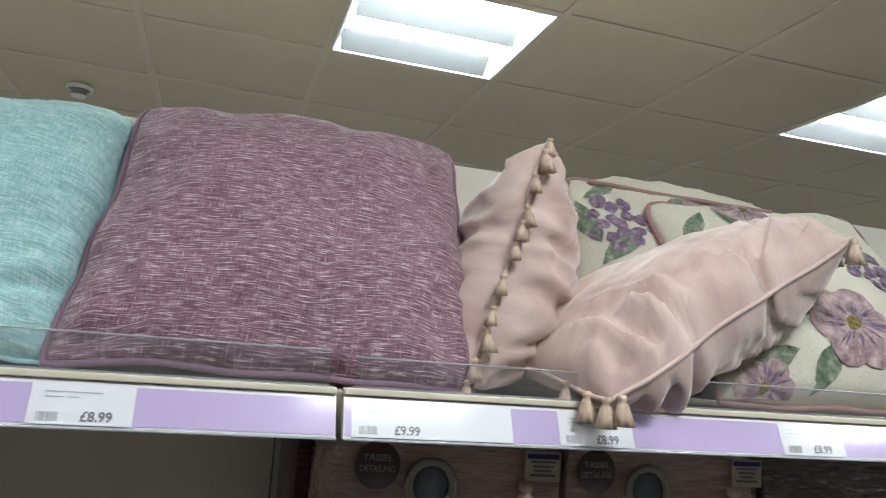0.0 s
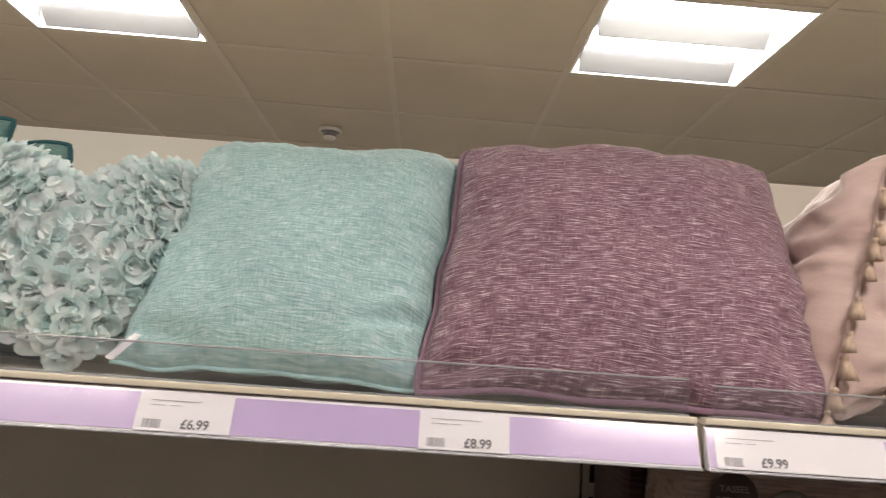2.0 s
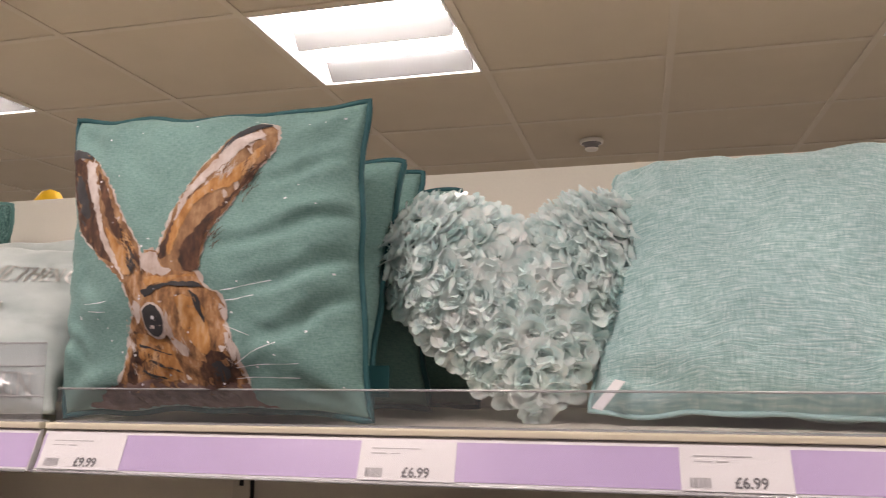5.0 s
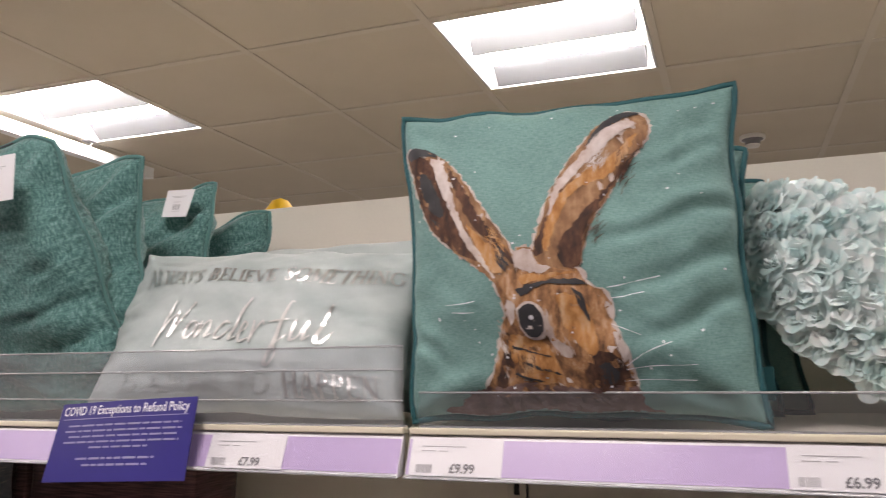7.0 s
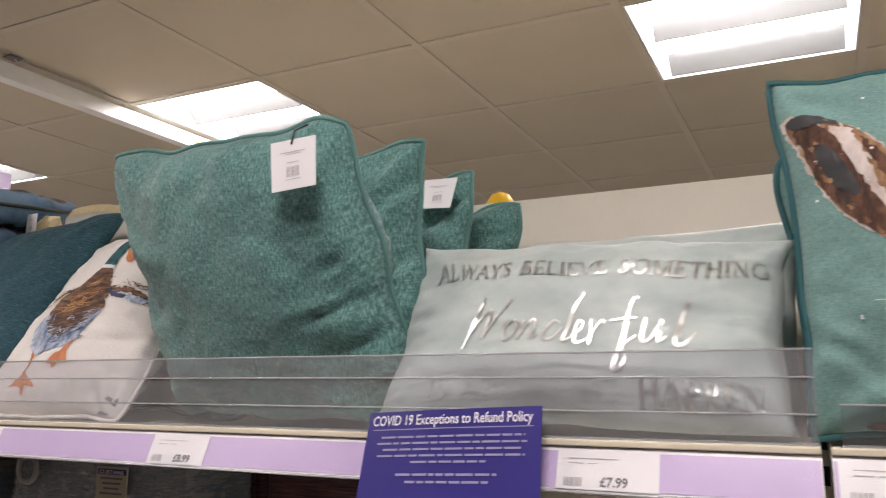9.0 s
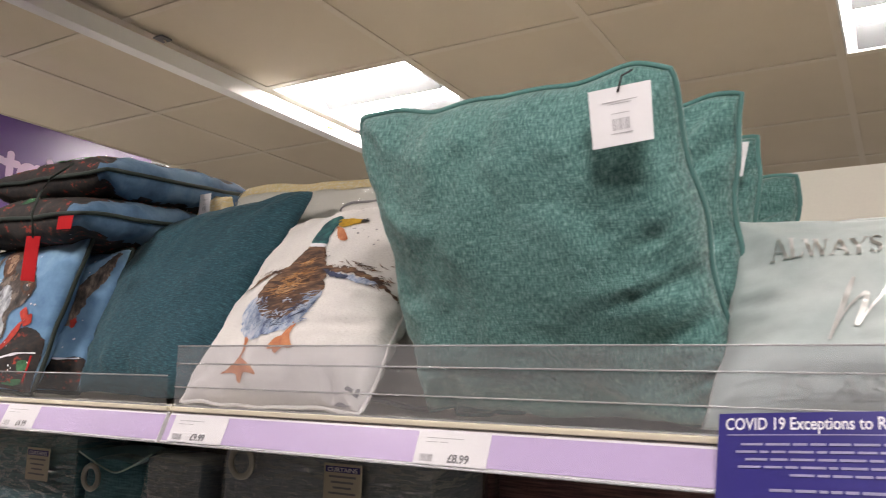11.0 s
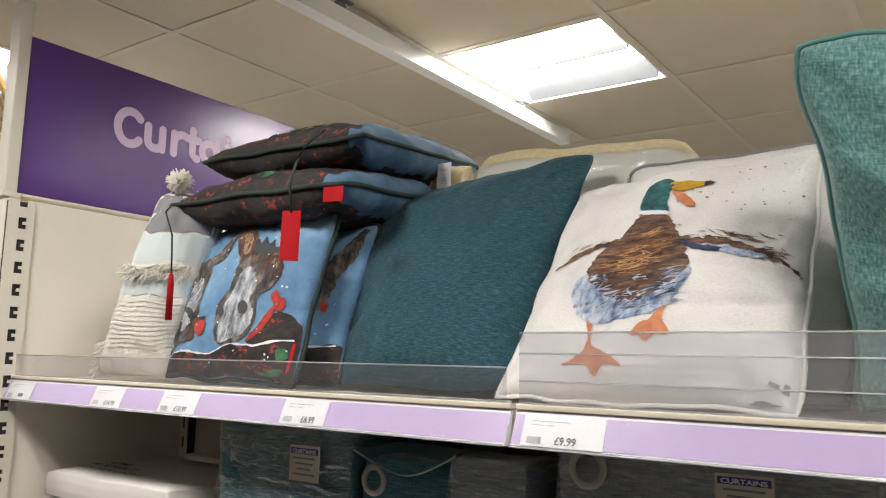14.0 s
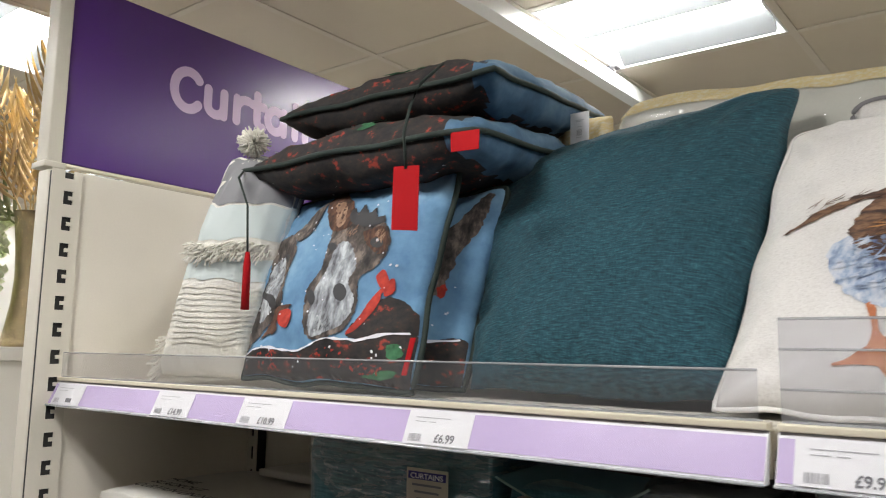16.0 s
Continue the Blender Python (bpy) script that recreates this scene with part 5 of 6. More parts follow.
    if k == 1:
        tag("swing_tag", ((-0.520, 0.205, 0.322), (-0.472, 0.205, 0.319), (-0.464, 0.215, 0.366), (-0.518, 0.215, 0.368)), M_TICKET, w, "white swing tag")

M_GREYCORD = painted("grey_cord", (0.25, 0.24, 0.25), 0.8, 0.1)
M_FOOT = brushed("orange_foot_print", [(0.42, 0.13, 0.06), (0.62, 0.26, 0.12)], (50, 50, 50))

# off-white linen with a brown bird print, kept as plain shapes
w, p = cushion("off-white linen cushion with a brown printed bird shape", ((-1.328, 0.085, 0.010), (-0.926, 0.030, 0.010), (-0.920, 0.270, 0.358), (-1.294, 0.298, 0.344)), 0.11, M_LINEN, M_LINEN, group="linen cushions", rim=0.003, seed=18, crease=0.008, pull=0.02, power=0.5, n=60, folds=((1.0, 0.40, 0.55, 0.44, 0.008, 0.02), (1.0, 0.30, 0.55, 0.26, 0.009, 0.02), (1.0, 0.2, 0.7, 0.15, 0.008, 0.02), (0.9, 0.0, 0.8, 0.12, 0.010, 0.025)))
M_BIRDBROWN = brushed("dark_brown_brush_print", [(0.03, 0.018, 0.016), (0.07, 0.038, 0.03), (0.16, 0.085, 0.05), (0.28, 0.16, 0.09)], (30, 60, 150))
M_INKBLUE = brushed("ink_blue_print", [(0.012, 0.016, 0.04), (0.05, 0.07, 0.14)], (60, 60, 60))
M_HEADTEAL = brushed("bottle_teal_print", [(0.006, 0.035, 0.05), (0.012, 0.09, 0.10), (0.03, 0.16, 0.15)], (60, 60, 60))
M_BILL = brushed("ochre_yellow_print", [(0.36, 0.19, 0.015), (0.66, 0.40, 0.03)], (60, 60, 60))
M_BLUEWASH = brushed("blue_wash_print", [(0.06, 0.09, 0.20), (0.30, 0.38, 0.52), (0.62, 0.64, 0.68)], (70, 70, 40))
for mat_, nm_, lab_, lift_, rough_, shape_ in (
        (M_BLUEWASH, "printed_stroke", "blue wash printed strokes", 0.0010, 0.006, [(0.29, 0.41), (0.245, 0.40), (0.245, 0.34), (0.31, 0.245), (0.39, 0.205), (0.54, 0.215), (0.625, 0.265), (0.66, 0.33), (0.67, 0.40), (0.6, 0.42), (0.4, 0.42)]),
        (M_BIRDBROWN, "printed_body", "umber printed patch", 0.0016, 0.007, [(0.435, 0.68), (0.525, 0.665), (0.595, 0.573), (0.64, 0.487), (0.655, 0.40), (0.60, 0.32), (0.505, 0.285), (0.40, 0.31), (0.32, 0.37), (0.28, 0.42), (0.32, 0.487), (0.39, 0.58)]),
        (M_BIRDBROWN, "printed_wing", "umber printed strokes", 0.0014, 0.008, [(0.60, 0.55), (0.69, 0.54), (0.78, 0.535), (0.87, 0.505), (0.925, 0.46), (0.985, 0.415), (0.94, 0.437), (0.87, 0.475), (0.77, 0.51), (0.66, 0.515)]),
        (M_INKBLUE, "printed_stroke", "dark blue printed strokes", 0.0020, 0.004, [(0.60, 0.53), (0.68, 0.515), (0.78, 0.495), (0.72, 0.485), (0.65, 0.497)]),
        (M_BLUEWASH, "printed_stroke", "blue wash printed strokes", 0.0022, 0.005, [(0.68, 0.513), (0.78, 0.503), (0.87, 0.485), (0.89, 0.466), (0.83, 0.462), (0.76, 0.482)]),
        (M_BIRDBROWN, "printed_wing", "umber printed strokes", 0.0014, 0.006, [(0.40, 0.57), (0.28, 0.566), (0.16, 0.54), (0.094, 0.489), (0.17, 0.515), (0.30, 0.535), (0.38, 0.54)]),
        (M_HEADTEAL, "printed_head", "dark teal printed patch", 0.0020, 0.002, [(0.43, 0.69), (0.427, 0.74), (0.45, 0.795), (0.505, 0.83), (0.55, 0.815), (0.54, 0.763), (0.528, 0.714), (0.53, 0.668)]),
        (M_BILL, "printed_bill", "yellow printed patch", 0.0028, 0.001, [(0.535, 0.798), (0.577, 0.812), (0.658, 0.803), (0.705, 0.795), (0.673, 0.782), (0.60, 0.762), (0.545, 0.764)]),
        (M_FOOT, "printed_stroke", "orange printed stroke", 0.0024, 0.001, [(0.543, 0.756), (0.588, 0.748), (0.636, 0.70), (0.603, 0.692), (0.571, 0.714)]),
        (M_FOOT, "printed_foot", "orange printed patch", 0.0014, 0.002, [(0.339, 0.216), (0.356, 0.213), (0.382, 0.131), (0.474, 0.097), (0.515, 0.071), (0.455, 0.071), (0.403, 0.043), (0.375, 0.069), (0.278, 0.084), (0.33, 0.1), (0.357, 0.13)]),
        (M_FOOT, "printed_foot", "orange printed patch", 0.0014, 0.002, [(0.614, 0.271), (0.629, 0.272), (0.626, 0.222), (0.661, 0.169), (0.619, 0.168), (0.588, 0.142), (0.561, 0.158), (0.531, 0.155), (0.548, 0.187), (0.59, 0.216)])):
    if nm_ in ("printed_head", "printed_bill") or lab_ == "orange printed stroke":
        shape_ = [(x - 0.03 * (y - 0.66) / 0.14, 0.66 + (y - 0.66) * 1.22) for x, y in shape_]
    part(nm_, p.patch([shape_], lift_, rough_, 0.025), mat_, w, lab_)
part("printed_stroke", p.patch([[(0.43, 0.692), (0.528, 0.676), (0.528, 0.660), (0.432, 0.676)]], 0.0034, 0.002, 0.02), M_CARD_TEXT, w, "white printed collar stroke")
part("printed_stroke", p.patch([[(0.645, 0.834), (0.680, 0.826), (0.662, 0.814), (0.642, 0.810)]], 0.0036, 0.001, 0.02), M_INK, w, "dark printed stroke")
brushwork(w, p, ((0.50, 0.50, 0.10, 0.13), (0.46, 0.40, 0.15, 0.08)), 90, 0.14, 0.006, 0.15, M_UMBER, "dark printed brush marks", 41, 0.0020)
brushwork(w, p, ((0.50, 0.52, 0.07, 0.08), (0.46, 0.44, 0.10, 0.06)), 60, 0.12, 0.005, 0.15, M_ORANGE, "orange-brown printed brush marks", 42, 0.0028)
brushwork(w, p, ((0.45, 0.29, 0.16, 0.05), (0.33, 0.34, 0.06, 0.06), (0.63, 0.34, 0.03, 0.08)), 70, 0.11, 0.006, 0.25, M_BLUEWASH, "blue wash printed brush marks", 43, 0.0030)
brushwork(w, p, ((0.48, 0.27, 0.13, 0.03), (0.60, 0.33, 0.05, 0.05)), 24, 0.10, 0.005, 0.3, M_INKBLUE, "dark blue printed brush marks", 46, 0.0034)
brushwork(w, p, ((0.78, 0.545, 0.17, 0.022), (0.90, 0.48, 0.06, 0.03)), 34, 0.09, 0.005, -0.3, M_BIRDBROWN, "umber printed brush marks", 44)
brushwork(w, p, ((0.26, 0.56, 0.14, 0.03),), 16, 0.10, 0.005, 0.45, M_BIRDBROWN, "umber printed brush marks", 45)
spots = [disc(rng.uniform(0.5, 0.97), rng.uniform(0.6, 0.97), rng.uniform(0.002, 0.006), 5) for _ in range(40)]
part("printed_spots", p.patch(spots, 0.0016, 0.0, 0.03, False), M_GREYINK, w, "grey printed spatters")["kind"] = "stuff"
for shape_ in ([(0.93, 0.06), (0.955, 0.06), (0.955, 0.075), (0.93, 0.075)], [(0.965, 0.05), (0.98, 0.05), (0.98, 0.08), (0.965, 0.08)], [(0.86, 0.012), (0.93, 0.008), (0.97, 0.02), (0.92, 0.022)]):
    part("printed_mark", p.patch([shape_], 0.0016, 0.003, 0.02, False), M_GREYINK, w, "small grey printed mark")
cushion("off-white linen cushion standing behind the printed one", ((-1.23, 0.22, 0.012), (-0.90, 0.20, 0.012), (-0.86, 0.36, 0.395), (-1.238, 0.364, 0.390)), 0.10, M_LINEN, M_GREYCORD, group="linen cushions", seed=19, n=30)

# plain dark teal
cushion("plain dark teal cotton cushion leaning with one corner high", ((-1.672, 0.135, 0.013), (-1.315, 0.115, 0.012), (-1.284, 0.350, 0.425), (-1.735, 0.320, 0.372)), 0.15, M_TEAL, group="teal cushions", seed=21, crease=0.007, pull=0.035, power=0.5, n=56, folds=((0.0, 0.22, 0.16, 0.26, 0.012, 0.022), (0.0, 0.32, 0.12, 0.40, 0.009, 0.02), (0.02, 0.9, 0.2, 0.8, 0.008, 0.025)))
cushion("plain dark teal cotton cushion tucked behind the front one", ((-1.62, 0.29, 0.012), (-1.24, 0.27, 0.012), (-1.20, 0.41, 0.345), (-1.62, 0.42, 0.385)), 0.09, M_TEAL, group="teal cushions", seed=22, n=30)

# snowy blue cushions with a grey animal print, kept as plain shapes


def snowy(corners, thick, seed, full=True):
    w, p = cushion("snowy blue printed cushion with grey and dark painted shapes", corners, thick, M_NIGHT, M_CORD, group="snowy printed cushions", rim=0.0045, seed=seed, crease=0.006, pull=0.03, power=0.5, n=60)
    edge_ = [(0.022, 0.122), (0.246, 0.119), (0.469, 0.128), (0.619, 0.159), (0.819, 0.181), (0.975, 0.216)]
    part("dark_ground", p.patch([[(0.01, edge_[0][1])] + edge_[1:5] + [(0.99, edge_[5][1]), (0.99, 0.01), (0.01, 0.01)]], 0.0016, 0.003, 0.018), M_BERRY, w, "dark printed ground with red berries")
    if full:
        for mat_, nm_, lab_, lift_, shape_ in (
                (M_GREYDARK, "printed_patch", "dark grey printed patch", 0.0018, [(0.449, 0.791), (0.523, 0.840), (0.761, 0.716), (0.812, 0.622), (0.791, 0.509), (0.727, 0.443), (0.739, 0.313), (0.682, 0.203), (0.558, 0.155), (0.463, 0.222), (0.430, 0.387), (0.485, 0.503), (0.491, 0.628)]),
                (M_GREYPALE, "printed_patch", "pale grey printed patch", 0.0026, [(0.553, 0.615), (0.611, 0.626), (0.687, 0.512), (0.677, 0.421), (0.722, 0.333), (0.674, 0.228), (0.542, 0.174), (0.486, 0.248), (0.477, 0.372), (0.527, 0.500)]),
                (M_UMBER, "printed_ear", "brown printed stroke", 0.0030, [(0.452, 0.734), (0.354, 0.935), (0.382, 1.000), (0.561, 0.832), (0.576, 0.725)]),
                (M_TAN, "printed_stroke", "tan printed stroke", 0.0034, [(0.488, 0.745), (0.430, 0.871), (0.470, 0.887), (0.535, 0.764)]),
                (M_INK, "printed_stroke", "dark printed stroke", 0.0034, [(0.553, 0.783), (0.557, 0.844), (0.610, 0.789), (0.606, 0.857), (0.660, 0.792), (0.691, 0.813), (0.711, 0.757), (0.749, 0.757), (0.758, 0.712), (0.638, 0.716)]),
                (M_UMBER, "printed_stroke", "brown printed stroke", 0.0030, [(0.665, 0.682), (0.771, 0.691), (0.808, 0.622), (0.781, 0.554), (0.713, 0.604)]),
                (M_INK, "printed_spot", "dark printed spot", 0.0038, [(0.551, 0.605), (0.550, 0.590), (0.532, 0.585), (0.508, 0.594), (0.492, 0.612), (0.493, 0.629), (0.511, 0.633), (0.536, 0.623)]),
                (M_INK, "printed_spot", "dark printed spot", 0.0038, [(0.783, 0.612), (0.780, 0.594), (0.761, 0.587), (0.737, 0.596), (0.721, 0.616), (0.723, 0.634), (0.743, 0.640), (0.768, 0.631)]),
                (M_INK, "printed_spot", "dark printed spot", 0.0038, [(0.497, 0.357), (0.498, 0.331), (0.483, 0.321), (0.460, 0.333), (0.443, 0.360), (0.441, 0.387), (0.457, 0.397), (0.480, 0.384)]),
                (M_INK, "printed_spot", "dark printed spot", 0.0038, [(0.683, 0.372), (0.680, 0.344), (0.659, 0.333), (0.630, 0.345), (0.611, 0.374), (0.612, 0.402), (0.634, 0.413), (0.664, 0.401)]),
                (M_CARD_TEXT, "printed_spot", "small white printed spot", 0.0044, [(0.763, 0.622), (0.763, 0.618), (0.758, 0.616), (0.753, 0.618), (0.749, 0.623), (0.749, 0.628), (0.754, 0.630), (0.759, 0.628)]),
                (M_GREYDARK, "printed_ear", "dark grey printed stroke", 0.0030, [(0.177, 0.759), (0.264, 0.865), (0.363, 0.940), (0.343, 0.799), (0.280, 0.698)]),
                (M_GREYDARK, "printed_patch", "dark grey printed patch", 0.0018, [(0.075, 0.740), (0.177, 0.759), (0.272, 0.633), (0.247, 0.526), (0.287, 0.326), (0.196, 0.212), (0.025, 0.139), (0.031, 0.198), (0.038, 0.363), (0.089, 0.510), (0.030, 0.682)]),
                (M_GREYPALE, "printed_stroke", "pale grey printed stroke", 0.0024, [(0.094, 0.589), (0.182, 0.609), (0.252, 0.428), (0.217, 0.304), (0.138, 0.266), (0.114, 0.400)]),
                (M_INK, "printed_spot", "dark printed spot", 0.0034, [(0.249, 0.354), (0.253, 0.326), (0.235, 0.317), (0.205, 0.332), (0.180, 0.363), (0.000, 0.453), (0.194, 0.401), (0.226, 0.385)]),
                (M_INK, "printed_spot", "dark printed spot", 0.0034, [(0.226, 0.609), (0.229, 0.591), (0.215, 0.587), (0.191, 0.599), (0.171, 0.620), (0.168, 0.638), (0.183, 0.642), (0.207, 0.630)]),
                (M_BERRY, "dark_ground", "dark printed ground", 0.0022, [(0.709, 0.185), (0.816, 0.316), (0.904, 0.365), (0.980, 0.317), (0.997, 0.271), (0.975, 0.214)]),
                (M_REDPRINT, "printed_bow", "red printed bow", 0.0036, [(0.800, 0.447), (0.828, 0.476), (0.866, 0.424), (0.839, 0.397)]),
                (M_REDPRINT, "printed_bow", "red printed bow", 0.0037, [(0.849, 0.406), (0.877, 0.446), (0.895, 0.393), (0.867, 0.361)]),
                (M_REDPRINT, "printed_bow", "red printed ribbon", 0.0036, [(0.850, 0.402), (0.838, 0.314), (0.768, 0.228), (0.704, 0.190), (0.757, 0.262), (0.809, 0.347)]),
                (M_REDPRINT, "printed_breast", "red printed spot", 0.0034, [(0.295, 0.306), (0.349, 0.312), (0.370, 0.268), (0.357, 0.220), (0.313, 0.225), (0.280, 0.267)]),
                (M_UMBER, "printed_wing", "brown printed stroke", 0.0032, [(0.194, 0.161), (0.249, 0.263), (0.268, 0.328), (0.353, 0.333), (0.287, 0.279), (0.292, 0.192), (0.236, 0.181)]),
                (M_LEAFPRINT, "printed_leaf", "green printed leaf", 0.0034, [(0.897, 0.149), (0.928, 0.163), (0.956, 0.141), (0.943, 0.102), (0.906, 0.103)]),
                (M_LEAFPRINT, "printed_leaf", "green printed leaf", 0.0034, [(0.778, 0.029), (0.864, 0.058), (0.944, 0.058), (0.879, 0.027)])):
            part(nm_, p.patch([shape_], lift_, 0.0010 if "red" in lab_ or "spot" in nm_ else 0.004, 0.018), mat_, w, lab_)
        brushwork(w, p, ((0.613, 0.447, 0.07, 0.10), (0.579, 0.247, 0.05, 0.06), (0.000, 0.503, 0.02, 0.10)), 50, 0.07, 0.004, 1.2, M_GREYPALE, "pale printed brush marks", seed + 60, 0.0032)
        brushwork(w, p, ((0.737, 0.556, 0.05, 0.08), (0.583, 0.226, 0.05, 0.05), (0.096, 0.253, 0.03, 0.06)), 40, 0.06, 0.004, 1.2, M_INK, "dark printed brush marks", seed + 61, 0.0036)
        brushwork(w, p, ((0.596, 0.691, 0.06, 0.03), (0.763, 0.648, 0.03, 0.03)), 24, 0.06, 0.005, 1.3, M_TAN, "tan printed brush marks", seed + 62, 0.0040)
        brushwork(w, p, ((0.62, 0.08, 0.12, 0.04), (0.25, 0.07, 0.08, 0.04), (0.80, 0.06, 0.08, 0.03)), 40, 0.025, 0.012, 0.6, M_REDPRINT, "small red printed berries", seed + 63, 0.0036)
    else:
        part("grey_strip", p.patch([[(0.72, 0.45), (0.80, 0.75), (0.93, 0.95), (0.96, 0.85), (0.90, 0.6), (0.84, 0.4)]], 0.0018, 0.008, 0.03), M_GREYDARK, w, "dark grey printed patch")
        part("red_bow", p.patch([disc(0.86, 0.42, 0.024, 8, 1.5)], 0.0030, 0.008, 0.03), M_REDPRINT, w, "red printed bow")
    snow = [disc(rng.uniform(0.03, 0.97), rng.uniform(0.05, 0.97), rng.uniform(0.003, 0.007), 5) for _ in range(60)]
    part("snow_flecks", p.patch(snow, 0.0036, 0.0, 0.03, False), M_CARD_TEXT, w, "white printed snow flecks")["kind"] = "stuff"
    part("snow_line", p.patch([[(x, y + 0.005) for x, y in edge_] + [(x, y - 0.005) for x, y in edge_[::-1]]], 0.0040, 0.004, 0.03, False), M_CARD_TEXT, w, "white printed snow line")
    return w, p


M_GREYDARK = brushed("grey_brown_brush_print", [(0.02, 0.018, 0.018), (0.08, 0.065, 0.06), (0.25, 0.2, 0.17)], (60, 60, 30))
M_TAN = brushed("tan_brush_print", [(0.20, 0.11, 0.07), (0.42, 0.27, 0.18)], (60, 60, 30))
M_GREYPALE = brushed("pale_grey_brush_print", [(0.08, 0.08, 0.09), (0.30, 0.32, 0.35), (0.62, 0.66, 0.69)], (70, 70, 22))
M_REDPRINT = brushed("red_brush_print", [(0.28, 0.02, 0.015), (0.55, 0.05, 0.03)], (60, 60, 60))
M_LEAFPRINT = brushed("green_brush_print", [(0.015, 0.09, 0.04), (0.06, 0.22, 0.10)], (60, 60, 60))
w, p = snowy(((-2.085, 0.085, 0.016), (-1.712, 0.070, 0.012), (-1.712, 0.170, 0.336), (-2.085, 0.175, 0.312)), 0.095, 23)
tag("ribbon_tab", ((-1.716, 0.050, 0.034), (-1.704, 0.045, 0.034), (-1.695, 0.052, 0.082), (-1.707, 0.056, 0.082)), M_RED, w, "red ribbon tab", False)
snowy(((-2.030, 0.165, 0.016), (-1.690, 0.150, 0.012), (-1.668, 0.235, 0.310), (-2.02, 0.25, 0.31)), 0.10, 24, False)


def flat_cushion(corners, thick, seed):
    """A printed cushion lying flat: dark berries on its front half, dusk blue behind."""
    w, p = cushion("dark berry and dusk blue printed cushion lying flat", corners, thick, M_BLUEPRINT, M_CORD, group="snowy printed cushions", rim=0.0045, seed=seed, crease=0.009, pull=0.03, sag=0.0, power=0.40)
    cover = [o for o in w.children if o.name.startswith("cover")][0]
    cover.data.materials.append(M_BERRY)
    n = 44
    for k, poly in enumerate(cover.data.polygons):
        s, t = (k % (n * n)) // n / n, k % n / n
        if s < 0.90 + 0.05 * noise.noise(Vector((t * 9, seed, 1))):
            poly.material_index = 1
    bm = bmesh.new()
    for side in (1, -1):
        for _ in range(34):
            s, t = rng.uniform(0.02, 0.9), rng.uniform(0.02, 0.98)
            at = p.at(s, t, side, 0.003)
            e = rng.uniform(0.0012, 0.0026)
            bm.faces.new([bm.verts.new(at + Vector((e * math.cos(k * 1.26), 0, 0)) + (p.c[3] - p.c[0]).normalized() * e * math.sin(k * 1.26)) for k in range(5)])
    part("snow_flecks", bm, M_CARD_TEXT, w, "white printed flecks")["kind"] = "stuff"
    bm = bmesh.new()
    for side in (1, -1):
        for _ in range(5):
            s, t = rng.uniform(0.45, 0.7), rng.uniform(0.05, 0.6)
            quad_sheet(lambda a, b: p.at(s + 0.05 * (a - 0.5) + 0.02 * math.sin(b * 9), t + 0.10 * (b - 0.5), side, 0.0028), 3, 5, bm)
    part("leaf_print", bm, M_LEAFPRINT, w, "green printed leaves")["kind"] = "stuff"
    return w, p


w, p = flat_cushion(((-2.135, 0.088, 0.366), (-1.625, 0.070, 0.350), (-1.630, 0.46, 0.380), (-2.07, 0.46, 0.378)), 0.125, 26)
tg = tag("swing_tag", ((-1.722, 0.030, 0.221), (-1.678, 0.030, 0.216), (-1.680, 0.034, 0.302), (-1.724, 0.034, 0.306)), M_RED, w, "long red card swing tag", False)
part("tag_cord", tube([(-1.702, 0.033, 0.300), (-1.700, 0.024, 0.345), (-1.698, 0.034, 0.385), (-1.694, 0.05, 0.42), (-1.688, 0.09, 0.458)], 0.0022, 6), M_CORD, tg, "dark cord loop")
tag("maker_tab", ((-1.626, 0.030, 0.310), (-1.584, 0.030, 0.308), (-1.586, 0.034, 0.334), (-1.630, 0.034, 0.336)), M_RED, w, "small red cloth tab", False)
tc = part("tassel_cord", tube([(-2.112, 0.086, 0.362), (-2.075, 0.05, 0.34), (-2.042, 0.045, 0.29), (-2.036, 0.045, 0.21)], 0.0018, 6), M_CORD, w, "dark hanging cord")
bm = tube([(-2.036, 0.045, 0.215), (-2.036, 0.045, 0.195), (-2.036, 0.045, 0.125)], 0.0065, 10, taper=[0.5, 0.9, 1.0])
part("red_tassel", bm, M_RED, tc, "dark red tassel")
flat_cushion(((-2.072, 0.132, 0.458), (-1.625, 0.120, 0.446), (-1.650, 0.56, 0.486), (-2.06, 0.52, 0.472)), 0.125, 27)

# cream throw cushion with bands and fringe
p = Pillow(((-2.318, 0.085, 0.016), (-2.105, 0.125, 0.014), (-2.035, 0.17, 0.385), (-2.150, 0.09, 0.395)), 0.13, 0.0, 0.006, 28, 0.25, 0.45)
w = thing("cushion", (-2.20, 0.12, 0.014), "cream woven cushion with grey and pale blue bands and fringe", "cushion")
part("cover", p.body(40), M_THROW, w)
for t0, t1, mat_, nm in ((0.78, 0.99, M_GREYBAND, "grey_band"), (0.62, 0.77, M_BLUEBAND, "pale_blue_band"), (0.44, 0.53, M_BLUEBAND, "pale_blue_band")):
    bm = quad_sheet(lambda s, t: p.at(0.004 + 0.992 * s, t0 + (t1 - t0) * t, 1, 0.0012), 26, 6)
    quad_sheet(lambda s, t: p.at(0.996 - 0.992 * s, t0 + (t1 - t0) * t, -1, 0.0012), 26, 6, bm)
    part(nm, bm, mat_, w)
bm = bmesh.new()
for k in range(11):
    t = 0.16 + 0.024 * k
    quad_sheet(lambda s, q: p.at(0.01 + 0.98 * s, t + 0.009 * q, 1, 0.0018), 22, 1, bm)
part("ribbed_stripes", bm, M_FRINGE, w, "raised cream stripes")


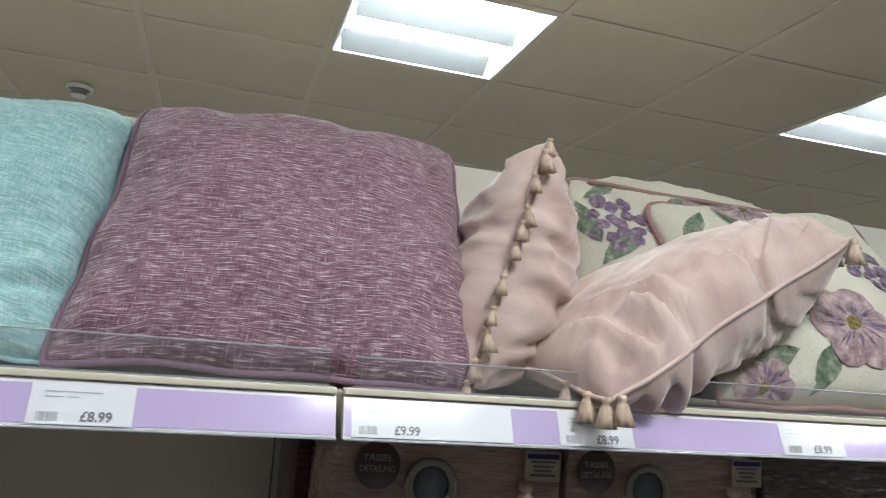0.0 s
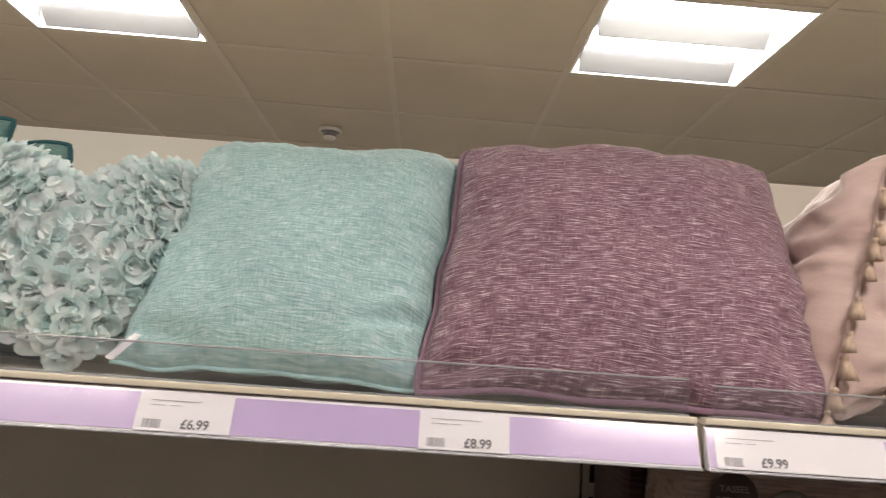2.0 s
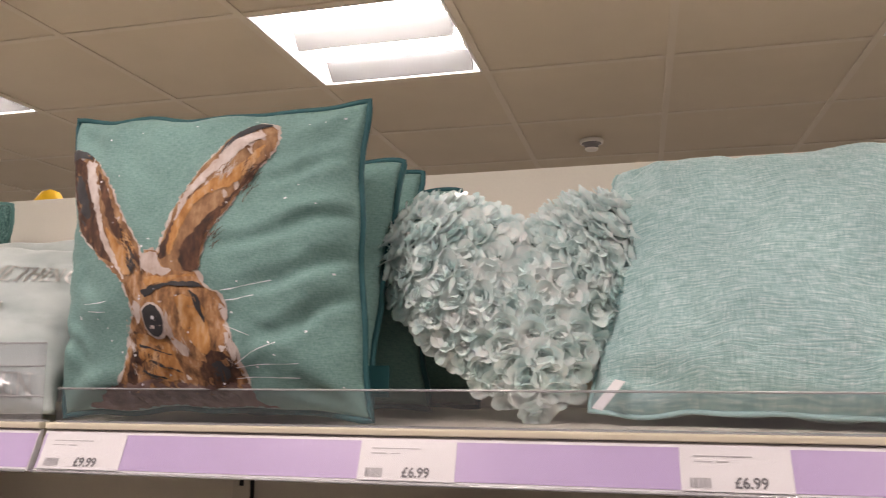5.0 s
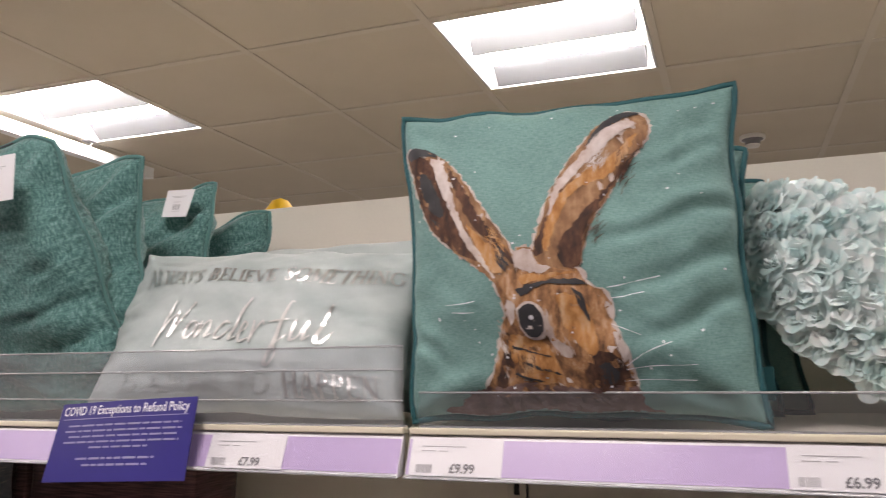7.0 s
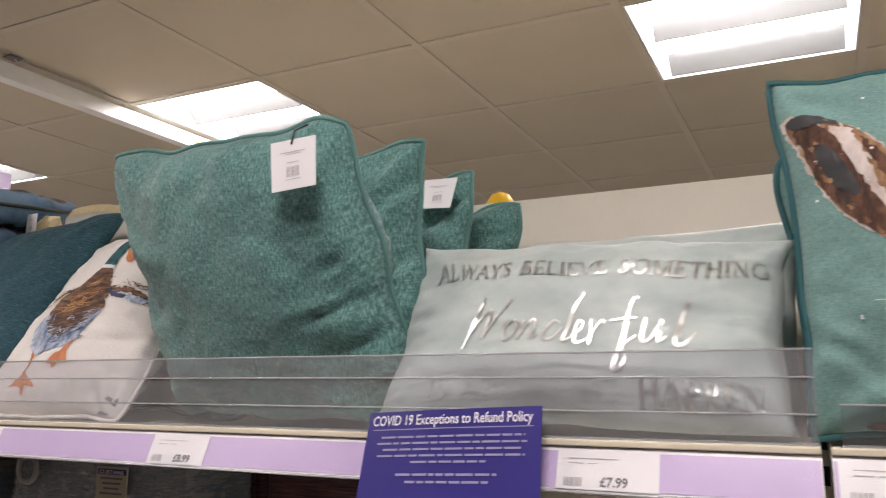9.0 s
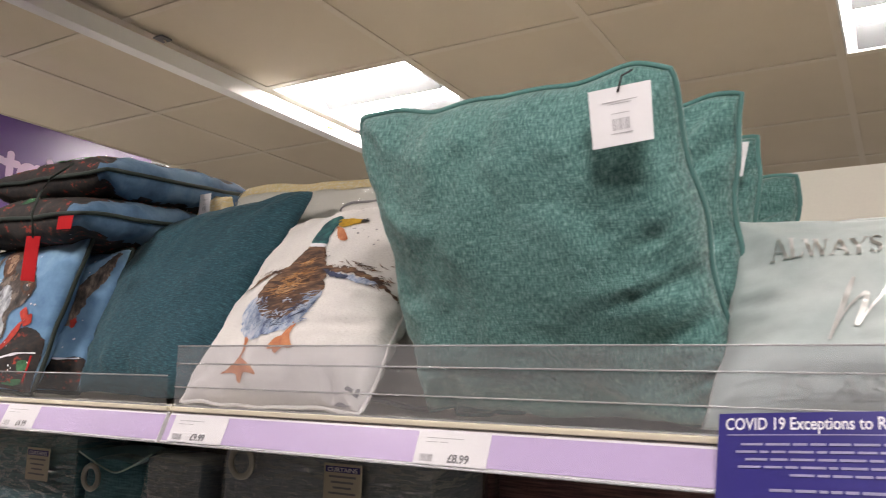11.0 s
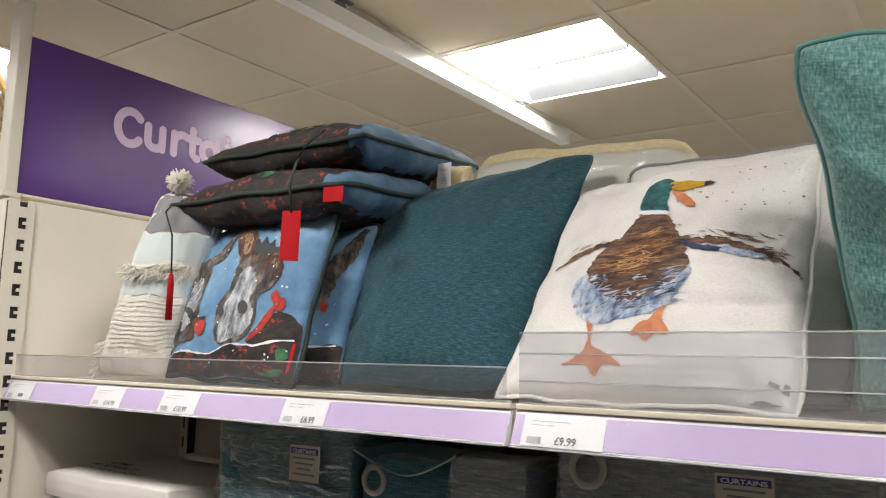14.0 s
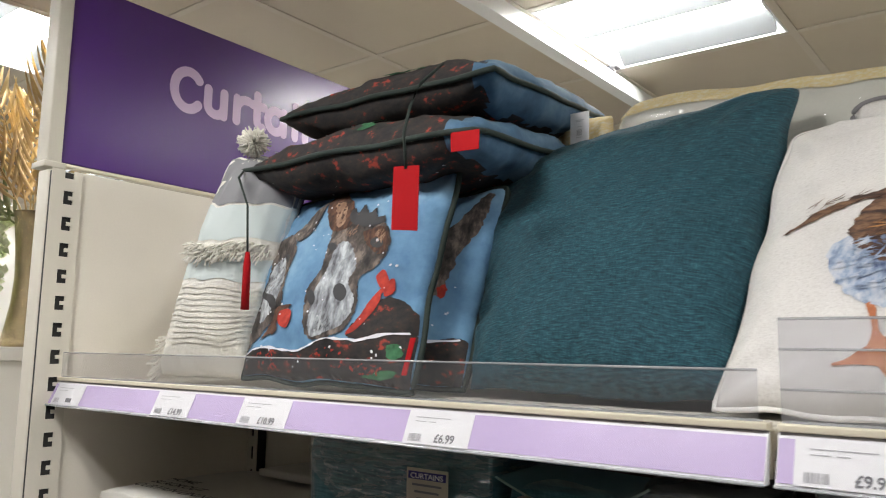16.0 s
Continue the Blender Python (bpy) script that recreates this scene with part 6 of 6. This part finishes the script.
def fringe(points, length, count, parent, name="fringe", out=(-0.2, -0.5, 0)):
    bm = bmesh.new()
    for _ in range(count):
        a = rng.random() * (len(points) - 1)
        i = int(a)
        b = Vector(points[i]).lerp(Vector(points[i + 1]), a - i)
        d = Vector((rng.uniform(-0.4, 0.4) + out[0], rng.uniform(-0.6, 0.1) + out[1], rng.uniform(-1, 0.3) + out[2])).normalized() * length * rng.uniform(0.6, 1.1)
        tube([b, b + d * 0.5 + Vector((0, 0, -0.002)), b + d + Vector((0, 0, -0.006))], 0.0013, 4, False, bm)
    return part(name, bm, M_FRINGE, parent, "cream yarn fringe")


fringe([p.at(s / 8, 0.565, 1, 0.002) for s in range(9)], 0.022, 130, w)
fringe([p.at(s / 8, 0.60, 1, 0.002) for s in range(9)], 0.022, 130, w)
fringe([p.at(0, t / 8 * 0.16 + 0.02) for t in range(9)], 0.03, 60, w, out=(-0.8, -0.4, 0))
bm = bmesh.new()
mid = Vector((-2.105, 0.100, 0.414))
for _ in range(240):
    d = Vector((rng.gauss(0, 1), rng.gauss(0, 1), rng.gauss(0, 1))).normalized()
    tube([mid, mid + d * rng.uniform(0.022, 0.030)], 0.0013, 4, False, bm)
part("pompom", bm, M_FRINGE, w, "cream yarn pompom")

# aqua heart covered in satin rosettes
ex = Vector((0.93, 0.28, 0.03)).normalized()
ey = (Vector((0.06, 0.38, 0.92)) - ex * ex.dot(Vector((0.06, 0.38, 0.92)))).normalized()
en = ex.cross(ey)
hc = Vector((0.515, 0.200, 0.164))
HW, HH, HT = 0.0104, 0.0096, 0.080


def heart_at(rho, th, side=1, lift=0.0):
    x, y = 16 * math.copysign(abs(math.sin(th)) ** 1.75, math.sin(th)), 13 * math.cos(th) - 5 * math.cos(2 * th) - 2 * math.cos(3 * th) - math.cos(4 * th)
    h = HT * math.sqrt(max(0.0, 1 - rho ** 2.6))
    return hc + ex * (HW * rho * x) + ey * (HH * rho * y) + en * side * (h + lift)


w = thing("heart_cushion", (0.54, 0.15, 0.006), "pale aqua heart cushion covered in satin rosettes", "cushion")
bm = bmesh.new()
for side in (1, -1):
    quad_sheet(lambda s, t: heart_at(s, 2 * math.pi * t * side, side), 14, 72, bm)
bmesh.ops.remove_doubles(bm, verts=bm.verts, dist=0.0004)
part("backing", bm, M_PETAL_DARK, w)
spots = []
tries = 0
while len(spots) < 300 and tries < 12000:
    tries += 1
    rho, th = math.sqrt(rng.random()) * 0.99, rng.uniform(0, 2 * math.pi)
    q = heart_at(rho, th)
    if all((q - s[0]).length > 0.0195 for s in spots):
        spots.append((q, rho, th))
bm = bmesh.new()
for q, rho, th in spots:
    a, b = heart_at(min(0.999, rho + 0.02), th), heart_at(rho, th + 0.05)
    out = (q - (hc - en * 0.05)).normalized()
    x = out.cross(Vector((rng.uniform(-1, 1), rng.uniform(-1, 1), 0.3))).normalized()
    y = out.cross(x)
    for ring, count, tilt, size in ((0, 3, 1.42, 0.0085), (1, 4, 1.28, 0.0115), (2, 5, 1.0, 0.0140), (3, 6, 0.58, 0.0150)):
        for k in range(count):
            an = 2 * math.pi * (k + rng.uniform(-0.3, 0.3)) / count
            rad = x * math.cos(an) + y * math.sin(an)
            tan = out.cross(rad)
            up = (rad * math.cos(tilt) + out * math.sin(tilt))
            sz = size * rng.uniform(0.8, 1.25)
            foot = q + rad * (0.001 + 0.003 * ring) + out * 0.001

            def petal(s, t):
                wv = math.sin(math.pi * (0.12 + s * 0.68)) * sz * 1.0
                curl = 0.35 * sz * s * s
                return foot + up * (sz * s) + tan * (wv * (t - 0.5) * 1.5) - out.cross(tan) * 0 + (out * -curl if ring == 3 else rad * curl) + rad * (-0.2 * sz * (2 * t - 1) ** 2)

            quad_sheet(petal, 4, 3, bm)
part("satin_petal", bm, M_PETAL, w, "crowded satin petals")["kind"] = "stuff"
bm = bmesh.new()
for q, rho, th in rng.sample(spots, 8):
    out = (q - (hc - en * 0.05)).normalized()
    bmesh.ops.create_uvsphere(bm, u_segments=10, v_segments=8, radius=0.0035, matrix=Matrix.Translation(q + out * 0.009))
part("beads", bm, M_SILVER, w, "small silver beads")["kind"] = "stuff"
tag("paper_tag", ((0.600, 0.100, 0.024), (0.611, 0.094, 0.022), (0.636, 0.108, 0.052), (0.625, 0.114, 0.054)), M_TICKET, w, "folded white paper tag", False)

# packed bedding behind the teal cushions, and a yellow bag beyond the panel
M_PACK = painted("grey_white_bedding", (0.62, 0.61, 0.56), 0.7, 0.06)
M_OCHRE = brushed("ochre_leaf_print", [(0.70, 0.66, 0.56), (0.66, 0.52, 0.26), (0.72, 0.66, 0.52)], (60, 12, 140))
w, p = cushion("packed grey and ochre striped bedding in a clear bag", ((-1.575, 0.385, 0.008), (-1.14, 0.375, 0.008), (-1.130, 0.430, 0.444), (-1.590, 0.435, 0.472)), 0.085, M_PACK, category="bedding pack", name="bedding_pack", seed=30, n=36, power=0.35, round_=0.10, pull=-0.02)
part("ochre_face", quad_sheet(lambda s, t: p.at(0.01 + 0.98 * s, 0.945 + 0.05 * t, 1, 0.002), 30, 6), M_OCHRE, w, "ochre striped upper face")
part("clear_bag", quad_sheet(lambda s, t: p.at(0.002 + 0.996 * s, 0.55 + 0.448 * t, 1, 0.006), 30, 12), M_BAG, w, "clear plastic bag").visible_shadow = False
w2, p2 = cushion("small ochre tied bedding bag with a white label", ((-1.69, 0.39, 0.008), (-1.595, 0.385, 0.008), (-1.588, 0.42, 0.452), (-1.70, 0.43, 0.455)), 0.07, M_OCHRE, category="bedding pack", name="bedding_pack", seed=31, n=24, power=0.4, pull=-0.02)
tag("label_card", ((-1.645, 0.372, 0.40), (-1.612, 0.372, 0.40), (-1.612, 0.374, 0.452), (-1.645, 0.374, 0.452)), M_TICKET, w2, "white printed label")
solid("yellow_bag", lathe([(0.05, 0), (0.055, 0.05), (0.05, 0.25), (0.042, 0.36), (0.033, 0.41), (0.018, 0.432), (0.004, 0.438)], 20, (-0.545, 0.60, 0.0)), M_YELLOW, "bright yellow cloth bag top beyond the panel", "bag", smooth=True)

# navy notice card on the price strip
cd = thing("notice_card", (-0.36, -0.03, -0.06), "navy blue card with white lettering clipped to the shelf edge", "notice card")
cc = [Vector(q) for q in ((-0.471, -0.045, -0.062), (-0.258, -0.045, -0.052), (-0.262, -0.020, 0.042), (-0.468, -0.020, 0.031))]
lay = lambda s, t, d=0.0: cc[0] * (1 - s) * (1 - t) + cc[1] * s * (1 - t) + cc[2] * s * t + cc[3] * (1 - s) * t + Vector((0, -1, 0.2)) * (d + 0.004 * math.sin(3 * s))
bm = quad_sheet(lambda s, t: lay(s, t), 10, 4)
quad_sheet(lambda s, t: lay(1 - s, t, -0.001), 10, 4, bm)
part("card", bm, M_NAVY, cd)
bm = add_letters(bmesh.new(), "COVID 19 Exceptions to Refund Policy", 0.0155, lambda x, y: lay(0.03 + x / 0.205, 0.84 + y / 0.095, 0.0008), 0, 0.0002, 0.19, 0.02)
part("heading", bm, M_CARD_TEXT, cd, "white heading", False)
bm = bmesh.new()
for t, s0, s1, h in ((0.785, 0.04, 0.96, 0.014), (0.69, 0.10, 0.92, 0.03), (0.62, 0.08, 0.93, 0.03), (0.55, 0.12, 0.90, 0.03), (0.48, 0.09, 0.92, 0.03), (0.41, 0.30, 0.72, 0.03), (0.27, 0.22, 0.78, 0.035), (0.19, 0.28, 0.74, 0.035)):
    a = s0
    while a < s1:
        b = min(s1, a + rng.uniform(0.03, 0.10)) if h > 0.02 else s1
        quad_sheet(lambda s, q: lay(a + (b - a) * s, t + h * 0.75 * q, 0.0008), 2, 1, bm)
        a = b + 0.012
part("small_print", bm, M_CARD_FINE, cd, "unreadable white small print", False)

# ---- packs under the top shelf ----
SHELF_W = -0.36


def pack(name, label, u0, u1, v, top, material, film=True, depth=0.12, seed=0, stripe=0.0):
    """A folded curtain in a clear sleeve, standing on the lower shelf."""
    w = thing(name, ((u0 + u1) / 2, v + depth / 2, SHELF_W), label, "curtain pack", "curtain packs")

    def skin(d):
        bm = box((u0, v, SHELF_W), (u1, v + depth, top), 0.02)
        bmesh.ops.subdivide_edges(bm, edges=bm.edges, cuts=6, use_grid_fill=True)
        for q in bm.verts:
            n = noise.fractal(Vector((q.co.x * 9 + seed, q.co.y * 9, q.co.z * (16 if d else 9))), 0.8, 2.0, 3)
            mid = Vector(((u0 + u1) / 2, v + depth / 2, (SHELF_W + top) / 2))
            q.co += (q.co - mid).normalized() * (d + n * 0.008)
            q.co.z = max(q.co.z, SHELF_W + 0.001)
        uv = bm.loops.layers.uv.new("UVMap")
        for f in bm.faces:
            for l in f.loops:
                l[uv].uv = (l.vert.co.x + l.vert.co.y, l.vert.co.z)
        return bm

    part("folded_curtain", skin(0.0), material, w)
    if film:
        part("clear_sleeve", skin(0.006), M_FILM, w, "crinkled clear plastic sleeve").visible_shadow = False
    return w


def eyelet(u, v, w_, r, parent, material):
    bm = bmesh.new()
    n, m = 28, 8
    rings = []
    for i in range(n):
        a = 2 * math.pi * i / n
        rings.append([bm.verts.new((u + math.cos(a) * (r + 0.005 * math.cos(2 * math.pi * k / m)), v + 0.004 * math.sin(2 * math.pi * k / m), w_ + math.sin(a) * (r + 0.005 * math.cos(2 * math.pi * k / m)))) for k in range(m)])
    for i in range(n):
        for k in range(m):
            bm.faces.new((rings[i][k], rings[i][(k + 1) % m], rings[(i + 1) % n][(k + 1) % m], rings[(i + 1) % n][k]))
    return part("eyelet", bm, material, parent, "round metal eyelet")


M_BLUSHCURT = fabric("blush_curtain_weave", (0.52, 0.33, 0.28), (0.68, 0.47, 0.41), (0.78, 0.60, 0.54), 20, 420, 0.1, 0.6)
M_TEALCURT = fabric("teal_curtain_weave", (0.014, 0.085, 0.115), (0.034, 0.155, 0.20), (0.09, 0.25, 0.29), 30, 300, 0.3, 0.5)
M_GREYCURT = fabric("blue_grey_curtain_weave", (0.13, 0.17, 0.21), (0.21, 0.26, 0.31), (0.32, 0.37, 0.42), 40, 400, 0.4, 0.5)
M_PLUM = fabric("plum_curtain_weave", (0.03, 0.012, 0.014), (0.075, 0.03, 0.034), (0.14, 0.07, 0.07), 16, 300, 0.1, 0.6)
M_PEWTER = painted("pewter_metal", (0.42, 0.42, 0.38), 0.3, 0.08, 200, 0.05, 1.0)
M_INSERT = painted("cream_paper_insert", (0.62, 0.58, 0.47), 0.6, 0.06)
M_BADGE = painted("brown_round_badge", (0.10, 0.065, 0.06), 0.4, 0.05)


def insert(u, v, w_, wide, high, parent, word=""):
    c = part("paper_insert", box((u - wide / 2, v - 0.0012, w_ - high), (u + wide / 2, v, w_), 0.0003), M_INSERT, parent, "cream paper insert", False)
    bm = bmesh.new()
    for k in range(4):
        y = w_ - high * (0.38 + 0.15 * k)
        x = wide * (0.36 - 0.06 * (k % 3))
        bm.faces.new([bm.verts.new((u + a * x, v - 0.0018, y + b * 0.0028)) for a, b in ((-1, 0), (1, 0), (1, 1), (-1, 1))])
    part("print", bm, M_GREYINK, c, "unreadable dark print", False)
    part("heading_band", box((u - wide * 0.46, v - 0.0016, w_ - high * 0.24), (u + wide * 0.46, v - 0.0008, w_ - high * 0.07), 0.0002), M_NAVY, c, "dark blue heading band", False)
    if word:
        bm = add_letters(bmesh.new(), word, high * 0.16, lambda x, y: Vector((u - wide * 0.40 + x, v - 0.0022, w_ - high * 0.215 + y)), 0, 0.0002, wide * 0.80)
        part("heading", bm, M_CARD_TEXT, c, "white heading", False)


for k, (u0, u1, ub, ue) in enumerate(((1.258, 1.538, 1.307, 1.370), (1.544, 1.816, 1.577, 1.648))):
    w = pack("curtain_pack", "blush pink eyelet curtain folded in a clear sleeve", u0, u1, 0.058, -0.052, M_BLUSHCURT, True, 0.16, 40 + k)
    eyelet(ue, 0.045, -0.096, 0.026, w, M_PEWTER)
    ob = part("eyelet_back", lathe([(0.0255, 0), (0.0255, 0.001)], 28), M_GREYCURT, w, "grey lining inside the eyelet")
    ob.matrix_basis = Matrix.Translation(Vector((ue, 0.0485, -0.096))) @ pose(0, 0, 0, 90, 0, 0)
    bd = part("round_badge", lathe([(0.026, 0), (0.026, 0.001)], 32), M_BADGE, w, "dark round badge")
    bd.matrix_basis = Matrix.Translation(Vector((ub, 0.0455, -0.076))) @ pose(0, 0, 0, 90, 0, 0)
    for ob in (ob, bd):
        ob.data.transform(Matrix.Translation(ORIGIN[w.name]))
        ob.matrix_basis = Matrix.Translation(-ORIGIN[w.name]) @ ob.matrix_basis
    bm = bmesh.new()
    for i, word_ in enumerate(("TASSEL", "DETAILING")):
        add_letters(bm, word_, 0.010, lambda x, y, i=i: Vector((ub - 0.017 - 0.003 * i + x, 0.0438, -0.071 - 0.012 * i + y)), 0, 0.0001, 0.034 + 0.006 * i)
    part("lettering", bm, M_FINEPRINT, w, "grey printed words on the badge", False)
    insert(u0 + 0.248, 0.045, -0.055, 0.045, 0.034, w)
    tassel((u0 + 0.225, 0.040, -0.090), 0.05, w, (0.1, 0.0))
pack("curtain_pack", "dark plum curtain folded in a clear sleeve", 1.850, 2.20, 0.08, -0.06, M_PLUM, True, 0.14, 44)
pack("curtain_pack", "dark plum curtain folded on its edge", 1.235, 1.272, 0.20, -0.062, M_PLUM, False, 0.20, 45)
w = pack("curtain_pack", "dark teal curtain in a crinkled clear sleeve", -1.945, -1.615, 0.105, -0.062, M_TEALCURT, True, 0.16, 46)
insert(-1.703, 0.090, -0.086, 0.068, 0.058, w, "CURTAINS")
w = pack("curtain_pack", "dark teal eyelet curtain folded open at the top", -1.600, -1.425, 0.115, -0.095, M_TEALCURT, False, 0.16, 47)
bm = quad_sheet(lambda s, t: Vector((-1.607 + 0.20 * s, 0.105 + 0.11 * t + 0.01 * math.sin(6 * s), -0.062 - 0.055 * math.sin(math.pi * (0.15 + 0.75 * s)) * (1 - t) - 0.02 * t)), 18, 6)
part("folded_edge", bm, M_TEALCURT, w)
part("pale_edge", tube([Vector((-1.607 + 0.01 * k, 0.1045 + 0.01 * math.sin(0.3 * k), -0.0615 - 0.055 * math.sin(math.pi * (0.15 + 0.0375 * k)))) for k in range(21)], 0.0016, 6), M_PETAL_DARK, w, "pale sewn edge")
eyelet(-1.560, 0.100, -0.128, 0.020, w, M_PEWTER)
w = pack("curtain_pack", "grey curtain in a crinkled clear sleeve", -1.420, -1.290, 0.10, -0.080, M_GREYCURT, True, 0.14, 48)
w = pack("curtain_pack", "blue-grey eyelet curtain folded in a clear sleeve", -1.245, -0.860, 0.105, -0.058, M_GREYCURT, True, 0.16, 49)
eyelet(-1.195, 0.094, -0.075, 0.022, w, M_PEWTER)
insert(-1.000, 0.094, -0.064, 0.066, 0.050, w, "CURTAINS")

# added rear row: fills the gaps with dark cloth and blocks bounced light
for u0, u1, m_, sd_ in ((-1.94, -1.62, M_TEALCURT, 60), (-1.61, -1.28, M_PLUM, 61), (-1.25, -0.87, M_PLUM, 62), (-0.86, -0.50, M_PLUM, 63), (1.29, 1.57, M_PLUM, 64), (1.58, 1.86, M_PLUM, 65), (1.91, 2.25, M_PLUM, 66)):
    pack("curtain_pack", "dark folded curtain added behind the front row to darken gaps", u0, u1, 0.29, -0.06, m_, False, 0.13, sd_)

M_LINING = painted("white_paper_sleeve", (0.72, 0.70, 0.66), 0.5, 0.05)
for k in range(3):
    z0 = SHELF_W + 0.001 + 0.056 * k
    w = thing("lining_pack", (-2.25, 0.2, z0), "flat white pack of curtain lining stacked on the shelf", "curtain pack", "lining packs")
    bm = box((-2.47 + 0.01 * k, 0.055, z0), (-2.02, 0.40, z0 + 0.055), 0.018)
    bmesh.ops.subdivide_edges(bm, edges=bm.edges, cuts=5, use_grid_fill=True)
    for q in bm.verts:
        q.co.z += 0.006 * noise.fractal(q.co * 9 + Vector((k, 0, 0)), 0.9, 2, 3) * (1 if q.co.z > z0 + 0.02 else 0)
    part("sleeve", bm, M_LINING, w)
    if k == 2:
        bm = bmesh.new()
        for i, tx in enumerate(("HOME", "BLACKOUT", "CURTAIN LINING")):
            add_letters(bm, tx, 0.030, lambda x, y, i=i: Vector((-2.40 + x, 0.165 - 0.036 * i + y, z0 + 0.064)), 0, 0.0004)
        part("lettering", bm, M_INK, w, "black printed lettering", False)
        w2 = thing("lining_pack", (-2.15, 0.3, z0 + 0.06), "thin folded white sleeve lying on the stack", "curtain pack", "lining packs")
        part("sleeve", box((-2.30, 0.30, z0 + 0.065), (-2.03, 0.44, z0 + 0.080), 0.006), M_LINING, w2)

# ---- next display: white unit, glitter vase, gold palm leaves ----
M_UNIT = painted("white_unit_paint", (0.72, 0.71, 0.67), 0.4, 0.03)
M_GLIT = painted("gold_glitter_glass", (0.60, 0.48, 0.28), 0.25, 0.3, 900, 1.0, 0.9)
M_GOLD = painted("gold_leaf_metal", (0.62, 0.45, 0.22), 0.34, 0.15, 60, 0.2, 0.8)
M_PALM = brushed("dull_green_leaf", [(0.10, 0.13, 0.05), (0.24, 0.26, 0.13)], (40, 40, 40))
M_BLOOM = brushed("pale_green_blossom", [(0.50, 0.58, 0.30), (0.72, 0.76, 0.55)], (60, 60, 60))
M_BOX = painted("grey_plastic_box", (0.22, 0.23, 0.25), 0.5, 0.08)
unit = thing("display_unit", (-3.05, -1.2, 0), "white display unit with an open front", "display unit", "", "", ID)
part("top_board", box((-3.50, -1.75, 1.55), (-2.80, -0.95, 1.585), 0.003), M_UNIT, unit)
part("apron", box((-3.48, -1.73, 1.44), (-2.83, -1.70, 1.549), 0.002), M_UNIT, unit)
for x in (-3.49, -2.85):
    part("side_panel", box((x, -1.698, 0), (x + 0.03, -0.96, 1.549), 0.002), M_UNIT, unit)
part("shelf", box((-3.458, -1.69, 1.00), (-2.852, -0.97, 1.03), 0.002), M_UNIT, unit)
part("back", box((-3.458, -0.969, 0.0), (-2.852, -0.955, 1.549)), M_UNIT, unit, "", False)
bx = thing("storage_box", (-3.1, -1.4, 1.03), "grey plastic storage box on the unit's shelf", "box", "", "", ID)
part("body", box((-3.30, -1.66, 1.031), (-2.92, -1.25, 1.36), 0.015), M_BOX, bx)
part("lid", box((-3.31, -1.67, 1.361), (-2.91, -1.24, 1.40), 0.012), M_BOX, bx)
vc = (-2.876, -1.485, 1.586)
vase = thing("vase", vc, "tall flared gold glitter glass vase", "vase", "", "", ID)
part("glass", lathe([(0.046, 0), (0.050, 0.010), (0.042, 0.05), (0.031, 0.12), (0.027, 0.19), (0.030, 0.26), (0.038, 0.34), (0.043, 0.378), (0.039, 0.378), (0.026, 0.26), (0.02, 0.05)], 40, vc), M_GLIT, vase)
pr = random.Random(5)
plant = thing("artificial_palm", (vc[0], vc[1], vc[2] + 0.06), "artificial palm fronds in gold and dull green", "artificial plant", "", "", ID)
for dx, dy, hgt, bow, mat_ in ((0.0, -0.30, 0.42, 0.5, M_GOLD), (0.02, 0.035, 0.52, 0.3, M_GOLD), (-0.12, -0.10, 0.46, 0.4, M_GOLD), (0.05, 0.20, 0.44, 0.5, M_GOLD), (-0.20, 0.06, 0.42, 0.4, M_GOLD), (-0.10, -0.34, 0.16, 0.5, M_PALM), (-0.16, -0.24, 0.22, 0.4, M_PALM)):
    b = Vector((vc[0], vc[1], vc[2] + 0.30))
    stem = [b + Vector((dx * t ** 1.3, dy * t ** 1.3, (hgt + 0.08) * (t - bow * 0.3 * t * t))) for t in [i / 18 for i in range(19)]]
    bm = tube(stem, 0.003, 6, taper=[1 - 0.6 * i / 18 for i in range(19)])
    for i in range(4, 19):
        d = (stem[i] - stem[i - 1]).normalized()
        flat = d.cross(Vector((1, 0.25, 0))).normalized()
        for sd in (1, -1):
            way = (flat * sd * 0.8 + d * 0.75 + Vector((pr.uniform(-0.25, 0.25), 0, 0))).normalized()
            ln = 0.165 * math.sin(math.pi * (0.22 + 0.70 * (i - 4) / 15)) * pr.uniform(0.9, 1.1)
            across = way.cross(Vector((1, 0.3, 0.2))).normalized()
            fold = way.cross(across)

            def leaf(s, t, p0=stem[i], way=way, across=across, fold=fold, ln=ln, d=d, sd=sd, flat=flat):
                wd = 0.0075 * math.sin(math.pi * (0.08 + 0.92 * s)) ** 0.8
                return p0 + way * (ln * s) + d * (0.25 * ln * s * s) - flat * (sd * 0.12 * ln * s * s) + across * (wd * (2 * t - 1)) + fold * (wd * 0.5 * abs(2 * t - 1))

            quad_sheet(leaf, 7, 2, bm)
    part("frond", bm, mat_, plant, "slender frond")
bm = bmesh.new()
for _ in range(260):
    t = pr.random()
    q = Vector((vc[0] - 0.04 + pr.uniform(-0.04, 0.04), vc[1] - 0.085 + pr.uniform(-0.05, 0.045) * (0.4 + 0.7 * t), 1.65 + 0.30 * t))
    n = Vector((pr.gauss(0, 1), pr.gauss(0, 1), pr.gauss(0, 1))).normalized()
    x = n.orthogonal().normalized()
    quad_sheet(lambda s, k: q + x * (0.02 * (s - 0.5)) + n.cross(x) * (0.024 * (k - 0.5)) + n * (0.006 * math.cos(3 * (s - 0.5))), 2, 2, bm)
part("blossom", bm, M_BLOOM, plant, "drooping pale green blossom")
